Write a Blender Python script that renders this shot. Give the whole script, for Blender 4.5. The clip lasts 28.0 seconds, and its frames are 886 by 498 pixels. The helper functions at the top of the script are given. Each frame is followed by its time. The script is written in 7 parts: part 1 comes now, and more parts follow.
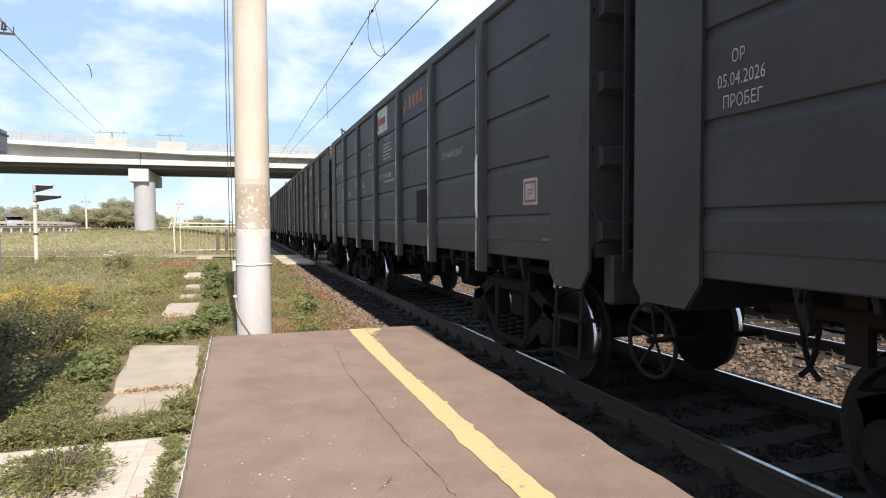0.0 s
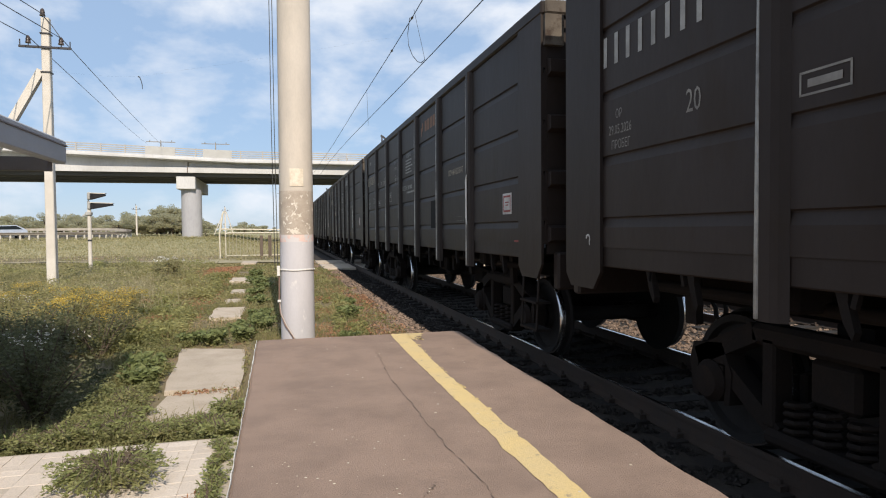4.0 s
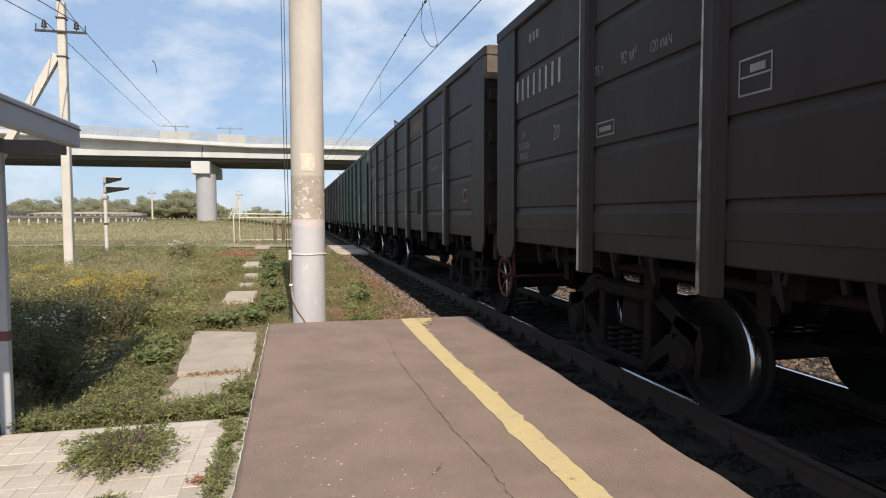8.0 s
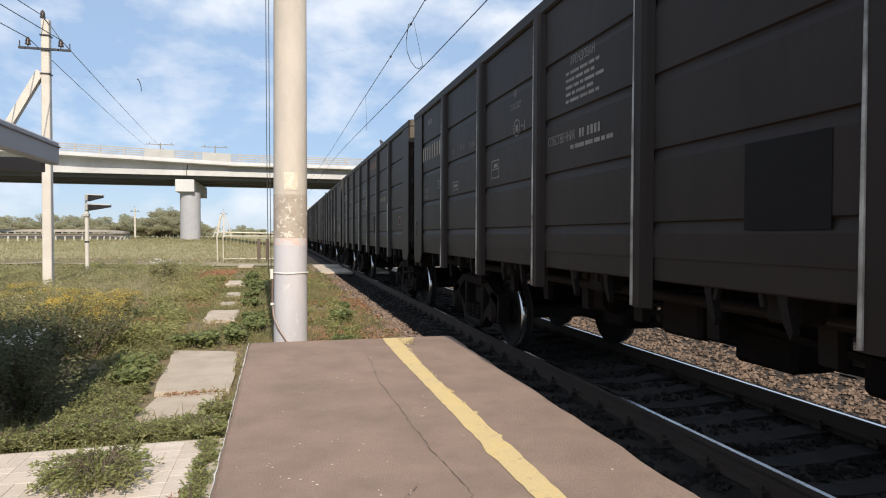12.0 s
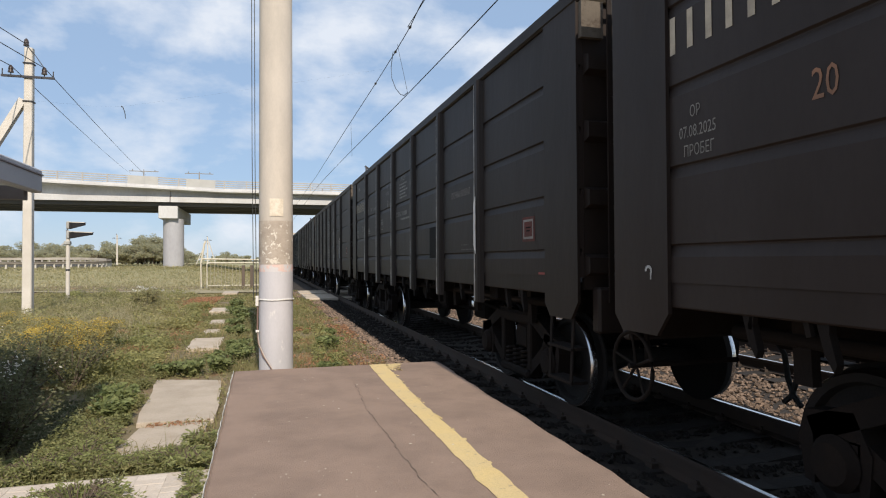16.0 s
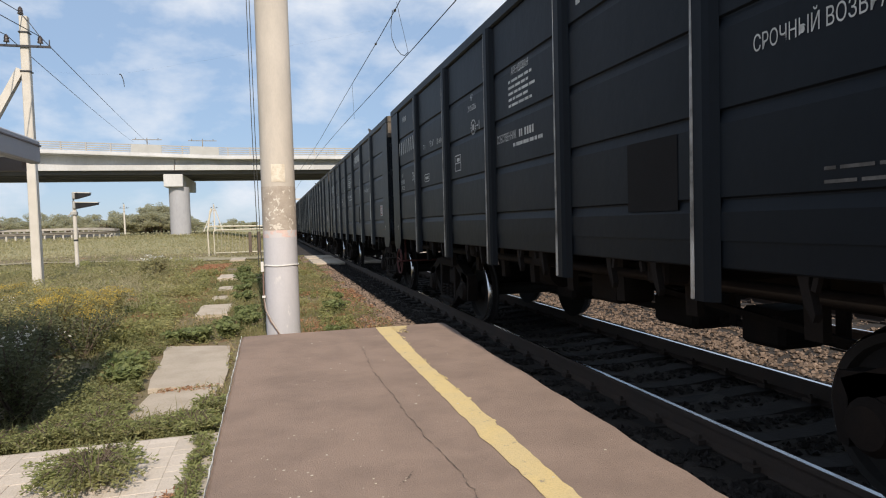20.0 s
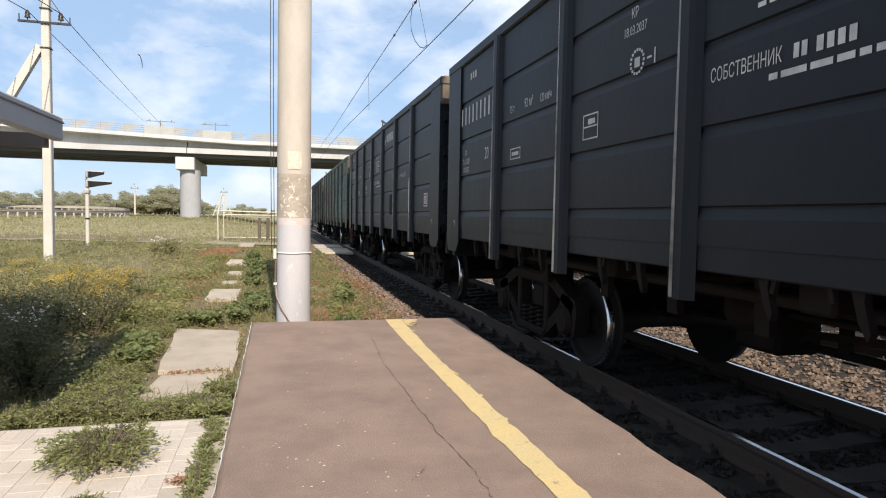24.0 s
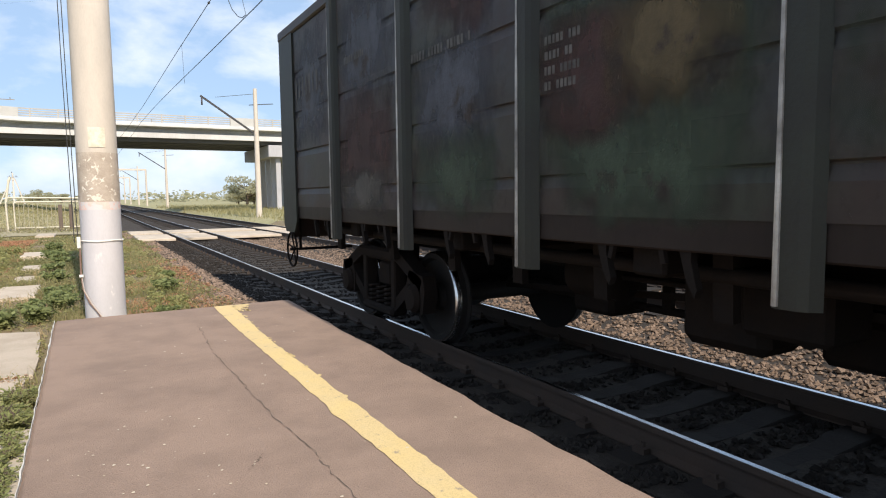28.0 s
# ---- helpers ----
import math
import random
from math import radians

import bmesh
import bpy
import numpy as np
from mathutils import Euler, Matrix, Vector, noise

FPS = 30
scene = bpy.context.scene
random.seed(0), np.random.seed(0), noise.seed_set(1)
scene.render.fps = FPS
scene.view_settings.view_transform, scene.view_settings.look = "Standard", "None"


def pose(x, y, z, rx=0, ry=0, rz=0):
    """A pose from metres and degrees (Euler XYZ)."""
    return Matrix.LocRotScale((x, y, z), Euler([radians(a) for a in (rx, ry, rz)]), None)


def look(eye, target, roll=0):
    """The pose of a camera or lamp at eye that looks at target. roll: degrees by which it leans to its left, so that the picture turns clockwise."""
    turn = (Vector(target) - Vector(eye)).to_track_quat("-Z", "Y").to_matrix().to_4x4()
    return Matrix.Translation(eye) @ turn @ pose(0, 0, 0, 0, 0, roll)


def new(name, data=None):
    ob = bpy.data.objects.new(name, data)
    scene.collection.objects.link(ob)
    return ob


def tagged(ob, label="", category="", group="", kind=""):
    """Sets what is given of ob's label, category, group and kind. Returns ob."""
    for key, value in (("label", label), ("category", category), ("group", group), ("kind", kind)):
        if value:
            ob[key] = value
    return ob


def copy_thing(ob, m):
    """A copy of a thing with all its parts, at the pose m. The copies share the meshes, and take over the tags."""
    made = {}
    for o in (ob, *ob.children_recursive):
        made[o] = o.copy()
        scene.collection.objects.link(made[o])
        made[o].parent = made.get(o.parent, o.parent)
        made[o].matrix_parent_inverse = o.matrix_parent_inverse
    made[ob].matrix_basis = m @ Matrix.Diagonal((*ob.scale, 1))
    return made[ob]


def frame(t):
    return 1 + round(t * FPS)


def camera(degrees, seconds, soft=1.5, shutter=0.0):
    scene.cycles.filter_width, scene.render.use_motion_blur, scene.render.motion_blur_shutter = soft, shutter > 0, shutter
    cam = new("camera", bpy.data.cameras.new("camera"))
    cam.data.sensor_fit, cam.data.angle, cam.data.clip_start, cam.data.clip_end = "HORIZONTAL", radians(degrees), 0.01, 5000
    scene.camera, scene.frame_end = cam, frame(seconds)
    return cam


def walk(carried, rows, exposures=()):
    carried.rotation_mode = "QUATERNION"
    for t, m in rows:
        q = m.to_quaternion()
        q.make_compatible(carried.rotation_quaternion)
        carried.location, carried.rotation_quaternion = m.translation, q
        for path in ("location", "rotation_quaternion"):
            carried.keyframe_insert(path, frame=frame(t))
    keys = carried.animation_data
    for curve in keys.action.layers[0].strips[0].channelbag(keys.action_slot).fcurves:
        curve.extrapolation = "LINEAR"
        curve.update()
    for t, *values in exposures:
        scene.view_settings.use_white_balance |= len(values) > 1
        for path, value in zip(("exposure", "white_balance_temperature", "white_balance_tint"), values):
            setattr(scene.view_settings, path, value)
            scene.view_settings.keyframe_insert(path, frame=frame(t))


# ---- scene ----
cam = camera(70.7, 28.0, soft=1.1)
PATH = [
    (0, (-4.007, -8.481, 1.553), (-3.385, -6.581, 1.474), -0.2),
    (0.5, (-4.022, -8.495, 1.542), (-3.455, -6.578, 1.472), 0.3),
    (1, (-4.046, -8.494, 1.545), (-3.578, -6.55, 1.494), 0.3),
    (1.5, (-4.053, -8.488, 1.539), (-3.645, -6.532, 1.47), 0.3),
    (2, (-4.055, -8.483, 1.545), (-3.661, -6.524, 1.445), 0.7),
    (2.5, (-4.061, -8.465, 1.551), (-3.608, -6.517, 1.569), -0.0),
    (3, (-4.044, -8.473, 1.543), (-3.531, -6.54, 1.516), 0.4),
    (3.5, (-4.036, -8.466, 1.547), (-3.533, -6.531, 1.505), -0.3),
    (5.5, (-4.016, -8.46, 1.564), (-3.518, -6.528, 1.425), -0.4),
    (6, (-4.024, -8.46, 1.557), (-3.583, -6.512, 1.459), -0.8),
    (6.5, (-4.024, -8.463, 1.556), (-3.614, -6.508, 1.449), -0.6),
    (7, (-4.011, -8.479, 1.548), (-3.597, -6.526, 1.443), -0.4),
    (7.5, (-4.013, -8.473, 1.553), (-3.554, -6.528, 1.458), -0.4),
    (8, (-4.001, -8.489, 1.548), (-3.54, -6.546, 1.441), -0.1),
    (8.5, (-4.007, -8.478, 1.552), (-3.565, -6.53, 1.456), -0.2),
    (9, (-4.004, -8.479, 1.551), (-3.541, -6.535, 1.468), -0.0),
    (9.5, (-3.995, -8.492, 1.548), (-3.495, -6.556, 1.5), 0.1),
    (10, (-3.982, -8.517, 1.55), (-3.452, -6.59, 1.482), -0.5),
    (10.5, (-3.984, -8.511, 1.554), (-3.448, -6.585, 1.522), -0.1),
    (11, (-3.969, -8.51, 1.547), (-3.448, -6.579, 1.501), -0.2),
    (11.5, (-3.966, -8.511, 1.55), (-3.411, -6.59, 1.499), -0.1),
    (12, (-3.963, -8.524, 1.546), (-3.457, -6.59, 1.502), 0.2),
    (12.5, (-3.975, -8.504, 1.552), (-3.442, -6.577, 1.525), 0.7),
    (13, (-3.979, -8.519, 1.555), (-3.442, -6.592, 1.572), 1.3),
    (13.5, (-3.988, -8.511, 1.555), (-3.455, -6.583, 1.593), 1.1),
    (15.5, (-3.99, -8.513, 1.556), (-3.455, -6.587, 1.603), -0.5),
    (16, (-3.976, -8.524, 1.55), (-3.425, -6.601, 1.585), -0.3),
    (16.5, (-3.991, -8.511, 1.551), (-3.436, -6.589, 1.578), -0.4),
    (17, (-3.999, -8.503, 1.552), (-3.473, -6.574, 1.593), -0.4),
    (17.5, (-4.005, -8.498, 1.551), (-3.497, -6.564, 1.59), -0.1),
    (18, (-3.998, -8.501, 1.546), (-3.487, -6.569, 1.604), -0.2),
    (18.5, (-3.987, -8.519, 1.547), (-3.532, -6.571, 1.571), 0.2),
    (19, (-3.969, -8.516, 1.548), (-3.483, -6.576, 1.57), -0.4),
    (19.5, (-3.945, -8.521, 1.547), (-3.423, -6.59, 1.506), -1.5),
    (20, (-3.931, -8.523, 1.548), (-3.403, -6.595, 1.462), -1.6),
    (20.5, (-3.946, -8.512, 1.545), (-3.445, -6.579, 1.445), -0.5),
    (21, (-3.96, -8.496, 1.549), (-3.381, -6.585, 1.431), 0.2),
    (21.5, (-3.981, -8.504, 1.546), (-3.466, -6.575, 1.427), 0.3),
    (23.5, (-4.034, -8.472, 1.553), (-3.459, -6.557, 1.5), 2.1),
    (24, (-4.011, -8.472, 1.55), (-3.504, -6.54, 1.447), 1.0),
    (24.5, (-3.997, -8.49, 1.546), (-3.52, -6.55, 1.445), 0.6),
    (25, (-4.0, -8.478, 1.55), (-3.51, -6.543, 1.419), 0.6),
    (25.5, (-4.001, -8.468, 1.552), (-3.513, -6.534, 1.405), -0.3),
    (26, (-4.007, -8.469, 1.553), (-3.519, -6.534, 1.427), -0.9),
    (26.5, (-4.01, -8.46, 1.549), (-3.484, -6.535, 1.419), -0.4),
    (27, (-4.023, -8.461, 1.551), (-3.476, -6.542, 1.421), -0.1),
    (27.5, (-4.002, -8.448, 1.539), (-3.306, -6.578, 1.402), -0.1),
    (28, (-3.969, -8.449, 1.525), (-2.983, -6.717, 1.354), -0.7),
]
walk(cam, [(t, look(eye, target, roll)) for t, eye, target, roll in PATH],
     exposures=[(0.0, 0.42), (0.6, 0.22), (1.2, 0.1), (2.0, -0.03), (3.0, -0.05), (6.0, 0.08), (7.0, -0.02), (9.0, 0.0), (12.0, 0.06), (13.5, 0.06), (16.0, -0.08), (19.0, -0.04), (20.0, -0.1), (21.0, 0.14), (22.0, 0.15), (24.5, 0.2), (27.0, 0.2), (28.0, 0.25)])

# ---- light ----
SUN = Vector((0.030, -0.795, 0.606)).normalized()
world = bpy.data.worlds.new("sky")
scene.world = world
world.use_nodes = True
wn, wl = world.node_tree.nodes, world.node_tree.links
wn.clear()
w_out, w_bg = wn.new("ShaderNodeOutputWorld"), wn.new("ShaderNodeBackground")
w_sky = wn.new("ShaderNodeTexSky")
w_sky.sky_type, w_sky.sun_disc = "NISHITA", False
w_sky.sun_elevation, w_sky.sun_rotation = math.asin(SUN.z), math.pi - 0.05
w_sky.air_density, w_sky.dust_density, w_sky.ozone_density = 1.0, 0.1, 2.0
w_co = wn.new("ShaderNodeTexCoord")
w_map = wn.new("ShaderNodeMapping")
w_map.inputs["Scale"].default_value = (1.0, 1.0, 1.9)
w_n = wn.new("ShaderNodeTexNoise")
w_n.inputs["Scale"].default_value, w_n.inputs["Detail"].default_value = 5.2, 9.0
w_n.inputs["Roughness"].default_value, w_n.inputs["Distortion"].default_value = 0.56, 0.12
w_r = wn.new("ShaderNodeMapRange")
w_r.inputs["From Min"].default_value, w_r.inputs["From Max"].default_value = 0.44, 0.66
w_r.inputs["To Max"].default_value = 0.85
w_mix = wn.new("ShaderNodeMix")
w_mix.data_type = "RGBA"
w_mix.inputs["B"].default_value = (8.6, 9.0, 9.7, 1)
w_bg.inputs["Strength"].default_value = 0.105
wl.new(w_co.outputs["Generated"], w_map.inputs["Vector"])
wl.new(w_map.outputs["Vector"], w_n.inputs["Vector"])
wl.new(w_n.outputs["Fac"], w_r.inputs["Value"])
wl.new(w_r.outputs["Result"], w_mix.inputs["Factor"])
w_haze = wn.new("ShaderNodeMix")
w_haze.data_type = "RGBA"
w_haze.inputs["Factor"].default_value = 0.72
w_haze.inputs["B"].default_value = (4.1, 5.7, 8.2, 1)
wl.new(w_sky.outputs["Color"], w_haze.inputs["A"])
wl.new(w_haze.outputs["Result"], w_mix.inputs["A"])
wl.new(w_mix.outputs["Result"], w_bg.inputs["Color"])
wl.new(w_bg.outputs["Background"], w_out.inputs["Surface"])

sun = new("sun", bpy.data.lights.new("sun", "SUN"))
sun.data.energy, sun.data.angle, sun.data.color = 5.0, radians(0.55), (1.0, 0.885, 0.745)
sun.matrix_world = look(SUN * 60, (0, 0, 0))


# ---- materials ----
def material(name, color, rough=0.8, metal=0.0, second=None, amount=0.5, scale=3.0, grain=60.0, grain_amt=0.25,
             bump=0.15, bump_scale=40.0, spots=None, spot_scale=6.0, spot_lo=0.58, spot_hi=0.64, spec=0.4, space="Object", island=0.0,
             per_object=0.0, stretch=(1, 1, 1), spot_detail=7.0):
    """A surface with a base colour, a second colour in large patches, fine grain, optional hard spots and a bump."""
    m = bpy.data.materials.new(name)
    m.use_nodes = True
    n, l = m.node_tree.nodes, m.node_tree.links
    b = n["Principled BSDF"]
    b.inputs["Roughness"].default_value, b.inputs["Metallic"].default_value = rough, metal
    b.inputs["Specular IOR Level"].default_value = spec
    co = n.new("ShaderNodeTexCoord")
    mp = n.new("ShaderNodeMapping")
    mp.inputs["Scale"].default_value = stretch
    l.new(co.outputs[space], mp.inputs["Vector"])
    vec = mp.outputs["Vector"]
    if per_object:
        oi, ad = n.new("ShaderNodeObjectInfo"), n.new("ShaderNodeVectorMath")
        mu = n.new("ShaderNodeVectorMath")
        mu.operation = "SCALE"
        mu.inputs["Scale"].default_value = 37.0
        cx = n.new("ShaderNodeCombineXYZ")
        for k in "XYZ":
            l.new(oi.outputs["Random"], cx.inputs[k])
        l.new(cx.outputs[0], mu.inputs[0])
        l.new(vec, ad.inputs[0])
        l.new(mu.outputs["Vector"], ad.inputs[1])
        vec = ad.outputs["Vector"]

    def noise_tex(sc, detail=5.0, rough_=0.6):
        t = n.new("ShaderNodeTexNoise")
        t.inputs["Scale"].default_value, t.inputs["Detail"].default_value, t.inputs["Roughness"].default_value = sc, detail, rough_
        l.new(vec, t.inputs["Vector"])
        return t.outputs["Fac"]

    def mixed(fac, a, c, lo, hi, top):
        r = n.new("ShaderNodeMapRange")
        for key, v in (("From Min", lo), ("From Max", hi), ("To Max", top)):
            r.inputs[key].default_value = v
        l.new(fac, r.inputs["Value"])
        x = n.new("ShaderNodeMix")
        x.data_type = "RGBA"
        l.new(r.outputs["Result"], x.inputs["Factor"])
        for sock, v in ((x.inputs["A"], a), (x.inputs["B"], c)):
            if isinstance(v, tuple):
                sock.default_value = (*v[:3], 1)
            else:
                l.new(v, sock)
        return x.outputs["Result"]

    second = second or tuple(v * 0.7 for v in color)
    out = mixed(noise_tex(scale), color, second, 0.38, 0.66, amount)
    g = noise_tex(grain, 3.0)
    out = mixed(g, out, tuple(v * 0.45 for v in color), 0.45, 0.75, grain_amt)
    if spots:
        out = mixed(noise_tex(spot_scale, spot_detail, 0.65), out, spots, spot_lo, spot_hi, 1.0)
    if island or per_object:
        src = n.new("ShaderNodeNewGeometry").outputs["Random Per Island"] if island else n.new("ShaderNodeObjectInfo").outputs["Random"]
        h = n.new("ShaderNodeHueSaturation")
        r = n.new("ShaderNodeMapRange")
        k = island or per_object
        r.inputs["To Min"].default_value, r.inputs["To Max"].default_value = 1 - k, 1 + k
        l.new(src, r.inputs["Value"])
        l.new(r.outputs["Result"], h.inputs["Value"])
        l.new(out, h.inputs["Color"])
        out = h.outputs["Color"]
    l.new(out, b.inputs["Base Color"])
    if bump:
        bp = n.new("ShaderNodeBump")
        bp.inputs["Strength"].default_value, bp.inputs["Distance"].default_value = bump, 0.02
        l.new(noise_tex(bump_scale, 4.0), bp.inputs["Height"])
        l.new(bp.outputs["Normal"], b.inputs["Normal"])
    return m


def leaf_material(name, color, second, trans=0.35, island=0.35, deep=None):
    m = material(name, color, 0.6, second=second, amount=0.8, scale=2.0, grain_amt=0.1, bump=0.0, island=island, spec=0.25,
                 spots=deep, spot_scale=0.35, spot_lo=0.44, spot_hi=0.62)
    n, l = m.node_tree.nodes, m.node_tree.links
    b = n["Principled BSDF"]
    tr, mx = n.new("ShaderNodeBsdfTranslucent"), n.new("ShaderNodeMixShader")
    mx.inputs["Fac"].default_value = trans
    l.new(b.inputs["Base Color"].links[0].from_socket, tr.inputs["Color"])
    l.new(b.outputs["BSDF"], mx.inputs[1])
    l.new(tr.outputs["BSDF"], mx.inputs[2])
    l.new(mx.outputs["Shader"], n["Material Output"].inputs["Surface"])
    return m


M = {}
M["asphalt"] = material("asphalt", (0.344, 0.251, 0.199), 0.93, second=(0.252, 0.186, 0.150), amount=0.8, scale=2.2, grain=110, grain_amt=0.45, bump=0.5, bump_scale=150, spots=(0.36, 0.31, 0.265), spot_scale=20, spot_lo=0.685, spot_hi=0.74, spec=0.2)
M["yellow"] = material("yellow_paint", (0.72, 0.55, 0.26), 0.8, second=(0.66, 0.52, 0.29), amount=0.8, scale=3, grain=90, grain_amt=0.35, bump=0.3, bump_scale=140, spots=(0.34, 0.27, 0.20), spot_scale=13, spot_lo=0.60, spot_hi=0.70)
M["white_paint"] = material("white_paint", (0.72, 0.70, 0.66), 0.7, second=(0.52, 0.50, 0.46), amount=0.7, scale=4, grain_amt=0.3)
M["concrete"] = material("concrete", (0.46, 0.42, 0.36), 0.9, second=(0.34, 0.31, 0.27), amount=0.7, scale=2.2, grain=90, grain_amt=0.35, bump=0.35, bump_scale=70)
M["pole_concrete"] = material("pole_concrete", (0.56, 0.50, 0.43), 0.88, second=(0.46, 0.415, 0.36), amount=0.9, scale=3.0, grain=70, grain_amt=0.12, bump=0.12, bump_scale=50, spots=(0.48, 0.41, 0.32), spot_scale=5, spot_lo=0.66, spot_hi=0.74, stretch=(1, 1, 0.35))
M["pole_grey"] = material("pole_grey_paint", (0.53, 0.515, 0.535), 0.7, second=(0.45, 0.44, 0.46), amount=0.8, scale=2.5, grain_amt=0.1, bump=0.1, spots=(0.62, 0.60, 0.59), spot_scale=6, spot_lo=0.62, spot_hi=0.68, stretch=(1, 1, 0.4))
M["pole_peel"] = material("pole_peeled_posters", (0.46, 0.395, 0.33), 0.85, second=(0.36, 0.305, 0.25), amount=0.9, scale=7, spots=(0.66, 0.60, 0.52), spot_scale=10, spot_lo=0.60, spot_hi=0.62, bump=0.4)
M["pole_pink"] = material("pole_faded_red", (0.68, 0.47, 0.42), 0.8, second=(0.66, 0.56, 0.50), amount=0.9, scale=9, grain_amt=0.2, spots=(0.58, 0.55, 0.55), spot_scale=11, spot_lo=0.50, spot_hi=0.53)
M["paper"] = material("paper", (0.72, 0.66, 0.55), 0.9, second=(0.55, 0.45, 0.33), amount=0.9, scale=14, grain_amt=0.2, bump=0.1)
M["paper_torn"] = material("torn_paper", (0.74, 0.70, 0.63), 0.9, second=(0.58, 0.52, 0.44), amount=0.9, scale=20, grain_amt=0.3, bump=0.1)
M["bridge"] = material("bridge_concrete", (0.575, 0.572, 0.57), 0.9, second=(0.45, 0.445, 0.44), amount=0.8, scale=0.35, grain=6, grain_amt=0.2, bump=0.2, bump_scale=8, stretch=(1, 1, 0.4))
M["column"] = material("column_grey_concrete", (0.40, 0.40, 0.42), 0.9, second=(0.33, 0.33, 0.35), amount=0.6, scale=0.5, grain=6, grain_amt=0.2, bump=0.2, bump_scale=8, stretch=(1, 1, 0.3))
# Dark copy of the bridge concrete: the shade under the deck is in its colour.
M["bridge_shade"] = material("bridge_soffit", (0.13, 0.13, 0.135), 0.95, second=(0.10, 0.10, 0.105), amount=0.6, scale=0.3, grain=5)
M["rail_steel"] = material("rail_steel", (0.05, 0.038, 0.031), 0.8, 0.1, second=(0.07, 0.045, 0.032), amount=0.7, scale=2, grain=80)
M["rail_top"] = material("rail_head", (0.75, 0.75, 0.76), 0.22, 1.0, second=(0.6, 0.6, 0.62), amount=0.3, scale=2, grain_amt=0.05, bump=0.0)
# Concrete taken near black: shade under the train is put into the sleepers.
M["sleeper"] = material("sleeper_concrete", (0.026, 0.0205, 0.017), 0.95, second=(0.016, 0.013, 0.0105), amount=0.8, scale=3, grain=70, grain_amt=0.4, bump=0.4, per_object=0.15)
# Bed and near-rail stones are near black: the train's shade is in their colour.
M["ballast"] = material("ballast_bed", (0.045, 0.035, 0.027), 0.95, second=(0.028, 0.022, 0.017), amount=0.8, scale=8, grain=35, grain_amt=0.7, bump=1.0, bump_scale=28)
M["stone_shade"] = material("oily_ballast_stone", (0.022, 0.0172, 0.0138), 0.95, second=(0.014, 0.011, 0.009), amount=0.8, scale=6, grain=60, grain_amt=0.3, bump=0.3, island=0.4)
M["stone"] = material("ballast_stone", (0.232, 0.165, 0.122), 0.9, second=(0.14, 0.102, 0.078), amount=0.8, scale=9, grain=60, grain_amt=0.3, bump=0.3, island=0.45)
M["stone_brown"] = material("brown_ballast_stone", (0.185, 0.132, 0.098), 0.92, second=(0.11, 0.08, 0.06), amount=0.8, scale=9, grain=60, grain_amt=0.3, bump=0.3, island=0.4)
M["soil"] = material("soil", (0.22, 0.17, 0.105), 0.97, second=(0.17, 0.15, 0.075), amount=0.9, scale=0.8, grain=26, grain_amt=0.5, bump=0.8, bump_scale=18, spots=(0.27, 0.13, 0.07), spot_scale=0.45, spot_lo=0.60, spot_hi=0.68)
M["field"] = material("far_field", (0.28, 0.265, 0.135), 0.97, second=(0.365, 0.325, 0.185), amount=0.9, scale=0.07, grain=3, grain_amt=0.4, bump=0.6, bump_scale=4)
M["path"] = material("path_dust", (0.34, 0.295, 0.20), 0.97, second=(0.27, 0.24, 0.13), amount=0.8, scale=2, grain=40)
M["slab"] = material("path_slab_concrete", (0.54, 0.46, 0.37), 0.95, second=(0.42, 0.35, 0.27), amount=0.8, scale=2.5, grain=70, grain_amt=0.35, bump=0.4, bump_scale=60, per_object=0.08)
M["paver"] = material("paver_concrete", (0.66, 0.58, 0.50), 0.95, second=(0.56, 0.485, 0.41), amount=0.9, scale=2.2, grain=80, grain_amt=0.35, bump=0.3, bump_scale=90, per_object=0.05)
M["joint_sand"] = material("joint_sand", (0.50, 0.44, 0.365), 0.97, grain=60)
M["crack"] = material("crack_filling", (0.145, 0.110, 0.09), 0.97, grain=80)
M["wood_dark"] = material("dark_wood", (0.13, 0.10, 0.08), 0.9, grain=30, stretch=(1, 1, 0.1))
M["fence_paint"] = material("fence_cream_paint", (0.64, 0.60, 0.49), 0.6, second=(0.50, 0.44, 0.33), amount=0.7, scale=4)
M["fence_bar"] = material("fence_bar_paint", (0.42, 0.39, 0.29), 0.7, second=(0.27, 0.24, 0.17), amount=0.8, scale=4)
M["shelter_grey"] = material("shelter_grey_paint", (0.40, 0.42, 0.45), 0.55, second=(0.34, 0.36, 0.39), amount=0.6, scale=2, grain_amt=0.1, bump=0.05)
M["shelter_dark"] = material("shelter_dark_panel", (0.17, 0.165, 0.18), 0.6, second=(0.12, 0.12, 0.13), amount=0.6, scale=2, grain_amt=0.1)
M["red_paint"] = material("red_paint", (0.17, 0.055, 0.06), 0.6, grain_amt=0.15)
M["white_pole"] = material("whitewashed_concrete", (0.62, 0.58, 0.52), 0.9, second=(0.50, 0.46, 0.40), amount=0.7, scale=2, grain=50, grain_amt=0.25, bump=0.3)
M["dark_metal"] = material("dark_metal", (0.05, 0.05, 0.055), 0.5, 0.5, grain_amt=0.1)
M["wire"] = material("wire", (0.06, 0.06, 0.06), 0.6, 0.4, grain_amt=0.0, bump=0.0)
M["porcelain"] = material("insulator_dark", (0.06, 0.045, 0.04), 0.25, grain_amt=0.0, bump=0.0)
M["signal_black"] = material("signal_black", (0.012, 0.012, 0.014), 0.8, grain_amt=0.1)
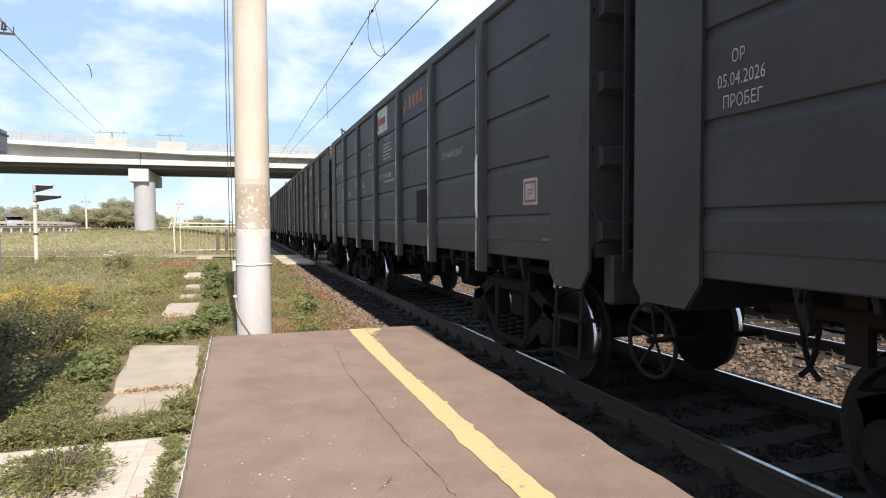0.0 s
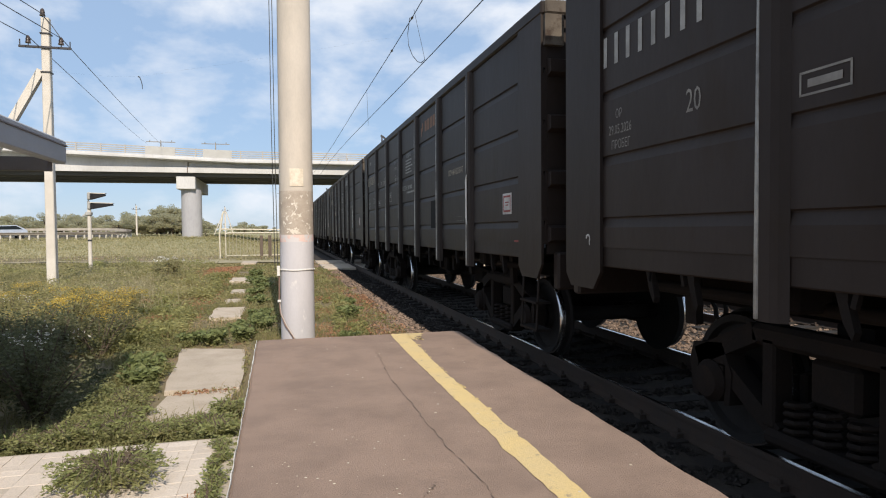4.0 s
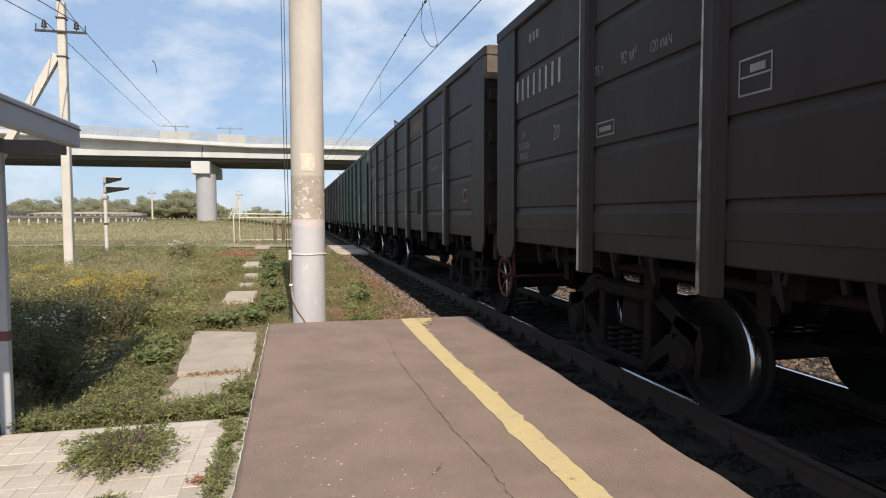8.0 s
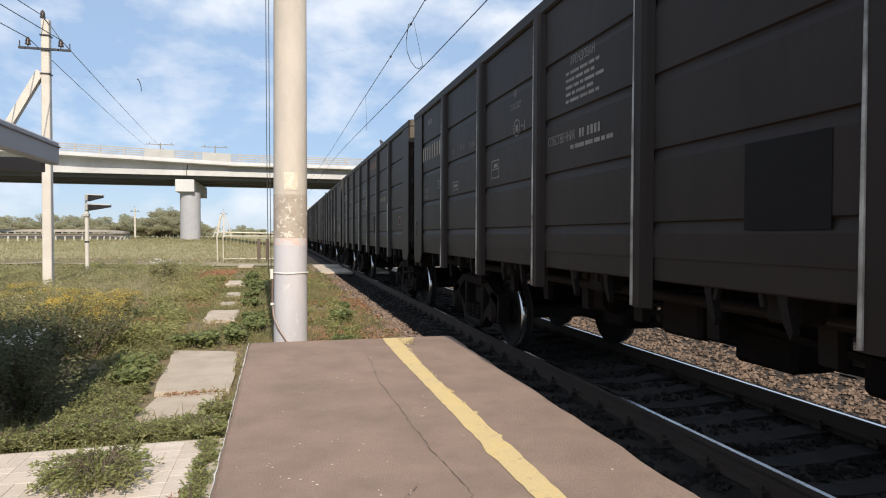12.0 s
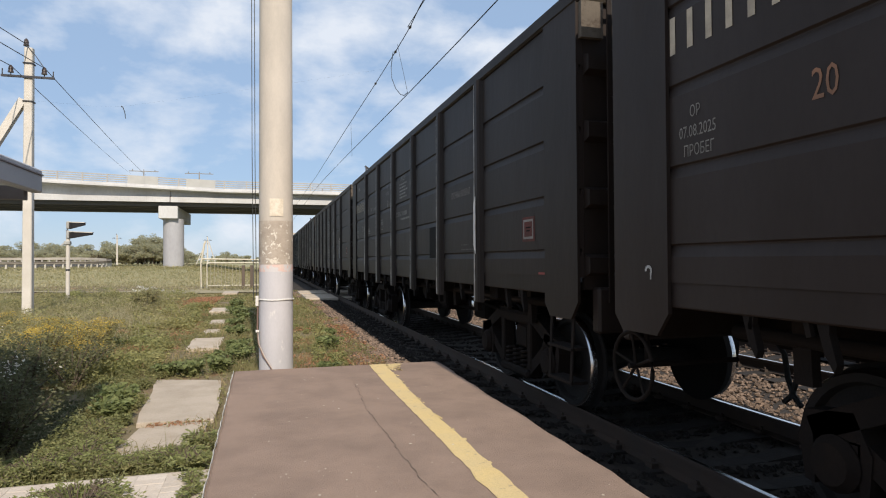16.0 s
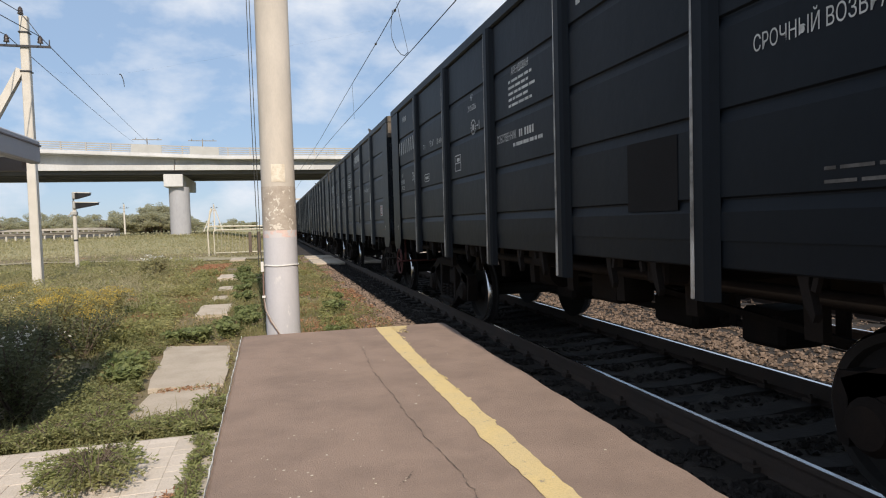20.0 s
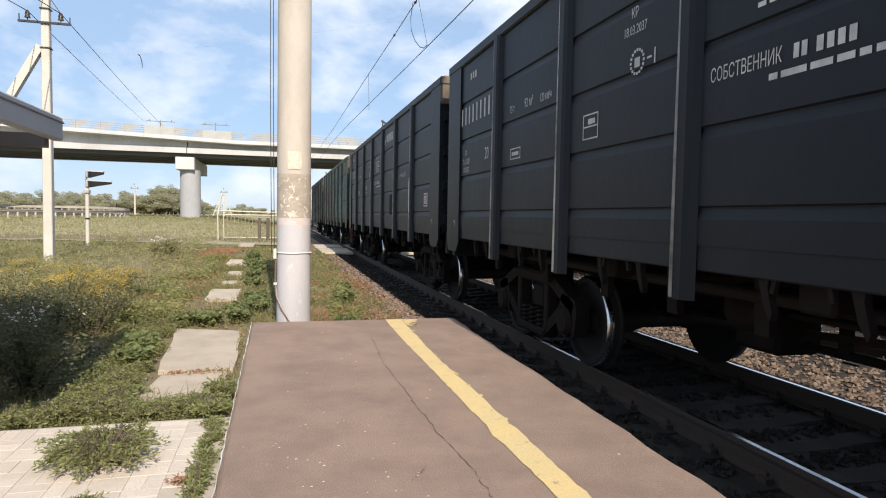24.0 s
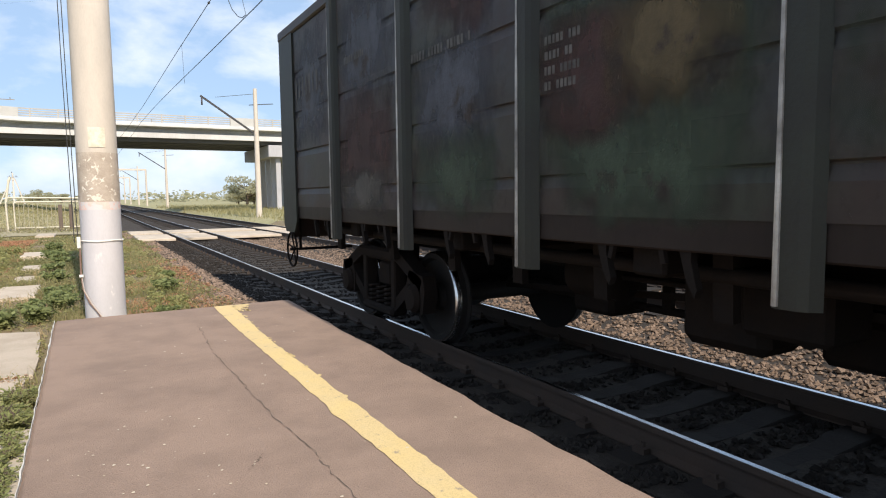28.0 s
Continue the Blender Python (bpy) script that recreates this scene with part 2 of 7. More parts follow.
M["signal_grey"] = material("signal_grey", (0.42, 0.42, 0.40), 0.6, second=(0.30, 0.28, 0.25), amount=0.7, scale=5)
M["screen"] = material("railing_screen_panel", (0.46, 0.455, 0.44), 0.8, second=(0.38, 0.375, 0.36), amount=0.6, scale=1)
M["railing"] = material("railing_paint", (0.40, 0.385, 0.37), 0.6, second=(0.27, 0.262, 0.255), amount=0.6, scale=1)
M["barrier"] = material("weathered_barrier_steel", (0.26, 0.23, 0.19), 0.7, 0.1, second=(0.15, 0.13, 0.105), amount=0.8, scale=1.5)
# Lighter copy of the barrier steel with sunlight put into its colour.
M["barrier_sunlit"] = material("pale_barrier_steel", (0.50, 0.46, 0.40), 0.6, 0.1, second=(0.38, 0.34, 0.29), amount=0.8, scale=1.5)
M["barrier_post"] = material("pale_barrier_post", (0.56, 0.53, 0.48), 0.8, second=(0.38, 0.35, 0.31), amount=0.8, scale=2)
M["road"] = material("road_asphalt", (0.10, 0.10, 0.10), 0.9, grain=20)
M["car_paint"] = material("car_paint_silver_blue", (0.50, 0.56, 0.66), 0.3, 0.2, grain_amt=0.0, bump=0.0)
M["glass_dark"] = material("car_glass", (0.02, 0.025, 0.03), 0.08, grain_amt=0.0, bump=0.0)
M["rubber"] = material("rubber", (0.02, 0.02, 0.02), 0.85, grain_amt=0.1)
M["lamp_white"] = material("car_lamp", (0.8, 0.8, 0.8), 0.2, grain_amt=0.0, bump=0.0)
M["cable_brown"] = material("brown_cable", (0.22, 0.14, 0.11), 0.7, grain_amt=0.1, bump=0.0)
M["cable_pale"] = material("pale_dusty_cable", (0.46, 0.40, 0.35), 0.7, grain_amt=0.2, bump=0.0)
M["bark"] = material("bark", (0.12, 0.09, 0.07), 0.95, grain=30, bump=0.6, bump_scale=20)
M["leaf_green"] = leaf_material("leaf_green", (0.248, 0.252, 0.102), (0.325, 0.285, 0.135), 0.38, 0.25, (0.195, 0.210, 0.090))
M["leaf_broad"] = leaf_material("leaf_broad_green", (0.200, 0.240, 0.095), (0.262, 0.278, 0.122), 0.42, 0.25)
M["leaf_sprawl"] = leaf_material("leaf_sprawling", (0.270, 0.300, 0.120), (0.330, 0.315, 0.150), 0.45, 0.25)
M["leaf_herb"] = leaf_material("leaf_soft_herb", (0.375, 0.355, 0.150), (0.440, 0.395, 0.190), 0.48, 0.2, (0.290, 0.300, 0.120))
# Leaf colour darkened to carry the shelter's shade.
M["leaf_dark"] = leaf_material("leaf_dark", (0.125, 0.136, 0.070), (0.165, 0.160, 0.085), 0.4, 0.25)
M["leaf_olive"] = leaf_material("leaf_olive", (0.275, 0.262, 0.115), (0.345, 0.300, 0.145), 0.4, 0.2, (0.185, 0.182, 0.080))
M["leaf_grey"] = leaf_material("leaf_greygreen", (0.315, 0.295, 0.150), (0.395, 0.345, 0.190), 0.42, 0.15, (0.270, 0.255, 0.120))
M["leaf_dry"] = leaf_material("leaf_dry", (0.488, 0.369, 0.215), (0.403, 0.310, 0.165), 0.4, 0.15)
M["leaf_pale"] = leaf_material("leaf_pale_straw", (0.48, 0.42, 0.27), (0.40, 0.36, 0.215), 0.4, 0.15)
M["leaf_red"] = leaf_material("leaf_russet", (0.44, 0.225, 0.125), (0.39, 0.25, 0.145), 0.38, 0.25)
M["flower_yellow"] = leaf_material("flower_yellow", (0.60, 0.44, 0.10), (0.48, 0.36, 0.11), 0.45)
M["flower_white"] = leaf_material("flower_white", (0.7, 0.68, 0.6), (0.55, 0.52, 0.45))
# Far leaves are paled: distance haze is put into their colour.
M["tree_leaf"] = leaf_material("tree_leaf", (0.43, 0.425, 0.275), (0.49, 0.455, 0.325), 0.58, 0.08)
# wagon paints
WAGON_PAINT = {}
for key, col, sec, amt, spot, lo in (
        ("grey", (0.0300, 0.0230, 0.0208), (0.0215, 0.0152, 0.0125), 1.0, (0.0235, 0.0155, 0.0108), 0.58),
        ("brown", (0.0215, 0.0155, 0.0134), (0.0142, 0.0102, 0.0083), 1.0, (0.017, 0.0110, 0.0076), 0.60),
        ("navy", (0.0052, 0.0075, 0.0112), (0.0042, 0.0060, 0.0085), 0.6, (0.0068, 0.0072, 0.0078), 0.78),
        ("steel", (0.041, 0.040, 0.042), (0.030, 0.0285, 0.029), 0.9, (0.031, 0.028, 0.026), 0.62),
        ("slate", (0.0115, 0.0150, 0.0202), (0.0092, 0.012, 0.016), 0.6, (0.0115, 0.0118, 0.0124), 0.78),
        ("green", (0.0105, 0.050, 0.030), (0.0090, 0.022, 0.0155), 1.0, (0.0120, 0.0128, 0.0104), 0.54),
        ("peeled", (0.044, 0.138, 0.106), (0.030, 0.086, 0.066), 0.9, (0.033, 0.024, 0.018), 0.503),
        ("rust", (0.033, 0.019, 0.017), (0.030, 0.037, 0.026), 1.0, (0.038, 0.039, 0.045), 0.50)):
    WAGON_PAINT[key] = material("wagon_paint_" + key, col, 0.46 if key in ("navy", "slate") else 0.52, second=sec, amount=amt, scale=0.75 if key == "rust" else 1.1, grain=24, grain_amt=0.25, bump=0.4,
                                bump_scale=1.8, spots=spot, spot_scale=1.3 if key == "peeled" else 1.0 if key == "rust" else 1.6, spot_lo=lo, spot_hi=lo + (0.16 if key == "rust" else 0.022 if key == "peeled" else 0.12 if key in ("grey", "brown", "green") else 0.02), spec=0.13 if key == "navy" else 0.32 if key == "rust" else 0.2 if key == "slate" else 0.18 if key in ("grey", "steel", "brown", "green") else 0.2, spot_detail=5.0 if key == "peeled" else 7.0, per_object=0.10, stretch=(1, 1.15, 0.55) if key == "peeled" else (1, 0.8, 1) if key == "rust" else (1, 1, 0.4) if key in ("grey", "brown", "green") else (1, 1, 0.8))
M["post_grey"] = material("wagon_post_grey", (0.04, 0.04, 0.038), 0.4, second=(0.03, 0.028, 0.026), amount=0.8, scale=2, spec=0.5, per_object=0.15)
M["post_rust"] = material("wagon_post_olive", (0.017, 0.0195, 0.0135), 0.55, second=(0.012, 0.011, 0.009), amount=0.8, scale=2.5, per_object=0.2)
M["post_tan"] = material("wagon_post_tan", (0.062, 0.051, 0.035), 0.55, second=(0.036, 0.027, 0.019), amount=0.9, scale=2.0, spots=(0.036, 0.030, 0.022), spot_scale=2.2, spot_lo=0.56, spot_hi=0.68, per_object=0.15, stretch=(1, 1, 0.4))
# Pale colour stands in for the bright glint along each post's edge.
M["post_glint"] = material("worn_post_edge", (0.42, 0.40, 0.37), 0.38, 0.4, second=(0.09, 0.08, 0.07), amount=1.0, scale=3, spec=0.6, per_object=0.3)
M["end_dust"] = material("dusty_end_rail", (0.15, 0.125, 0.098), 0.85, second=(0.07, 0.055, 0.043), amount=0.9, scale=2.5, spots=(0.05, 0.032, 0.022), spot_scale=4, spot_lo=0.56, spot_hi=0.66, per_object=0.2)
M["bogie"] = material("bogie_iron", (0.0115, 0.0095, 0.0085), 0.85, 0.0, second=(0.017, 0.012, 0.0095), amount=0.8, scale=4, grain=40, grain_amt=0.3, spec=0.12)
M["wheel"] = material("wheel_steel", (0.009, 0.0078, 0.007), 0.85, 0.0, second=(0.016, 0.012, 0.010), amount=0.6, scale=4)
M["tread"] = material("wheel_tread", (0.80, 0.80, 0.80), 0.24, 1.0, grain_amt=0.05, bump=0.0)
M["mark_white"] = material("marking_white", (0.56, 0.56, 0.54), 0.7, second=(0.30, 0.30, 0.29), amount=0.8, scale=5, grain_amt=0.2, bump=0.0)
M["mark_dim"] = material("marking_dim", (0.25, 0.235, 0.215), 0.7, second=(0.13, 0.12, 0.11), amount=0.8, scale=5, grain_amt=0.2, bump=0.0)
M["mark_cream"] = material("marking_cream", (0.50, 0.43, 0.33), 0.7, second=(0.30, 0.25, 0.19), amount=0.8, scale=5, grain_amt=0.2, bump=0.0)
M["mark_placard"] = material("faded_orange_placard", (0.52, 0.34, 0.22), 0.75, second=(0.40, 0.25, 0.16), amount=0.8, scale=8, grain_amt=0.25, bump=0.0)
M["mark_grey"] = material("marking_greyed", (0.36, 0.35, 0.33), 0.7, second=(0.19, 0.185, 0.175), amount=0.85, scale=5, grain_amt=0.25, bump=0.0)
M["mark_faded"] = material("marking_faded", (0.110, 0.105, 0.098), 0.75, second=(0.04, 0.037, 0.034), amount=1.0, scale=9, grain_amt=0.4, bump=0.0)
M["mark_faint"] = material("marking_faint", (0.085, 0.105, 0.085), 0.8, second=(0.035, 0.05, 0.04), amount=0.9, scale=4, grain_amt=0.2, bump=0.0)
M["mark_orange"] = material("marking_orange", (0.27, 0.135, 0.078), 0.7, second=(0.15, 0.085, 0.055), amount=0.8, scale=5, grain_amt=0.2, bump=0.0)
def old_paint(name, col):
    """A worn coat of paint that thins out in ragged flakes towards its edges."""
    m = material(name, col, 0.65, second=tuple(v * 0.55 for v in col), amount=0.9, scale=2.2, grain=18, grain_amt=0.4, bump=0.2, spots=(0.030, 0.022, 0.019), spot_scale=3.0, spot_lo=0.54, spot_hi=0.64, spec=0.25)
    n, l = m.node_tree.nodes, m.node_tree.links
    co, sep = n.new("ShaderNodeTexCoord"), n.new("ShaderNodeSeparateXYZ")
    l.new(co.outputs["Generated"], sep.inputs[0])

    def calc(op, a, b):
        k = n.new("ShaderNodeMath")
        k.operation = op
        for sock, v in zip(k.inputs, (a, b)):
            if isinstance(v, float):
                sock.default_value = v
            else:
                l.new(v, sock)
        return k.outputs[0]
    near = None
    for axis in ("Y", "Z"):
        c = sep.outputs[axis]
        inner = calc("MULTIPLY", calc("MULTIPLY", c, calc("SUBTRACT", 1.0, c)), 4.0)
        near = inner if near is None else calc("MULTIPLY", near, inner)
    t = n.new("ShaderNodeTexNoise")
    t.inputs["Scale"].default_value, t.inputs["Detail"].default_value, t.inputs["Roughness"].default_value = 3.2, 7.0, 0.62
    mp = n.new("ShaderNodeMapping")
    mp.inputs["Scale"].default_value = (1, 1.0, 0.6)
    l.new(co.outputs["Object"], mp.inputs["Vector"])
    l.new(mp.outputs["Vector"], t.inputs["Vector"])
    r = n.new("ShaderNodeMapRange")
    r.inputs["From Min"].default_value, r.inputs["From Max"].default_value = 0.62, 1.02
    l.new(calc("ADD", calc("MULTIPLY", near, 0.55), t.outputs["Fac"]), r.inputs["Value"])
    tr, mx = n.new("ShaderNodeBsdfTransparent"), n.new("ShaderNodeMixShader")
    l.new(r.outputs["Result"], mx.inputs["Fac"])
    l.new(tr.outputs[0], mx.inputs[1])
    l.new(n["Principled BSDF"].outputs["BSDF"], mx.inputs[2])
    l.new(mx.outputs[0], n["Material Output"].inputs["Surface"])
    return m


for key, col in (("blue", (0.072, 0.077, 0.094)), ("tan", (0.095, 0.071, 0.036)), ("maroon", (0.055, 0.027, 0.024)), ("moss", (0.046, 0.065, 0.043)), ("pale", (0.080, 0.074, 0.066))):
    M["old_" + key] = old_paint("old_paint_" + key, col)
M["mark_rust"] = material("rusty_lettering", (0.12, 0.030, 0.024), 0.8, second=(0.05, 0.025, 0.02), amount=0.9, scale=4)
M["brake_red"] = material("faded_red_brake_paint", (0.11, 0.03, 0.028), 0.7, second=(0.05, 0.02, 0.018), amount=0.8, scale=6)
M["mark_red"] = material("marking_red", (0.27, 0.065, 0.055), 0.7, grain_amt=0.1, bump=0.0)
M["patch"] = material("repaint_patch", (0.0125, 0.0120, 0.0125), 0.7, grain_amt=0.1, bump=0.0, spec=0.08)


# ---- mesh helpers ----
def box(bm, lo, hi, ch=0.0):
    """An upright box from corner lo to corner hi; ch: chamfer of its edges."""
    r = bmesh.ops.create_cube(bm, size=1.0)
    c = [(a + b) / 2 for a, b in zip(lo, hi)]
    s = [b - a for a, b in zip(lo, hi)]
    for v in r["verts"]:
        v.co = Vector([c[k] + v.co[k] * s[k] for k in range(3)])
    if ch:
        es = {e for v in r["verts"] for e in v.link_edges}
        bmesh.ops.bevel(bm, geom=list(es), offset=ch, segments=1, affect="EDGES")
    return bm


def beam(bm, a, b, w, h, up=(0, 0, 1)):
    """A bar of section w by h from a to b."""
    a, b = Vector(a), Vector(b)
    d = (b - a).normalized()
    side = d.cross(Vector(up))
    side = side.normalized() if side.length > 1e-4 else Vector((1, 0, 0))
    top = side.cross(d).normalized()
    vs = [bm.verts.new(p + side * (sx * w / 2) + top * (sz * h / 2)) for p in (a, b) for sx, sz in ((-1, -1), (1, -1), (1, 1), (-1, 1))]
    for f in ((0, 1, 2, 3), (7, 6, 5, 4), (0, 4, 5, 1), (1, 5, 6, 2), (2, 6, 7, 3), (3, 7, 4, 0)):
        bm.faces.new([vs[i] for i in f])
    return bm


def tube(bm, pts, radii, n=10, cap=True):
    """A round bar through pts with a radius at each."""
    rings = []
    pts = [Vector(p) for p in pts]
    for i, p in enumerate(pts):
        d = (pts[min(i + 1, len(pts) - 1)] - pts[max(i - 1, 0)]).normalized()
        s = d.cross(Vector((0, 0, 1)))
        s = s.normalized() if s.length > 1e-3 else Vector((1, 0, 0))
        t = s.cross(d).normalized()
        r = radii[i] if isinstance(radii, (list, tuple)) else radii
        rings.append([bm.verts.new(p + (s * math.cos(k * 2 * math.pi / n) + t * math.sin(k * 2 * math.pi / n)) * r) for k in range(n)])
    for a, b in zip(rings, rings[1:]):
        for k in range(n):
            f = bm.faces.new((a[k], a[(k + 1) % n], b[(k + 1) % n], b[k]))
            f.smooth = n > 6
    if cap:
        bm.faces.new(rings[0][::-1])
        bm.faces.new(rings[-1])
    return bm


def lathe_x(bm, prof, n=24, cx=0.0, cy=0.0, cz=0.0):
    """Turns a profile of (x, radius) about the x axis."""
    rings = [[bm.verts.new((cx + x, cy + r * math.cos(k * 2 * math.pi / n), cz + r * math.sin(k * 2 * math.pi / n))) for k in range(n)] for x, r in prof]
    for a, b in zip(rings, rings[1:]):
        for k in range(n):
            bm.faces.new((a[k], a[(k + 1) % n], b[(k + 1) % n], b[k])).smooth = True
    bm.faces.new(rings[0][::-1])
    bm.faces.new(rings[-1])
    return bm


def extrude_poly(bm, pts, axis, lo, hi):
    """A prism: pts in the plane across axis ('x': (y, z), 'y': (x, z), 'z': (x, y))."""
    def at(p, h):
        return {"x": (h, p[0], p[1]), "y": (p[0], h, p[1]), "z": (p[0], p[1], h)}[axis]
    a, b = [bm.verts.new(at(p, lo)) for p in pts], [bm.verts.new(at(p, hi)) for p in pts]
    for k in range(len(pts)):
        bm.faces.new((a[k], a[(k + 1) % len(pts)], b[(k + 1) % len(pts)], b[k]))
    bm.faces.new(a[::-1])
    bm.faces.new(b)
    return bm


def finish(bm, name, mat):
    bmesh.ops.recalc_face_normals(bm, faces=bm.faces[:])
    for e in bm.edges:
        if len(e.link_faces) == 2 and e.calc_face_angle(0.0) > 0.65:
            e.smooth = False
    me = bpy.data.meshes.new(name)
    bm.to_mesh(me)
    bm.free()
    for m in (mat if isinstance(mat, (list, tuple)) else [mat]):
        me.materials.append(m)
    return me


def part(name, bm, mat, parent, label=""):
    ob = new(name, finish(bm, name, mat) if isinstance(bm, bmesh.types.BMesh) else bm)
    ob.parent = parent
    return tagged(ob, label)


def thing(name, label, category, group="", at=None, kind=""):
    ob = new(name)
    ob.empty_display_size = 0.2
    if at is not None:
        ob.matrix_world = at
    return tagged(ob, label, category, group, kind)


def solid(name, bm, mat, label, category="", group="", kind=""):
    return tagged(new(name, finish(bm, name, mat)), label, category, group, kind)


def B():
    return bmesh.new()


def mesh_of(name, verts, faces, mat):
    me = bpy.data.meshes.new(name)
    me.from_pydata(verts, [], faces)
    for m in (mat if isinstance(mat, (list, tuple)) else [mat]):
        me.materials.append(m)
    return me


# ---- ground ----
def step(a, b, v):
    t = min(max((v - a) / (b - a), 0.0), 1.0)
    return t * t * (3 - 2 * t)


def ground_z(x, y):
    z = -0.07 + 0.85 * step(24, 62, y) * step(-4.5, -13, x)
    z += 0.05 * noise.noise((x * 0.35, y * 0.35, 0.0)) + 0.02 * noise.noise((x * 1.7, y * 1.7, 4.0))
    return z - 0.32 * step(-2.75, -2.3, x) * (1 - step(6.5, 7.2, x))


def build_ground():
    xs = [-2500, -900, -400, -200, -120, -80, -60] + [-45 + 1.5 * k for k in range(18)] + [-18 + 0.4 * k for k in range(66)] + [9, 12, 16, 22, 30, 45, 80, 160, 400, 900, 2500]
    ys = [-300, -120, -60, -30, -16, -10] + [-7 + 0.4 * k for k in range(86)] + [28 + 1.5 * k for k in range(46)] + [100, 110, 125, 150, 200, 300, 500, 900, 1800, 4000]
    verts = [(x, y, ground_z(x, y)) for y in ys for x in xs]
    nx = len(xs)
    faces = [(j * nx + i, j * nx + i + 1, (j + 1) * nx + i + 1, (j + 1) * nx + i) for j in range(len(ys) - 1) for i in range(nx - 1)]
    me = mesh_of("ground", verts, faces, [M["soil"], M["field"]])
    for p in me.polygons:
        c = p.center
        p.material_index = 1 if c.y > 34 or c.x < -24 or c.x > 14 or c.y < -12 else 0
        p.use_smooth = True
    return tagged(new("ground", me), "uneven weedy soil ground running out to flat fields", "ground", kind="structure")


build_ground()

# ballast bed of the two tracks
bv, bf = [], []
prof = [(-2.75, -0.22), (-2.4, -0.13), (-2.1, -0.12), (-1.8, -0.11), (-1.3, -0.135), (-1.0, -0.19), (-0.4, -0.205), (0.4, -0.205), (1.3, -0.2), (1.8, -0.24), (2.1, -0.26), (2.4, -0.24), (2.9, -0.2), (3.7, -0.2), (4.6, -0.2), (5.4, -0.2), (5.9, -0.24), (6.4, -0.38), (6.8, -0.5)]
by = [-60, -30, -15] + [-9 + 0.5 * k for k in range(90)] + [40, 50, 70, 100, 150, 250, 400, 700]
for y in by:
    for x, z in prof:
        bv.append((x + 0.10 * noise.noise((x, y * 0.8, 7.0)) * (abs(x + 2.4) < 0.5), y, z + 0.025 * noise.noise((x * 2.5, y * 2.5, 1.0))))
np_ = len(prof)
for j in range(len(by) - 1):
    for i in range(np_ - 1):
        bf.append((j * np_ + i, j * np_ + i + 1, (j + 1) * np_ + i + 1, (j + 1) * np_ + i))
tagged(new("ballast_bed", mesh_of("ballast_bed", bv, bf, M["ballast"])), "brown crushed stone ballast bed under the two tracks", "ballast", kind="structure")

# platform: low asphalt slab with a bevelled edge and a worn rim
LEFT_X, END_Y = -4.35, -0.08


def right_x(y):
    return -1.625 + 0.0205 * min(y, 0.0)


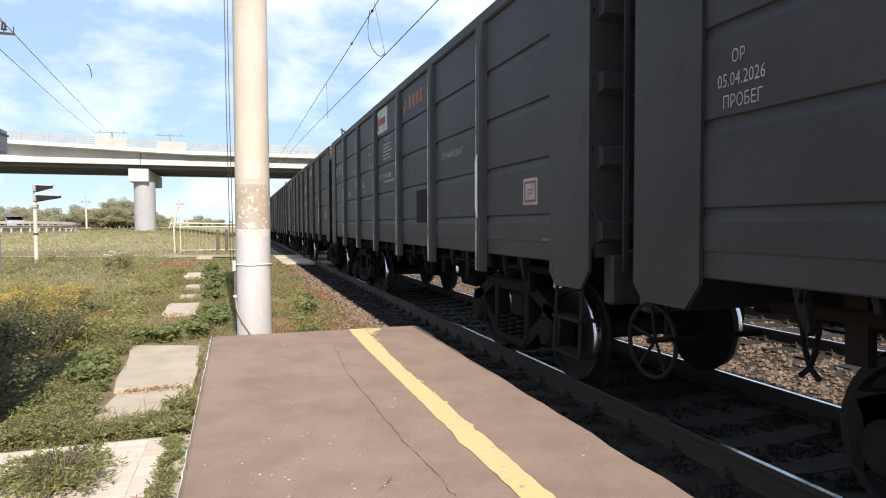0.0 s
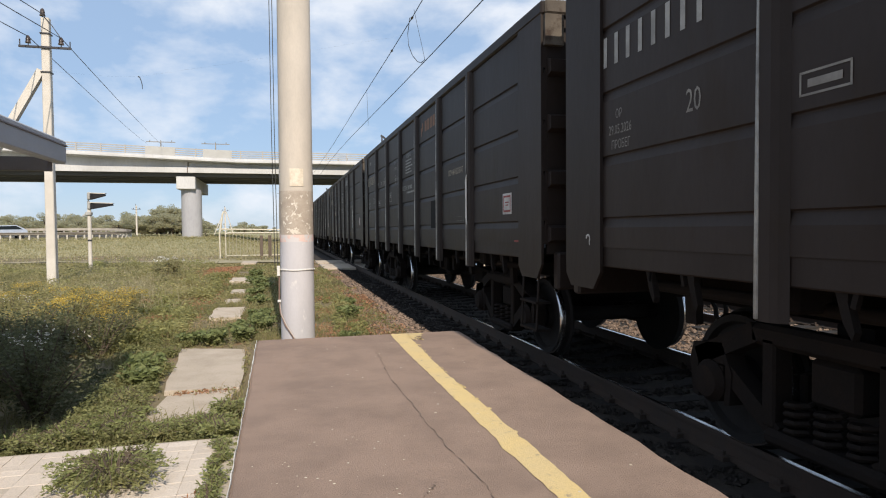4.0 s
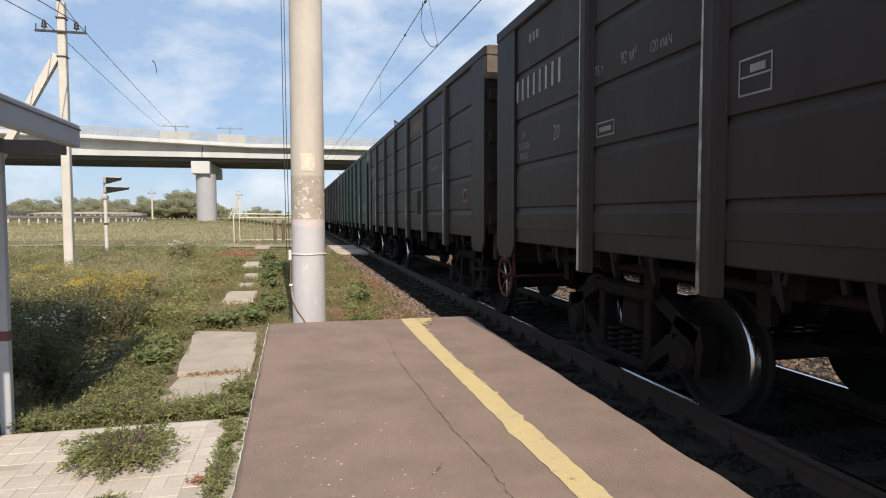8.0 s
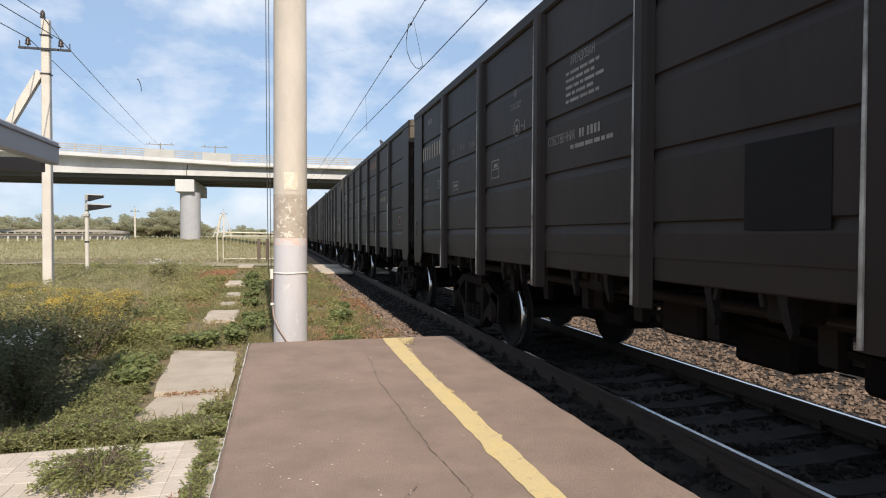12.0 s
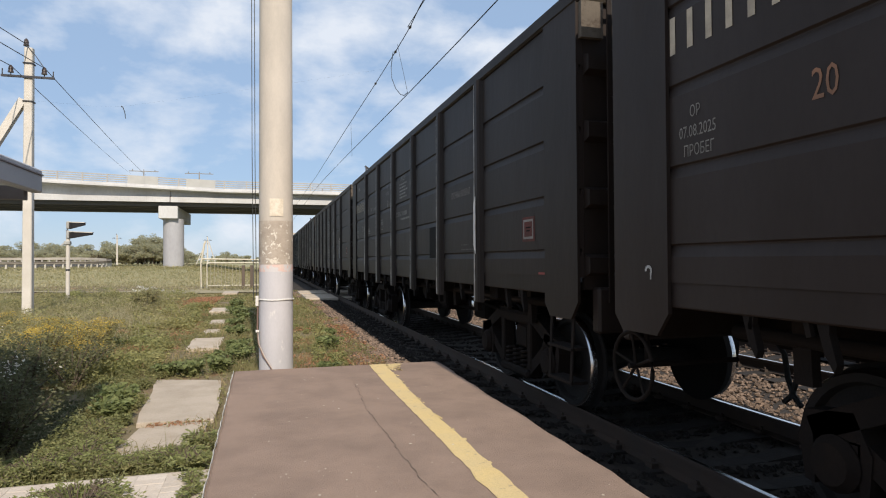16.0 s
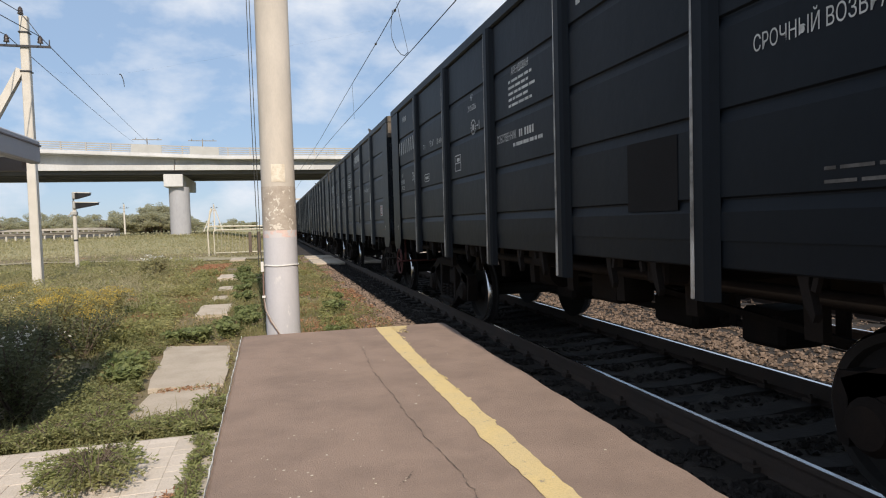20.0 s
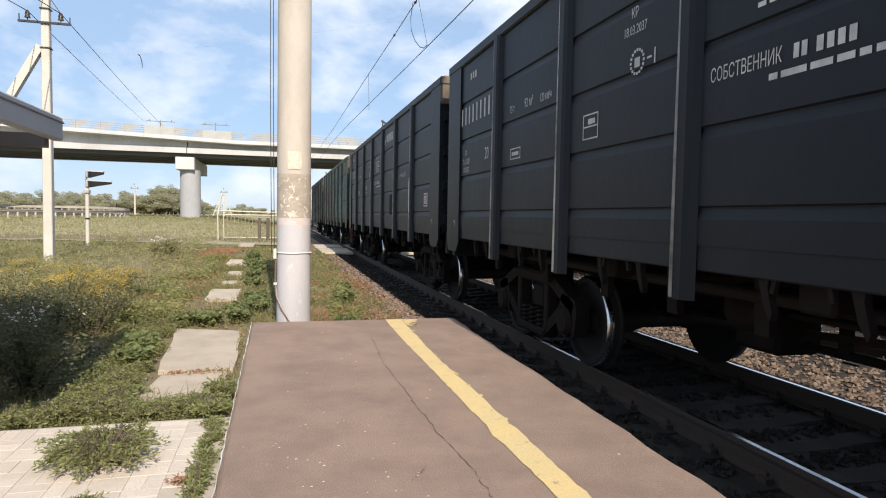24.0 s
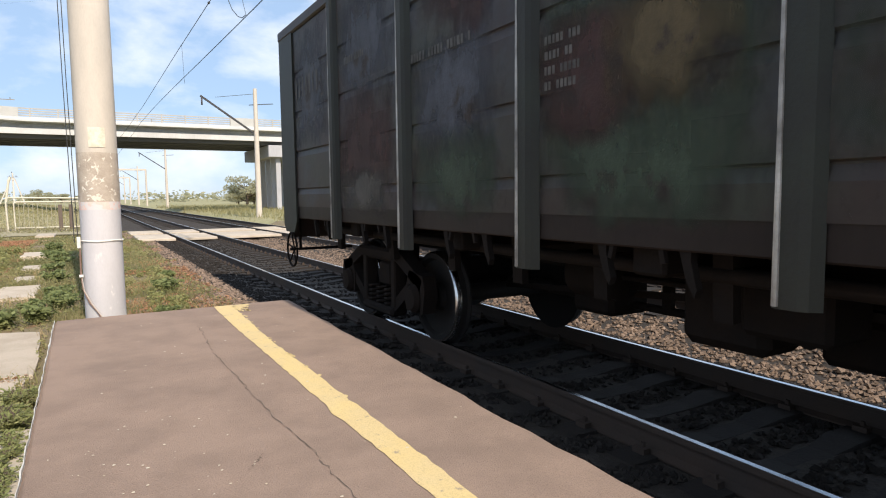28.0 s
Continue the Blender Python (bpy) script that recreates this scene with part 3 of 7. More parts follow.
def build_platform():
    rng = random.Random(5)
    ys = [END_Y - 0.25 * k for k in range(0, 60)] + [-20, -30, -45]
    rows = []
    for k, y in enumerate(ys):
        r, l = right_x(y) + rng.uniform(-0.018, 0.018), LEFT_X + rng.uniform(-0.006, 0.006) + 0.0048 * -max(y, -8.0)
        yy = y + (rng.uniform(-0.02, 0.02) if k else 0)
        row = [(l, yy, -0.4), (l, yy, 0.118), (l + 0.025, yy, 0.136)]
        for q in range(1, 8):
            x = l + 0.025 + (r - l - 0.05) * q / 8
            row.append((x, yy + (0.03 * noise.noise((x * 3, 0, 0)) if k == 0 else 0), 0.136 + 0.003 * noise.noise((x * 1.2, yy * 1.2, 2.0))))
        row += [(r - 0.03, yy, 0.134), (r, yy, 0.11), (r + 0.01, yy, -0.4)]
        rows.append(row)
    n = len(rows[0])
    v = [p for row in rows for p in row]
    f = [(j * n + i, j * n + i + 1, (j + 1) * n + i + 1, (j + 1) * n + i) for j in range(len(rows) - 1) for i in range(n - 1)]
    f.append(tuple(range(n - 1, -1, -1)))
    me = mesh_of("platform", v, f, M["asphalt"])
    plat = tagged(new("platform", me), "low platform of worn brown-grey asphalt with cracked surface", "platform", kind="structure")
    # yellow safety line with frayed edges
    bm = B()
    ln = []
    k = 0
    y = END_Y - 0.03
    while y > -20:
        l = -2.612 + 0.020 * max(y, -1.6) + rng.uniform(-0.007, 0.007)
        r = -2.388 + 0.036 * max(y, -2.3) + rng.uniform(-0.009, 0.009)
        if -4.25 < y < -3.95:
            l -= 0.035 * rng.random()
        if -4.8 < y < -4.6:
            l -= 0.02
        ln.append((bm.verts.new((l, y, 0.1405)), bm.verts.new((r, y, 0.1405))))
        y -= 0.06 + 0.05 * rng.random()
        k += 1
    for a, b in zip(ln, ln[1:]):
        bm.faces.new((a[0], a[1], b[1], b[0]))
    stub = [(-2.40, END_Y - 0.045), (-2.21, END_Y - 0.05), (-2.17, END_Y - 0.10), (-2.22, END_Y - 0.13), (-2.20, END_Y - 0.19), (-2.27, END_Y - 0.22), (-2.26, END_Y - 0.30), (-2.34, END_Y - 0.33), (-2.36, END_Y - 0.45), (-2.405, END_Y - 0.55)]
    bm.faces.new([bm.verts.new((x + rng.uniform(-0.008, 0.008), y + rng.uniform(-0.01, 0.01), 0.1409)) for x, y in stub])
    part("safety_line", bm, M["yellow"], plat, "frayed yellow painted safety line")
    # white rim along the outer edge
    bm = B()
    pr = None
    for q in range(130):
        y = END_Y - 0.1 * q
        w = 0.003 + 0.0065 * rng.random() ** 2
        x = LEFT_X - 0.002 + 0.0048 * -y + rng.uniform(-0.004, 0.004)
        cur = [bm.verts.new((x - w, y, 0.10)), bm.verts.new((x - w * 0.8, y, 0.142)), bm.verts.new((x + w * 0.6, y, 0.146)), bm.verts.new((x + w, y, 0.12))]
        if pr:
            for a in range(3):
                bm.faces.new((pr[a], pr[a + 1], cur[a + 1], cur[a]))
        pr = cur
    part("rim", bm, M["white_paint"], plat, "thin whitewashed rim along the platform edge")

    def crack(pts, w):
        bm = B()
        pr = None
        for a, b in zip(pts, pts[1:]):
            m = 14
            for q in range(m):
                t = q / m
                x, y = a[0] + (b[0] - a[0]) * t + rng.uniform(-0.012, 0.012), a[1] + (b[1] - a[1]) * t
                ww = w * rng.uniform(0.25, 1.2) if rng.random() > 0.22 else 0.0004
                cur = [bm.verts.new((x - ww, y, 0.1402)), bm.verts.new((x + ww, y, 0.1402))]
                if pr:
                    bm.faces.new((pr[0], pr[1], cur[1], cur[0]))
                pr = cur
        part("crack", bm, M["crack"], plat)
    bm = B()
    for q in range(90):
        y = (-0.15 - 0.5 * rng.random()) if q < 60 else (-0.15 - 4.5 * rng.random())
        x = (-2.40 + 0.17 * rng.random() ** 1.3) if q < 60 else (-2.39 + 0.036 * max(y, -2.3) + rng.uniform(-0.01, 0.025))
        s, a = rng.uniform(0.006, 0.022), rng.random() * 6.28
        bm.faces.new([bm.verts.new((x + s * math.cos(a + k * 1.256) * rng.uniform(0.5, 1.2), y + 1.8 * s * math.sin(a + k * 1.256), 0.1418)) for k in range(5)])
    tagged(part("paint_flakes", bm, M["yellow"], plat, "frayed flakes of paint beside the safety line"), kind="stuff")
    crack([(-2.98, -1.3), (-2.985, -1.6), (-3.04, -2.57), (-3.02, -3.58), (-3.005, -4.55), (-2.956, -5.15), (-2.964, -5.6), (-2.92, -6.6), (-3.0, -8.0)], 0.0034)
    crack([(-3.2, -5.1), (-3.32, -5.28)], 0.005)
    bm = B()
    for q in range(130):
        x, y, s = (rng.uniform(-4.25, -3.2), rng.uniform(-6.6, -4.2), rng.uniform(0.003, 0.009)) if q < 80 else (rng.uniform(-4.2, -1.9), rng.uniform(-6.4, -0.6), rng.uniform(0.004, 0.012))
        a = rng.random() * 6.28
        bm.faces.new([bm.verts.new((x + s * math.cos(a + k * 1.256) * rng.uniform(0.6, 1.3), y + s * math.sin(a + k * 1.256), 0.1415)) for k in range(5)])
    tagged(part("light_specks", bm, M["paper"], plat, "small pale chips and specks on the asphalt"), kind="stuff")
    return plat


build_platform()


# ---- tracks ----
def rail_mesh():
    pts = [(-0.07, -0.18), (0.07, -0.18), (0.07, -0.168), (0.012, -0.145), (0.012, -0.045), (0.036, -0.036), (0.0365, -0.006), (0.03, -0.003), (0.02, 0.0), (-0.02, 0.0), (-0.03, -0.003), (-0.0365, -0.006), (-0.036, -0.036), (-0.012, -0.045), (-0.012, -0.145), (-0.07, -0.168)]
    bm = B()
    extrude_poly(bm, pts, "y", -60, 700)
    bmesh.ops.recalc_face_normals(bm, faces=bm.faces[:])
    for f in bm.faces:
        if f.calc_center_median().z > -0.001:
            f.material_index = 1
    return finish(bm, "rail", [M["rail_steel"], M["rail_top"]])


def sleeper_mesh():
    bm = B()
    n = [(-1.35, -0.17), (-0.45, -0.165), (-0.2, -0.2), (0.2, -0.2), (0.45, -0.165), (1.35, -0.17)]
    rings = []
    for x, z in n:
        w = 0.135 if abs(x) > 0.3 else 0.11
        rings.append([bm.verts.new((x, -w - 0.01, z - 0.16)), bm.verts.new((x, -w + 0.02, z)), bm.verts.new((x, w - 0.02, z)), bm.verts.new((x, w + 0.01, z - 0.16))])
    for a, b in zip(rings, rings[1:]):
        for k in range(3):
            bm.faces.new((a[k], a[k + 1], b[k + 1], b[k]))
    bm.faces.new(rings[0])
    bm.faces.new(rings[-1][::-1])
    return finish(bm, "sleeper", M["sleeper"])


def clip_mesh():
    bm = B()
    for s in (-1, 1):
        for r in (-0.797, 0.797):
            box(bm, (r + s * 0.1 - 0.03, -0.05, -0.17), (r + s * 0.1 + 0.03, 0.05, -0.13))
            box(bm, (r + s * 0.085 - 0.012, -0.014, -0.15), (r + s * 0.085 + 0.012, 0.014, -0.1))
    return finish(bm, "fastening", M["rail_steel"])


RAIL, SLEEPER, CLIPS = rail_mesh(), sleeper_mesh(), clip_mesh()
TRACKS = []
for tx, words in ((0.0, "near running track with shining rail heads on concrete sleepers"), (4.2, "second running track with dull rails on concrete sleepers")):
    tr = thing("track", words, "railway track", "parallel tracks", pose(tx, 0, 0), "structure")
    for s in (-0.797, 0.797):
        part("rail", RAIL, None, tr).location.x = s
    TRACKS.append(tr)


# ---- far road bridge ----
def deck_lift(x):
    """The deck climbs gently towards its west end."""
    return 0.035 * max(0.0, -9.0 - x)


def lifted(bm):
    for v in bm.verts:
        if v.co.z > 9.3:
            v.co.z += deck_lift(v.co.x)
    return bm


def build_bridge():
    br = thing("road_bridge", "long pale concrete road bridge over the railway with steel railings", "bridge")
    for x0, x1 in ((-46.0, -14.55), (-14.45, -9.0), (-9.0, 17.95), (18.05, 60.0)):
        bm = B()
        extrude_poly(bm, [(70.0, 8.45), (70.0, 9.06), (70.6, 9.1), (70.6, 9.6), (70.9, 9.6), (70.9, 8.5)], "x", x0, x1)
        part("girder", lifted(bm), M["bridge"], br, "pale concrete edge girder with a recessed web")
        bm = B()
        extrude_poly(bm, [(83.3, 8.1), (83.5, 9.6), (84.1, 9.6), (84.2, 8.5)], "x", x0, x1)
        part("girder", lifted(bm), M["bridge"], br, "pale concrete edge girder")
    # Underside and ribs carry the deck's shade in their dark colour.
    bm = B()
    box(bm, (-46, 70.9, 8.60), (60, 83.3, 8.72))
    part("soffit", bm, M["bridge_shade"], br, "concrete underside of the deck, coloured dark for shade")
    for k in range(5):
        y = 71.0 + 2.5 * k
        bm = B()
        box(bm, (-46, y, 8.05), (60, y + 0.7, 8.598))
        part("rib", bm, M["bridge_shade"], br, "concrete rib under the deck, coloured dark for shade")
    for x0, x1 in ((-46, -9), (-9, 60)):
        bm = B()
        extrude_poly(bm, [(69.15, 9.66), (69.15, 9.84), (69.35, 9.88), (69.35, 10.10), (70.2, 10.10), (70.2, 9.85), (84.0, 9.85), (84.0, 10.10), (84.7, 10.10), (84.7, 9.6), (69.3, 9.6)], "x", x0, x1)
        part("cornice", lifted(bm), M["bridge"], br, "white overhanging cornice and kerb")
    post, panel = B(), B()
    box(post, (-0.07, -0.07, 0), (0.07, 0.07, 0.97))
    post_me = finish(post, "railing_post", M["railing"])
    for z0, z1 in ((0.10, 0.22), (0.34, 0.46), (0.58, 0.70), (0.82, 0.95)):
        box(panel, (0.0, -0.04, z0), (2.5, 0.04, z1))
    panel_me = finish(panel, "railing_panel", M["railing"])
    slab = B()
    box(slab, (0.0, -0.03, 0.0), (3.2, 0.03, 0.93))
    slab_me = finish(slab, "railing_screen", M["screen"])
    for k in range(42):
        x = -46 + 2.5 * k
        for y in (69.55, 84.4):
            o = part("railing_post", post_me, None, br)
            o.location = (x, y, 10.09 + deck_lift(x))
            o = part("railing_panel", panel_me, None, br)
            o.location = (x, y, 10.09 + deck_lift(x))
            o.rotation_euler.y = math.atan(0.4 * (deck_lift(x) - deck_lift(x + 2.5)))
    for x in (-18.9, -12.7, 11.5):
        o = part("railing_screen", slab_me, None, br, "pale screen panel on the railing")
        o.location, o.rotation_euler.y = (x, 69.42, 10.11 + deck_lift(x)), math.atan(0.3 * (deck_lift(x) - deck_lift(x + 3.2)))
    for px in (-14.75, 18.0):
        bm = B()
        box(bm, (px - (1.05 if px < 0 else 1.9), 70.3, 6.55), (px + 1.05, 83.9, 8.02), 0.06)
        cap = part("pier_cap", bm, M["bridge" if px < 0 else "column"], br, "square concrete pier cap")
        if px > 0:
            for y in (71.2, 73.6, 76.0, 79.0, 82.0):
                bm = B()
                box(bm, (px - 0.8, y, -0.6), (px - 0.2, y + 0.6, 6.56), 0.03)
                part("column", bm, M["column"], br, "slim square concrete column")
            continue
        for y in (72.0, 82.0):
            bm = B()
            dx = 0.4 - (1.15 if y > 80 and px < 0 else 0.0)
            tube(bm, [(px + dx, y, -0.6), (px + dx, y, 6.56)], 1.16, 28)
            part("column", bm, M["column"], br, "round grey concrete column")
    bm = B()
    box(bm, (20.5, 71, -1), (21.2, 83, 6.5), 0.05)
    box(bm, (24.5, 71, -1), (25.2, 83, 6.5), 0.05)
    box(bm, (19.5, 70.6, 6.5), (26.2, 83.6, 8.02), 0.05)
    part("abutment", bm, M["bridge"], br, "concrete frame abutment")
    bm = B()
    box(bm, (-14.56, 70.02, 8.46), (-14.44, 70.3, 9.1))
    part("expansion_joint", bm, M["crack"], br, "dark vertical joint between spans")


build_bridge()


# ---- concrete pole at the platform end ----
def pole_ring(bm, z0, z1, r0, r1, n=28):
    tube(bm, [(0, 0, z0), (0, 0, z1)], [r0, r1], n)


pole = thing("platform_pole", "round concrete pole with flaking grey-painted foot and torn posters", "pole", at=pose(-3.815, 0.52, 0))
bm = B()
pole_ring(bm, -0.5, 1.40, 0.232, 0.230)
part("painted_foot", bm, M["pole_grey"], pole, "pale grey painted foot")
bm = B()
pole_ring(bm, 1.40, 1.50, 0.2305, 0.230)
part("red_band", bm, M["pole_pink"], pole, "faded red paint band")
bm = B()
pole_ring(bm, 1.50, 2.10, 0.2315, 0.231)
part("poster_layer", bm, M["pole_peel"], pole, "scraped remains of torn paper posters")
bm = B()
pole_ring(bm, 2.10, 9.6, 0.230, 0.212)
part("shaft", bm, M["pole_concrete"], pole, "yellowish weathered concrete shaft")
bm = B()
for k in range(9):
    a = radians(-112 + 5 * k)
    b = radians(-112 + 5 * k + 5)
    q = [(0.236 * math.cos(c), 0.236 * math.sin(c), z) for c, z in ((a, 2.16), (b, 2.16), (b, 2.40), (a, 2.40))]
    bm.faces.new([bm.verts.new(p) for p in q])
bmesh.ops.remove_doubles(bm, verts=bm.verts[:], dist=0.0005)
part("notice", bm, M["paper"], pole, "small torn paper notice")
rng = random.Random(11)
for q in range(34):
    bm = B()
    a0, z0 = radians(rng.uniform(-135, -50)), 1.52 + 0.55 * rng.random() ** 1.3
    w, h, tilt = rng.uniform(0.025, 0.14), rng.uniform(0.006, 0.02), rng.uniform(-1.6, 1.6)
    ring = [(2 * math.pi * k / 11, rng.uniform(0.3, 1.3)) for k in range(11)]
    bm.faces.new([bm.verts.new((0.2345 * math.cos(a0 + w * f * math.cos(t)), 0.2345 * math.sin(a0 + w * f * math.cos(t)), z0 + h * f * math.sin(t) + tilt * 0.2345 * w * f * math.cos(t))) for t, f in ring])
    part("paper_scrap", bm, M["paper_torn"], pole)
bm = B()
tube(bm, [(0.236 * math.cos(k * math.pi / 12), 0.236 * math.sin(k * math.pi / 12), 1.015 + 0.004 * math.sin(k)) for k in range(25)], 0.011, 6)
part("wire_band", bm, M["white_paint"], pole, "wire band round the pole")
bm = B()
box(bm, (-0.275, -0.10, 0.93), (-0.235, -0.04, 1.07), 0.004)
part("cable_clamp", bm, M["white_paint"], pole)
bm = B()
tube(bm, [(-0.245, -0.07, 0.95), (-0.25, -0.075, 0.6), (-0.235, -0.10, 0.42), (-0.17, -0.18, 0.25), (-0.08, -0.24, 0.12), (-0.02, -0.26, -0.05)], 0.011, 6)
part("cable", bm, M["cable_brown"], pole, "brownish cable bending down to the ground")
bm = B()
tube(bm, [(-0.248, -0.075, 0.62), (-0.225, -0.12, 0.40), (-0.15, -0.205, 0.24), (-0.05, -0.262, 0.08), (0.02, -0.27, -0.05)], 0.006, 6)
part("cable", bm, M["cable_pale"], pole, "pale cable bending down to the ground")
bm = B()
box(bm, (-0.272, -0.11, 0.57), (-0.225, -0.05, 0.60), 0.004)
part("cable_clamp", bm, M["white_paint"], pole)
for dx in (-0.262, -0.30):
    bm = B()
    tube(bm, [(dx, -0.05, 1.0), (dx - 0.02, -0.03, 3.0), (dx - 0.03, 0, 6.0), (dx - 0.02, 0.02, 9.3)], 0.0055, 6)
    part("down_cable", bm, M["wire"], pole, "thin dark cable running up the pole")


# ---- bus-stop like shelter ----
POST_X = -6.035


def build_shelter():
    sh = thing("platform_shelter", "grey steel platform shelter with mesh end panel and pitched roof", "shelter")
    bm = B()
    box(bm, (POST_X - 0.036, -3.48, -0.1), (POST_X + 0.036, -3.42, 2.0), 0.006)
    part("post", bm, M["shelter_grey"], sh, "grey square corner post")
    bm = B()
    box(bm, (POST_X - 0.039, -3.483, 0.66), (POST_X + 0.039, -3.417, 0.73))
    part("post_band", bm, M["red_paint"], sh, "dark red band on the post")
    bm = B()
    box(bm, (-6.085, -5.46, -0.1), (-5.965, -5.36, 2.30), 0.006)
    box(bm, (-8.2, -3.48, -0.1), (-8.12, -3.42, 3.11), 0.006)
    box(bm, (-8.2, -5.46, -0.1), (-8.12, -5.40, 3.11), 0.006)
    part("back_posts", bm, M["shelter_grey"], sh)
    bm = B()
    box(bm, (-8.12, -3.475, 1.57), (POST_X - 0.034, -3.425, 1.67), 0.004)
    part("rail", bm, M["shelter_grey"], sh, "horizontal grey rail above the mesh")
    bm = B()
    box(bm, (-8.12, -3.47, 0.06), (POST_X - 0.034, -3.43, 0.10))
    part("bottom_rail", bm, M["shelter_grey"], sh)
    # expanded-metal mesh: slanted strands in two directions
    v, f = [], []
    pw, ph = 0.055, 0.028
    nx, nz = int(2.055 / pw), int(1.47 / ph)

    def strand(x0, z0, x1, z1):
        k = len(v)
        d = Vector((x1 - x0, 0, z1 - z0)).normalized()
        s = Vector((-d.z, 0, d.x)) * 0.0045
        v.extend([(x0 - s.x, -3.458, z0 - s.z), (x0 + s.x, -3.442, z0 + s.z), (x1 + s.x, -3.442, z1 + s.z), (x1 - s.x, -3.458, z1 - s.z)])
        f.append((k, k + 1, k + 2, k + 3))
    for i in range(nx):
        for j in range(nz):
            x, z = -8.115 + pw * i, 0.1 + ph * j
            strand(x, z, x + pw / 2, z + ph / 2)
            strand(x + pw / 2, z + ph / 2, x + pw, z)
            strand(x, z + ph, x + pw / 2, z + ph / 2)
            strand(x + pw / 2, z + ph / 2, x + pw, z + ph)
    part("mesh_panel", mesh_of("mesh_panel", v, f, M["shelter_dark"]), None, sh, "dark expanded-metal mesh panel")
    bm = B()
    box(bm, (-8.2, -5.40, 0.1), (-8.16, -3.5, 1.95))
    part("back_wall", bm, M["shelter_dark"], sh, "solid dark back wall")
    bm = B()
    box(bm, (-8.12, -3.0, 2.035), (-5.765, -2.90, 2.14), 0.005)
    part("end_beam", bm, M["shelter_dark"], sh, "dark cross beam under the roof")
    bm = B()
    box(bm, (-8.12, -3.485, 1.995), (POST_X + 0.036, -3.415, 2.10), 0.005)
    part("end_beam", bm, M["shelter_dark"], sh, "dark cross beam under the roof")
    bm = B()
    box(bm, (-8.1, -5.48, 1.95), (-5.72, -5.38, 2.09), 0.005)
    part("rear_beam", bm, M["shelter_dark"], sh)
    bm = B()
    extrude_poly(bm, [(-5.72, 2.19), (-8.45, 3.20), (-8.45, 3.24), (-5.72, 2.235)], "y", -5.85, -2.90)
    part("roof_panel", bm, M["shelter_grey"], sh, "thin grey roof sheet pitched up from the fascia")
    bm = B()
    box(bm, (-5.76, -5.9, 2.10), (-5.68, -2.85, 2.285), 0.012)
    part("fascia", bm, M["shelter_grey"], sh, "pale grey roof fascia")
    bm = B()
    box(bm, (-5.684, -5.905, 2.235), (-5.672, -2.845, 2.25), 0.003)
    part("drip_edge", bm, M["shelter_dark"], sh, "dark roof edge strip")


build_shelter()


# ---- telegraph pole with brace ----
def insulator(bm, x, y, z, s=1.0):
    tube(bm, [(x, y, z), (x, y, z + 0.05 * s), (x, y, z + 0.06 * s), (x, y, z + 0.13 * s), (x, y, z + 0.14 * s), (x, y, z + 0.21 * s), (x, y, z + 0.25 * s)],
         [0.012 * s, 0.012 * s, 0.07 * s, 0.05 * s, 0.06 * s, 0.045 * s, 0.01 * s], 10)


def telegraph_pole(at, h=7.72, brace=True, name="power_line_pole"):
    p = thing(name, "whitewashed concrete power line pole with steel crossarm" + (" and brace" if brace else ""), "utility pole", at=at)
    bm = B()
    r = []
    for z, w in ((-0.4, 0.125), (h, 0.105)):
        r.append([bm.verts.new((sx * w, sy * w, z)) for sx, sy in ((-1, -1), (1, -1), (1, 1), (-1, 1))])
    for k in range(4):
        bm.faces.new((r[0][k], r[0][(k + 1) % 4], r[1][(k + 1) % 4], r[1][k]))
    bm.faces.new(r[1])
    bmesh.ops.bevel(bm, geom=[e for e in bm.edges if abs(e.verts[0].co.z - e.verts[1].co.z) > 1], offset=0.02, segments=1, affect="EDGES")
    part("shaft", bm, M["white_pole"], p)
    bm = B()
    beam(bm, (-0.66, -0.13, 6.86), (0.68, -0.13, 6.86), 0.06, 0.06)
    beam(bm, (-0.63, -0.13, 6.86), (-0.63, -0.13, 7.06), 0.025, 0.025, (0, 1, 0))
    beam(bm, (0.65, -0.13, 6.86), (0.65, -0.13, 7.06), 0.025, 0.025, (0, 1, 0))
    part("crossarm", bm, M["dark_metal"], p, "dark steel crossarm")
    for x, z in ((-0.42, 6.89), (0.42, 6.89), (-0.08, h)):
        bm = B()
        insulator(bm, x, -0.13 if z < 7 else 0, z, 1.15)
        part("insulator", bm, M["porcelain"], p)
    for z in (6.15, 7.25):
        bm = B()
        box(bm, (-0.13, -0.135, z), (0.13, 0.135, z + 0.035))
        part("clamp", bm, M["dark_metal"], p)
    if brace:
        bm = B()
        beam(bm, (-0.14, 0, 6.22), (-3.4, -0.3, -0.2), 0.2, 0.2, (0, 1, 0))
        part("brace", bm, M["white_pole"], p, "slanting concrete brace")
    return p


telegraph_pole(pose(-10.49, 12.0, 0))
for x, y in ((-26.2, 100.0), (-13.5, 108.0), (-19.8, 112.0)):
    q = telegraph_pole(pose(x, y, 0.2, 0, 0, 8), brace=False)
    q.scale = (1.0, 1.0, 0.72)
bm = B()
beam(bm, (-13.7, 107.9, 5.0), (-15.6, 107.5, 0.3), 0.13, 0.13)
solid("pole_strut", bm, M["white_pole"], "slanting concrete strut of a far power pole", "utility pole")
bm = B()
beam(bm, (-13.3, 107.9, 5.0), (-11.9, 107.5, 0.3), 0.13, 0.13)
solid("pole_strut", bm, M["white_pole"], "slanting concrete strut of a far power pole", "utility pole")


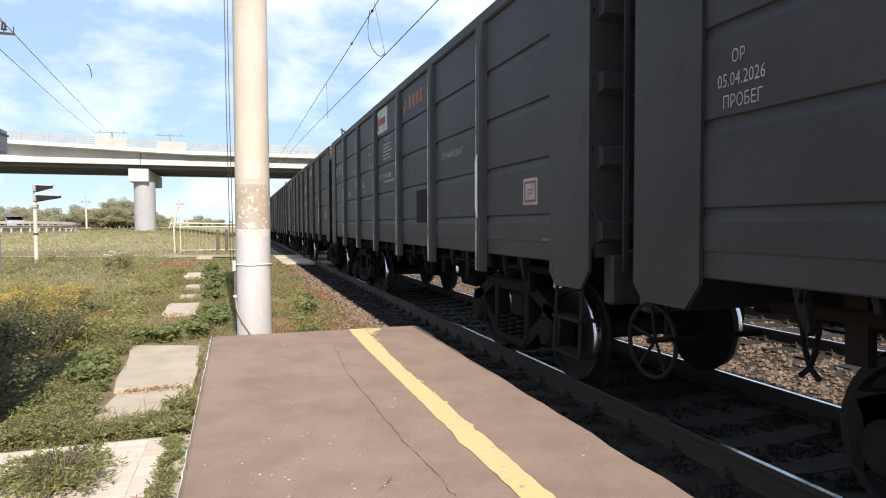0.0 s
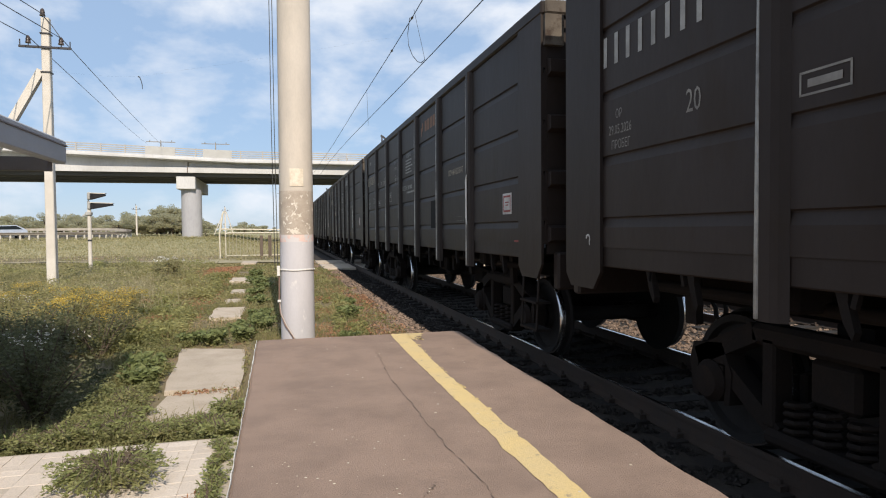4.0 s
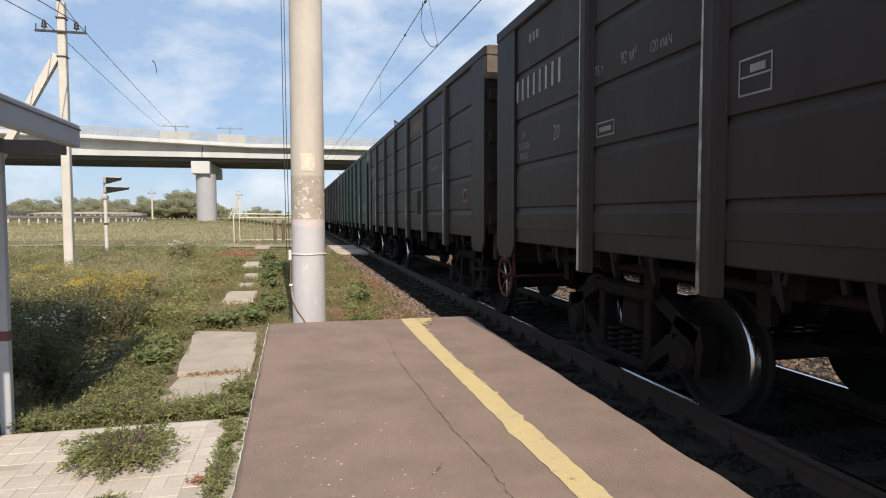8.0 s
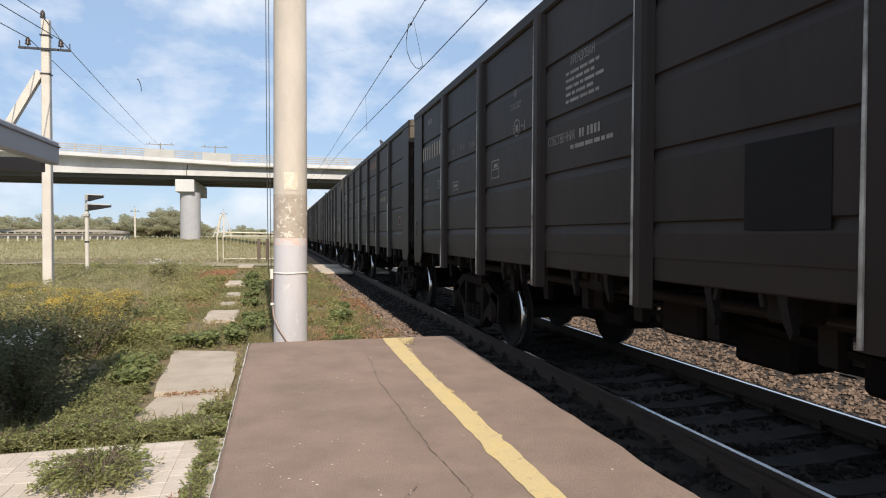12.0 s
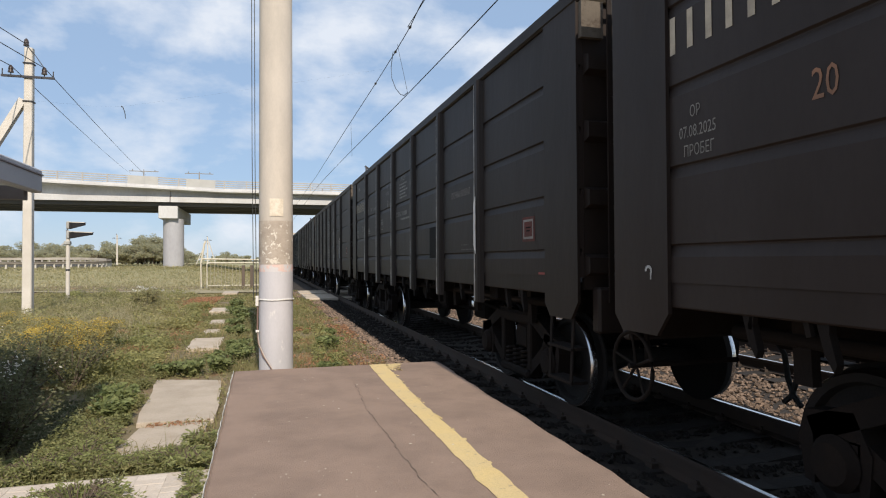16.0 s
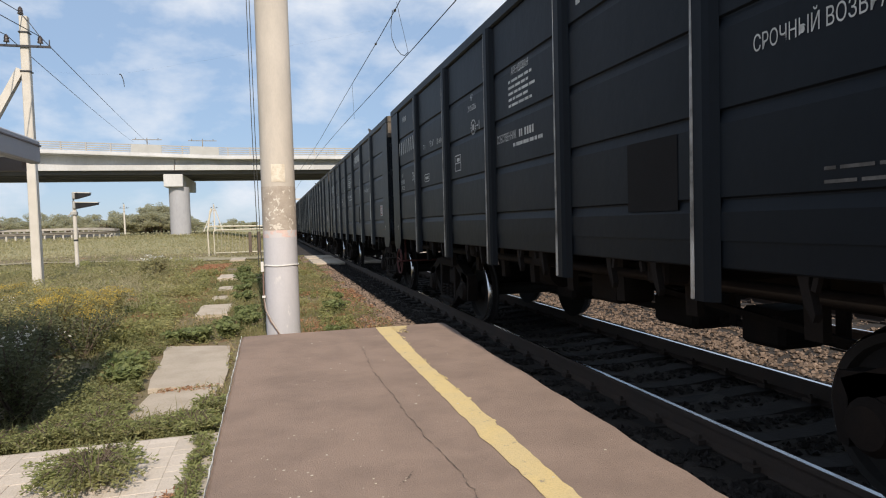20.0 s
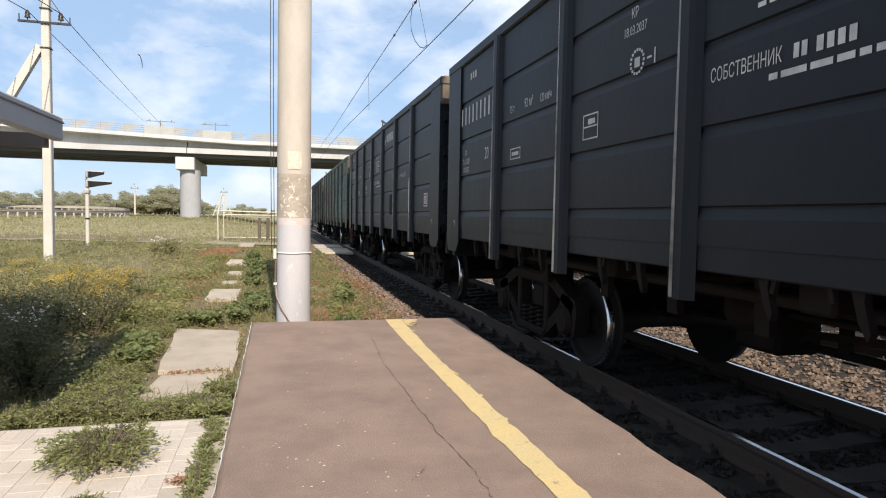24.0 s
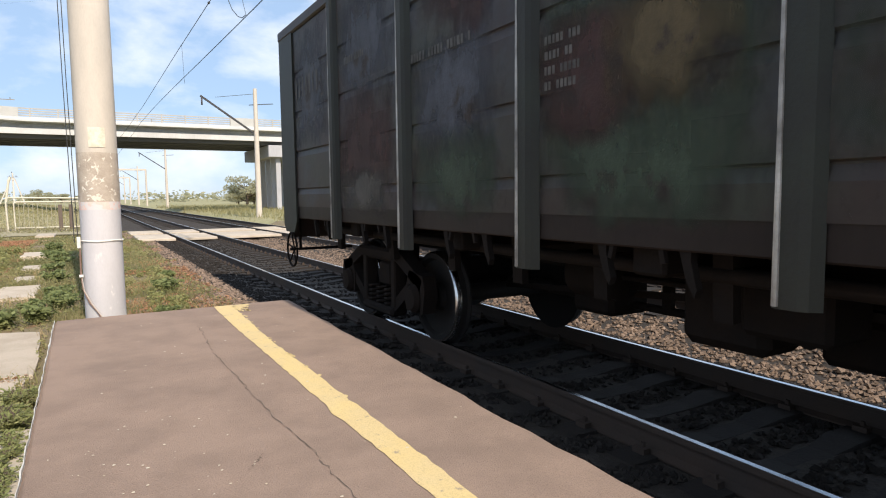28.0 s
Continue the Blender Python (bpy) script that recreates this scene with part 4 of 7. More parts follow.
# ---- signal ----
sg = thing("dwarf_signal", "small railway signal on a pale post with two hooded lamp heads", "railway signal", at=pose(-11.62, 20.0, -0.16))
bm = B()
tube(bm, [(0, 0, -0.2), (0, 0, 2.75)], 0.075, 14)
part("mast", bm, M["white_pole"], sg, "pale dirty mast")
bm = B()
tube(bm, [(0, 0, 1.35), (0, 0, 1.42)], 0.085, 14)
part("mast_ring", bm, M["dark_metal"], sg)
bm = B()
box(bm, (-0.13, -0.12, 2.40), (0.10, 0.14, 2.56), 0.03)
part("relay_box", bm, M["signal_grey"], sg, "grey relay box")
for z, d, drop in ((3.18, 0.60, 0.02), (2.79, 0.88, 0.03)):
    bm = B()
    box(bm, (-0.04, -0.14, z - 0.13), (0.07, 0.14, z + 0.17), 0.03)
    hd = part("lamp_head", bm, M["signal_grey"], sg, "grey lamp housing")
    bm = B()
    extrude_poly(bm, [(0.07, z - 0.13), (0.07, z + 0.125), (d, z + 0.125 - drop), (d + 0.01, z + 0.03)], "y", -0.12, 0.12)
    part("hood", bm, M["signal_black"], hd, "long black hood")
    # Pale plate puts the sunlight on the hood's top into its colour.
    bm = B()
    extrude_poly(bm, [(0.05, z + 0.128), (0.05, z + 0.16), (d + 0.03, z + 0.158 - drop), (d + 0.03, z + 0.128 - drop)], "y", -0.14, 0.14)
    part("hood_top", bm, M["white_pole"], hd, "hood top plate coloured pale as sunlit")
    bm = B()
    tube(bm, [(-0.02, 0, z - 0.12), (-0.03, 0, z - 0.2), (0.0, 0, z - 0.27)], 0.05, 8)
    part("hinge", bm, M["signal_grey"], hd)
bm = B()
beam(bm, (-0.10, 0.0, 2.5), (-0.26, 0.0, 2.36), 0.05, 0.05)
part("bracket", bm, M["signal_grey"], sg)


# ---- pedestrian barrier ----
fc = thing("barrier_fence", "cream-painted tubular steel pedestrian barrier with upright bars", "fence", at=pose(0, 30.0, 0))
bm = B()
tube(bm, [(-7.47, 0, -0.2), (-7.47, 0, 1.45), (-7.30, 0, 2.55), (-7.22, 0, 2.72)], 0.055, 8)
part("end_post", bm, M["fence_paint"], fc, "tall bent end post")
bm = B()
tube(bm, [(-7.15, 0, -0.1), (-7.15, 0, 1.38), (-7.05, 0, 1.45), (-3.0, 0, 1.45)], 0.04, 8)
tube(bm, [(-7.4, 0, 1.68), (-3.0, 0, 1.60)], 0.04, 8)
part("top_rail", bm, M["fence_paint"], fc)
bm = B()
tube(bm, [(-7.15, 0, 0.12), (-3.0, 0, 0.12)], 0.035, 8)
part("bottom_rail", bm, M["fence_paint"], fc)
bar = B()
tube(bar, [(0, 0, 0.12), (0, 0, 1.45)], 0.014, 6)
bar_me = finish(bar, "upright_bar", M["fence_bar"])
for k in range(19):
    if k != 9:
        part("upright_bar", bar_me, None, fc).location = (-6.95 + 0.2 * k, 0, 0)
for x in (-5.14, -4.66):
    bm = B()
    box(bm, (x - 0.09, -0.5, -0.3), (x + 0.09, -0.34, 1.3), 0.01)
    solid("stub_post", bm, M["wood_dark"], "short dark weathered post beside the barrier", "post", "stub posts").location.y = 30.0


# ---- overhead line ----
def wire(name, pts, r, label, n=5, mat="wire"):
    bm = B()
    tube(bm, pts, r, n)
    return solid(name, bm, M[mat], label, "overhead wire")


def sagging(a, b, sag, m=14):
    return [tuple(a[k] + (b[k] - a[k]) * t / m - (sag * 4 * (t / m) * (1 - t / m) if k == 2 else 0) for k in range(3)) for t in range(m + 1)]


def over_x(y):
    return 0.02 - 0.35 * step(0, 34, y)


wire("contact_wire", [(over_x(y), y, 6.13 + 0.018 * min(max(y, 0), 40)) for y in range(-20, 300, 4)], 0.012, "thin contact wire above the near track")
NEAR_LINE = [(-23, 9.3), (0, 8.62), (7.4, 8.2), (8.4, 8.06), (10.3, 7.98), (13.6, 7.9), (21.4, 7.77), (37, 7.63), (60, 8.0), (84, 8.6)]
wire("messenger_wire", [(over_x(y) - 0.02, y, zz) for y, zz in NEAR_LINE], 0.013, "sagging messenger wire above the near track")
wire("stay_wire", [(-0.12, 8.4, 8.06), (0.05, 5.5, 8.32), (0.4, -6, 8.8)], 0.010, "second wire running beside the messenger wire")
for y0, y1 in ((84, 150), (150, 216)):
    wire("messenger_wire", sagging((-0.35, y0, 8.6), (-0.35, y1, 8.6), 0.8), 0.013, "sagging messenger wire above the near track")
wire("jumper_loop", [(-0.15, 10.3, 7.98), (-0.15, 10.62, 7.6), (-0.15, 10.5, 7.2), (-0.15, 9.95, 6.75), (-0.14, 9.3, 6.4), (-0.14, 8.8, 6.24), (-0.14, 8.36, 6.21)], 0.011, "hanging jumper loop between overhead wires")
wire("dropper", [(-0.14, 8.36, 6.21), (-0.15, 8.72, 6.75), (-0.15, 9.3, 7.5), (-0.15, 9.65, 8.0)], 0.006, "thin dropper between overhead wires", 4)
for y, zz in ((8.4, 8.06), (10.3, 7.98), (13.6, 7.9)):
    bm = B()
    tube(bm, [(over_x(y) - 0.02, y - 0.12, zz), (over_x(y) - 0.02, y, zz), (over_x(y) - 0.02, y + 0.12, zz)], [0.02, 0.045, 0.02], 8)
    solid("wire_clamp", bm, M["porcelain"], "dark clamp on the messenger wire", "clamp", "wire clamps")
wire("dropper", [(over_x(19.4), 19.4, 6.22), (over_x(19.4) - 0.02, 19.6, 7.8)], 0.006, "thin dropper between overhead wires", 4)
def mast(x, y, s, h=10.3):
    m = thing("catenary_mast", "pale round concrete overhead line mast with a slanting bracket", "catenary mast", "overhead line masts", pose(x, y, -0.2))
    bm = B()
    tube(bm, [(0, 0, -0.3), (0, 0, h)], [0.24, 0.15], 14)
    part("shaft", bm, M["pole_concrete"], m)
    bm = B()
    beam(bm, (0, 0, 6.7), (-s * 4.1, 0, 9.5), 0.12, 0.14)
    part("bracket", bm, M["dark_metal"], m, "dark steel cantilever bracket")
    bm = B()
    beam(bm, (0, 0, 9.9), (-s * 3.0, 0, 9.45), 0.03, 0.03)
    part("stay", bm, M["dark_metal"], m)
    bm = B()
    tube(bm, [(-s * 4.0, 0, 9.4), (-s * 4.0, 0, 8.8)], 0.06, 8)
    part("insulator", bm, M["porcelain"], m)
    bm = B()
    beam(bm, (-0.5, 0, h - 1.3), (1.4, 0, h - 1.1), 0.06, 0.06)
    part("arm", bm, M["dark_metal"], m)
    return m


for x, y, s in ((8.1, 42.5, 1), (8.2, 108, 1), (-4.1, 118, -1), (8.2, 174, 1), (-4.1, 180, -1), (8.2, 240, 1), (-4.1, 246, -1), (8.2, 320, 1)):
    mast(x, y, s)
for y in (150, 210, 280):
    bm = B()
    beam(bm, (-4.2, y, 8.2), (8.3, y, 8.2), 0.3, 0.4)
    tube(bm, [(-4.2, y, -0.3), (-4.2, y, 8.3)], 0.2, 10)
    tube(bm, [(8.3, y, -0.3), (8.3, y, 8.3)], 0.2, 10)
    solid("portal", bm, M["pole_concrete"], "far concrete overhead line portal spanning the tracks", "portal")
# telegraph wires
for dx, z0, far in ((-0.42, 7.15, (-21.4, 84.4, 13.5)), (0.42, 7.15, (-19.1, 84.4, 12.95))):
    wire("power_line_wire", sagging((-10.49 + dx, 11.9, z0), far, 0.15), 0.012, "thin dark power line wire")
    wire("power_line_wire", sagging((-10.49 + dx, 11.9, z0), (-14.5 + dx, -30, z0), 0.5), 0.012, "thin dark power line wire")
wire("power_line_wire", sagging((-10.49, 11.9, 7.78), (-14.5, -30, 7.85), 0.5), 0.012, "thin dark power line wire")
wire("power_line_wire", [(-10.55, 11.9, 7.80), (-10.3, 11.85, 7.5), (-10.07, 11.78, 7.16)], 0.012, "short jumper from the pole top to an insulator")
span = thing("span_wire", "hair-thin span wire with a short dark wire end hanging from it", "overhead wire")
bm = B()
tube(bm, [(-10.40, 11.9, 6.19), (-8.9, 11.9, 6.13), (-8.036, 11.9, 6.168), (-5.5, 11.9, 6.7), (-2.6, 11.9, 7.35), (-0.06, 11.9, 7.93)], 0.0006, 4)
part("strand", bm, M["wire"], span)
bm = B()
tube(bm, [(-8.06, 11.9, 6.17), (-8.02, 11.9, 6.15), (-7.98, 11.9, 6.05), (-7.955, 11.9, 5.93), (-7.95, 11.9, 5.80)], [0.022, 0.014, 0.013, 0.012, 0.008], 6)
part("wire_end", bm, M["wire"], span, "short curved wire end")
# crossarm poles that stand on the bridge's far side
for x, hh in ((-19.8, 13.9), (-12.7, 13.8), (-2.15, 11.76), (4.3, 11.95)):
    bm = B()
    tube(bm, [(x, 84.75, 9.3), (x, 84.75, hh)], 0.07, 8)
    beam(bm, (x - 1.85, 84.75, hh), (x + 1.85, 84.75, hh), 0.09, 0.09)
    for d in (-1.4, 0, 1.4):
        tube(bm, [(x + d, 84.75, hh), (x + d, 84.75, hh + 0.25)], 0.05, 6)
    solid("line_pole", bm, M["barrier"], "thin crossarm pole fixed to the far side of the bridge", "utility pole", "poles on the bridge")

# ---- plants ----
def keep_out(x, y):
    """True where nothing grows: platform, slabs, paving, track bed, masts."""
    if x > -2.0 + 0.35 * noise.noise((x * 3.0, y * 1.5, 5.5)) and x < 6.8:
        return True
    if -4.42 < x < -1.5 and y < -0.05:
        return True
    if y < -3.45 and x > -6.6:
        return True
    for (x0, x1, y0, y1) in SLABS:
        if x0 < x < x1 and y0 < y < y1:
            return True
    return (x + 3.815) ** 2 + (y - 0.52) ** 2 < 0.07


# concrete slabs of the footpath: x from, x to, y from, y to
SLABS = [(-5.30, -4.50, -1.92, 0.40), (-5.22, -4.55, -2.85, -2.12), (-5.32, -4.76, 3.45, 4.95), (-5.32, -4.92, 6.1, 7.2), (-5.3, -4.95, 8.2, 9.2), (-5.55, -4.95, 11.4, 12.8),
         (-5.6, -5.0, 15.6, 17.4), (-5.75, -5.1, 19.4, 21.0), (-5.9, -5.2, 23.0, 25.0)]


def blades(name, mat, spots, h0, h1, w, label, per=5, lean=0.5, seed=1, spread=0.05):
    """Tufts of curved grass blades at the given (x, y, size) spots, one joined mesh."""
    r = np.random.RandomState(seed)
    s = np.repeat(np.array(spots, float), per, 0)
    n = len(s)
    s[:, :2] += r.normal(0, spread, (n, 2))
    z = np.array([ground_z(a, b) for a, b, _ in s]) - 0.01
    ang, h = r.uniform(0, 2 * np.pi, n), r.uniform(h0, h1, n) * s[:, 2]
    ln, tw, ww = r.uniform(0.1, lean, n) * h, r.uniform(0, 2 * np.pi, n), w * r.uniform(0.6, 1.3, n)
    dx, dy, sx, sy = np.cos(ang), np.sin(ang), np.cos(tw) * ww / 2, np.sin(tw) * ww / 2
    v = np.zeros((n, 5, 3))
    for k, (f, q) in enumerate(((0, 0), (0, 0), (0.3, 0.6), (0.3, 0.6), (1.0, 1.0))):
        sg = (-1, 1, 1, -1, 0)[k] * (1, 1, 0.8, 0.8, 0)[k]
        v[:, k, 0], v[:, k, 1], v[:, k, 2] = s[:, 0] + dx * ln * f + sx * sg, s[:, 1] + dy * ln * f + sy * sg, z + h * q * (1 - 0.15 * f)
    i = np.arange(n)[:, None] * 5
    faces = (i + [0, 1, 2, 3]).tolist() + (i + [3, 2, 4]).tolist()
    return tagged(new(name, mesh_of(name, v.reshape(-1, 3).tolist(), faces, M[mat])), label, "grass", kind="stuff")


def foliage(cx, cy, cz, rx, rz, n, size, r, flat=0.4, low=0.0):
    """Leaf quads (n, 4, 3) round a centre: denser towards the outside, with random tilt."""
    d = r.normal(0, 1, (n, 3))
    d /= np.linalg.norm(d, axis=1)[:, None]
    rad = r.uniform(0.25, 1.0, n) ** 0.6
    p = d * rad[:, None] * [rx, rx, rz] + [cx, cy, cz]
    a, b = r.normal(0, 1, (n, 3)), r.normal(0, 1, (n, 3))
    a[:, 2] *= flat
    a /= np.linalg.norm(a, axis=1)[:, None]
    b -= (b * a).sum(1)[:, None] * a
    b /= np.linalg.norm(b, axis=1)[:, None]
    s = size * r.uniform(0.6, 1.4, n)[:, None]
    return np.stack([p - a * s, p + b * s * 0.45, p + a * s, p - b * s * 0.45], 1)


def leaf_mesh(name, quads, mat):
    q = np.concatenate(quads)
    return mesh_of(name, q.reshape(-1, 3).tolist(), (np.arange(len(q))[:, None] * 4 + [0, 1, 2, 3]).tolist(), M[mat])


def spots_in(n, x0, x1, y0, y1, seed, size=(0.7, 1.3), test=None):
    r = random.Random(seed)
    out = []
    for k in range(n * 12):
        x, y = r.uniform(x0, x1), r.uniform(y0, y1)
        if keep_out(x, y) or (test and not test(x, y)):
            continue
        out.append((x, y, r.uniform(*size)))
        if len(out) == n:
            break
    return out


def patch(x, y, seed, scale, lo):
    return noise.noise((x * scale, y * scale, seed * 3.7)) > lo


def track_y(x):
    """Middle line of the dirt track across the meadow."""
    return 26.6 - 0.2 * (x + 8)


def top_z(x, y):
    """The surface that plants stand on: soil, or the ballast where that lies higher."""
    z = ground_z(x, y)
    for (a, za), (b, zb) in zip(prof, prof[1:]):
        if a <= x <= b:
            return max(z, za + (zb - za) * (x - a) / (b - a))
    return z


def carpet(name, mat, n, x0, x1, y0, y1, h, size, label, seed, test=None, bias=1.6, grow=0.07, wave=0.5):
    """A continuous low mat of small leaves: denser and finer towards the near end."""
    r = np.random.RandomState(seed)
    x, y = r.uniform(x0, x1, n), y0 + (y1 - y0) * r.uniform(0, 1, n) ** bias
    ok = np.array([not keep_out(a, b) and abs(b - track_y(a)) > 0.45 + 0.35 * noise.noise((a * 0.9, b * 0.9, 8.8)) and (test is None or test(a, b)) for a, b in zip(x, y)])
    x, y = x[ok], y[ok]
    n = len(x)
    tall = np.array([0.55 + wave * noise.noise((a * 2.2, b * 2.2, seed * 1.3)) + 0.8 * wave * noise.noise((a * 0.6, b * 0.6, seed * 2.3)) for a, b in zip(x, y)]).clip(0.12, 1.4)
    tall *= np.array([1 - 0.85 * step(17, 24, b) * (b < track_y(a)) for a, b in zip(x, y)])
    z = np.array([top_z(a, b) for a, b in zip(x, y)]) + h * tall * r.uniform(0, 1, n) ** 0.8
    far = 1 + grow * (y + 4).clip(0)
    a, b = r.normal(0, 1, (n, 3)), r.normal(0, 1, (n, 3))
    a[:, 2] = a[:, 2] * 0.7 + 0.25
    a /= np.linalg.norm(a, axis=1)[:, None]
    b -= (b * a).sum(1)[:, None] * a
    b /= np.linalg.norm(b, axis=1)[:, None]
    s = (size * far * r.uniform(0.55, 1.5, n))[:, None]
    p = np.stack([x, y, z], 1)
    return tagged(new(name, leaf_mesh(name, [np.stack([p - a * s, p + b * s * 0.4, p + a * s, p - b * s * 0.4], 1)], mat)), label, "weeds", kind="stuff")


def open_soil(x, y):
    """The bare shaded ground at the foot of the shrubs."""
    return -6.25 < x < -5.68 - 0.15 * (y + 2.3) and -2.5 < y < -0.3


def red_zone(x, y):
    return (-8.4 < x < -5.7 and 13.6 < y < 21.5 and patch(x, y, 3, 0.6, -0.45)) or (-3.5 < x < -2.3 and 1 < y < 9 and patch(x, y, 3, 0.7, -0.1)) or (-6.6 < x < -5.9 and 1.6 < y < 4.2 and patch(x, y, 3, 1.1, 0.0)) \
        or (-4.6 < x < -4.0 and 6 < y < 11 and patch(x, y, 3, 0.8, -0.1)) or patch(x, y, 12, 0.5, 0.42)


weedy = lambda x, y: not open_soil(x, y)
# low mats beside the footpath, in several sorts that grow through one another
carpet("path_mat", "leaf_olive", 62000, -7.6, -2.2, -3.4, 27, 0.13, 0.014, "continuous olive-green mat of low weeds beside the footpath", 101, lambda x, y: weedy(x, y) and not red_zone(x, y))
carpet("green_mat", "leaf_green", 40000, -7.2, -2.2, -3.4, 22, 0.16, 0.015, "soft green low weeds beside the footpath", 102, lambda x, y: weedy(x, y) and patch(x, y, 1, 0.7, -0.02) and not red_zone(x, y))
carpet("straw_mat", "leaf_dry", 9000, -9.0, -2.2, -3.2, 27, 0.10, 0.014, "thin dry yellowish low grass", 103, lambda x, y: weedy(x, y) and patch(x, y, 2, 0.7, 0.08))
for q, (zone, n) in enumerate((((-8.0, -5.75, 14.4, 20.2), 9000), ((-3.55, -2.0, 0.6, 9.5), 11000), ((-6.7, -5.75, 1.4, 4.4), 6000), ((-4.65, -4.0, 5.5, 11.5), 3500), ((-5.05, -4.5, -2.3, -1.85), 900), ((-7.4, -5.5, 2.5, 14), 11000), ((-8.4, -5.7, 13.4, 21.5), 26000))):
    carpet("russet_mat", "leaf_red", n, zone[0], zone[1], zone[2], zone[3], 0.10, 0.014, "low russet withered weeds", 120 + q, (lambda x, y: patch(x, y, 3, 0.8, -0.12 if q < 4 else -0.45 if q == 6 else 0.02)) if q != 4 else None, 1.2)
carpet("verge_mat", "leaf_olive", 9000, -2.9, -1.7, 0.15, 22, 0.09, 0.013, "low weeds creeping into the ballast shoulder", 131, lambda x, y: patch(x, y, 16, 0.9, -0.15 + 0.5 * step(-2.4, -1.8, x)))
carpet("verge_red_mat", "leaf_red", 8000, -2.9, -1.75, 0.15, 18, 0.07, 0.013, "low russet weeds creeping into the ballast shoulder", 132, lambda x, y: patch(x, y, 17, 0.9, -0.1 + 0.5 * step(-2.4, -1.8, x)))
# Dark leaves laid here to deepen the shelter's shade on the soil.
carpet("shade_mat", "leaf_dark", 4500, -6.4, -5.6, -2.6, 0.0, 0.05, 0.017, "sparse dark weeds that deepen the shade on the soil", 130, open_soil, 1.0)
carpet("meadow_mat", "leaf_olive", 46000, -26, -6.0, 4.5, 27, 0.34, 0.022, "soft olive-green meadow herbs", 105, lambda x, y: x < -6.6 - 0.02 * y and not red_zone(x, y), 1.3)
carpet("meadow_straw_mat", "leaf_pale", 16000, -28, -6.2, 6, 27, 0.34, 0.020, "soft straw-coloured meadow grass", 106, lambda x, y: x < -7.2 and patch(x, y, 4, 0.22, 0.0), 1.2)
carpet("meadow_green_mat", "leaf_grey", 24000, -28, -6.2, 6, 27, 0.40, 0.022, "soft grey-green meadow herbs", 107, lambda x, y: x < -6.8 and patch(x, y, 5, 0.3, -0.1), 1.2)
carpet("far_mat", "leaf_grey", 90000, -75, -2.9, 27, 120, 0.4, 0.013, "far soft meadow", 108, None, 1.5, 0.075)
carpet("far_straw_mat", "leaf_pale", 45000, -75, -2.9, 27, 120, 0.4, 0.013, "far pale straw-coloured meadow", 109, lambda x, y: patch(x, y, 5, 0.1, -0.12), 1.5, 0.075)
carpet("dusty_verge", "leaf_dry", 3000, -9.0, -5.4, 21, 27, 0.05, 0.012, "thin dry grass on the dusty ground by the dirt track", 110)

# longer blades standing up out of the mats
blades("path_grass", "leaf_olive", spots_in(5000, -7.2, -2.2, -3.4, 12, 1, test=lambda x, y: weedy(x, y) and patch(x, y, 1, 0.9, 0.0)), 0.08, 0.2, 0.007, "low green grass tufts beside the footpath", 4, 1.0, 2)
blades("dry_grass", "leaf_dry", spots_in(1500, -9, -2.2, -3.2, 20, 3, test=lambda x, y: weedy(x, y) and patch(x, y, 2, 0.8, 0.1)), 0.08, 0.22, 0.006, "thin dry yellowish grass", 4, 1.0, 4)
blades("meadow_grass", "leaf_grey", spots_in(7000, -26, -6.2, 5, 20, 7, (0.5, 1.4), lambda x, y: x < -6.9), 0.22, 0.5, 0.010, "tall grey-green meadow grass", 4, 1.3, 8, 0.10)
blades("meadow_straw", "leaf_pale", spots_in(2600, -30, -6.2, 8, 20, 9, (0.5, 1.4), lambda x, y: x < -7.5 and patch(x, y, 4, 0.3, 0.0)), 0.25, 0.5, 0.009, "tall straw-coloured grass stalks", 4, 1.2, 10, 0.12)
blades("plume_grass", "leaf_pale", spots_in(520, -8.6, -6.15, 4.6, 11, 19, (0.6, 1.2), lambda x, y: patch(x, y, 15, 0.5, -0.1)), 0.30, 0.55, 0.008, "soft pale plumes of tall meadow grass", 5, 1.1, 20, 0.12)
blades("far_grass", "leaf_grey", spots_in(7000, -75, -3.0, 31, 120, 11, (0.7, 1.4)), 0.12, 0.34, 0.035, "far rough meadow grass", 5, 1.5, 12, 0.4)
blades("far_straw", "leaf_pale", spots_in(6000, -75, -3.0, 31, 120, 13, (0.7, 1.4), lambda x, y: patch(x, y, 5, 0.08, -0.05)), 0.12, 0.34, 0.03, "far straw-coloured grass", 5, 1.5, 14, 0.4)
blades("trackside_grass", "leaf_grey", spots_in(4500, 6.9, 40, 14, 120, 15, (0.6, 1.3)), 0.2, 0.7, 0.05, "rough grass beyond the tracks", 5, 1.2, 16, 0.3)


# broad-leaved weeds: many small things of one kind, joined by sort
def weeds(name, mat, spots, height, radius, n, size, label, seed, rise=0.5):
    r = np.random.RandomState(seed)
    out = []
    for x, y, s in spots:
        z = ground_z(x, y)
        out.append(foliage(x, y, z + height * s * rise, radius * s, height * s * 0.55, n, size, r))
    return tagged(new(name, leaf_mesh(name, out, mat)), label, "weeds", kind="stuff")


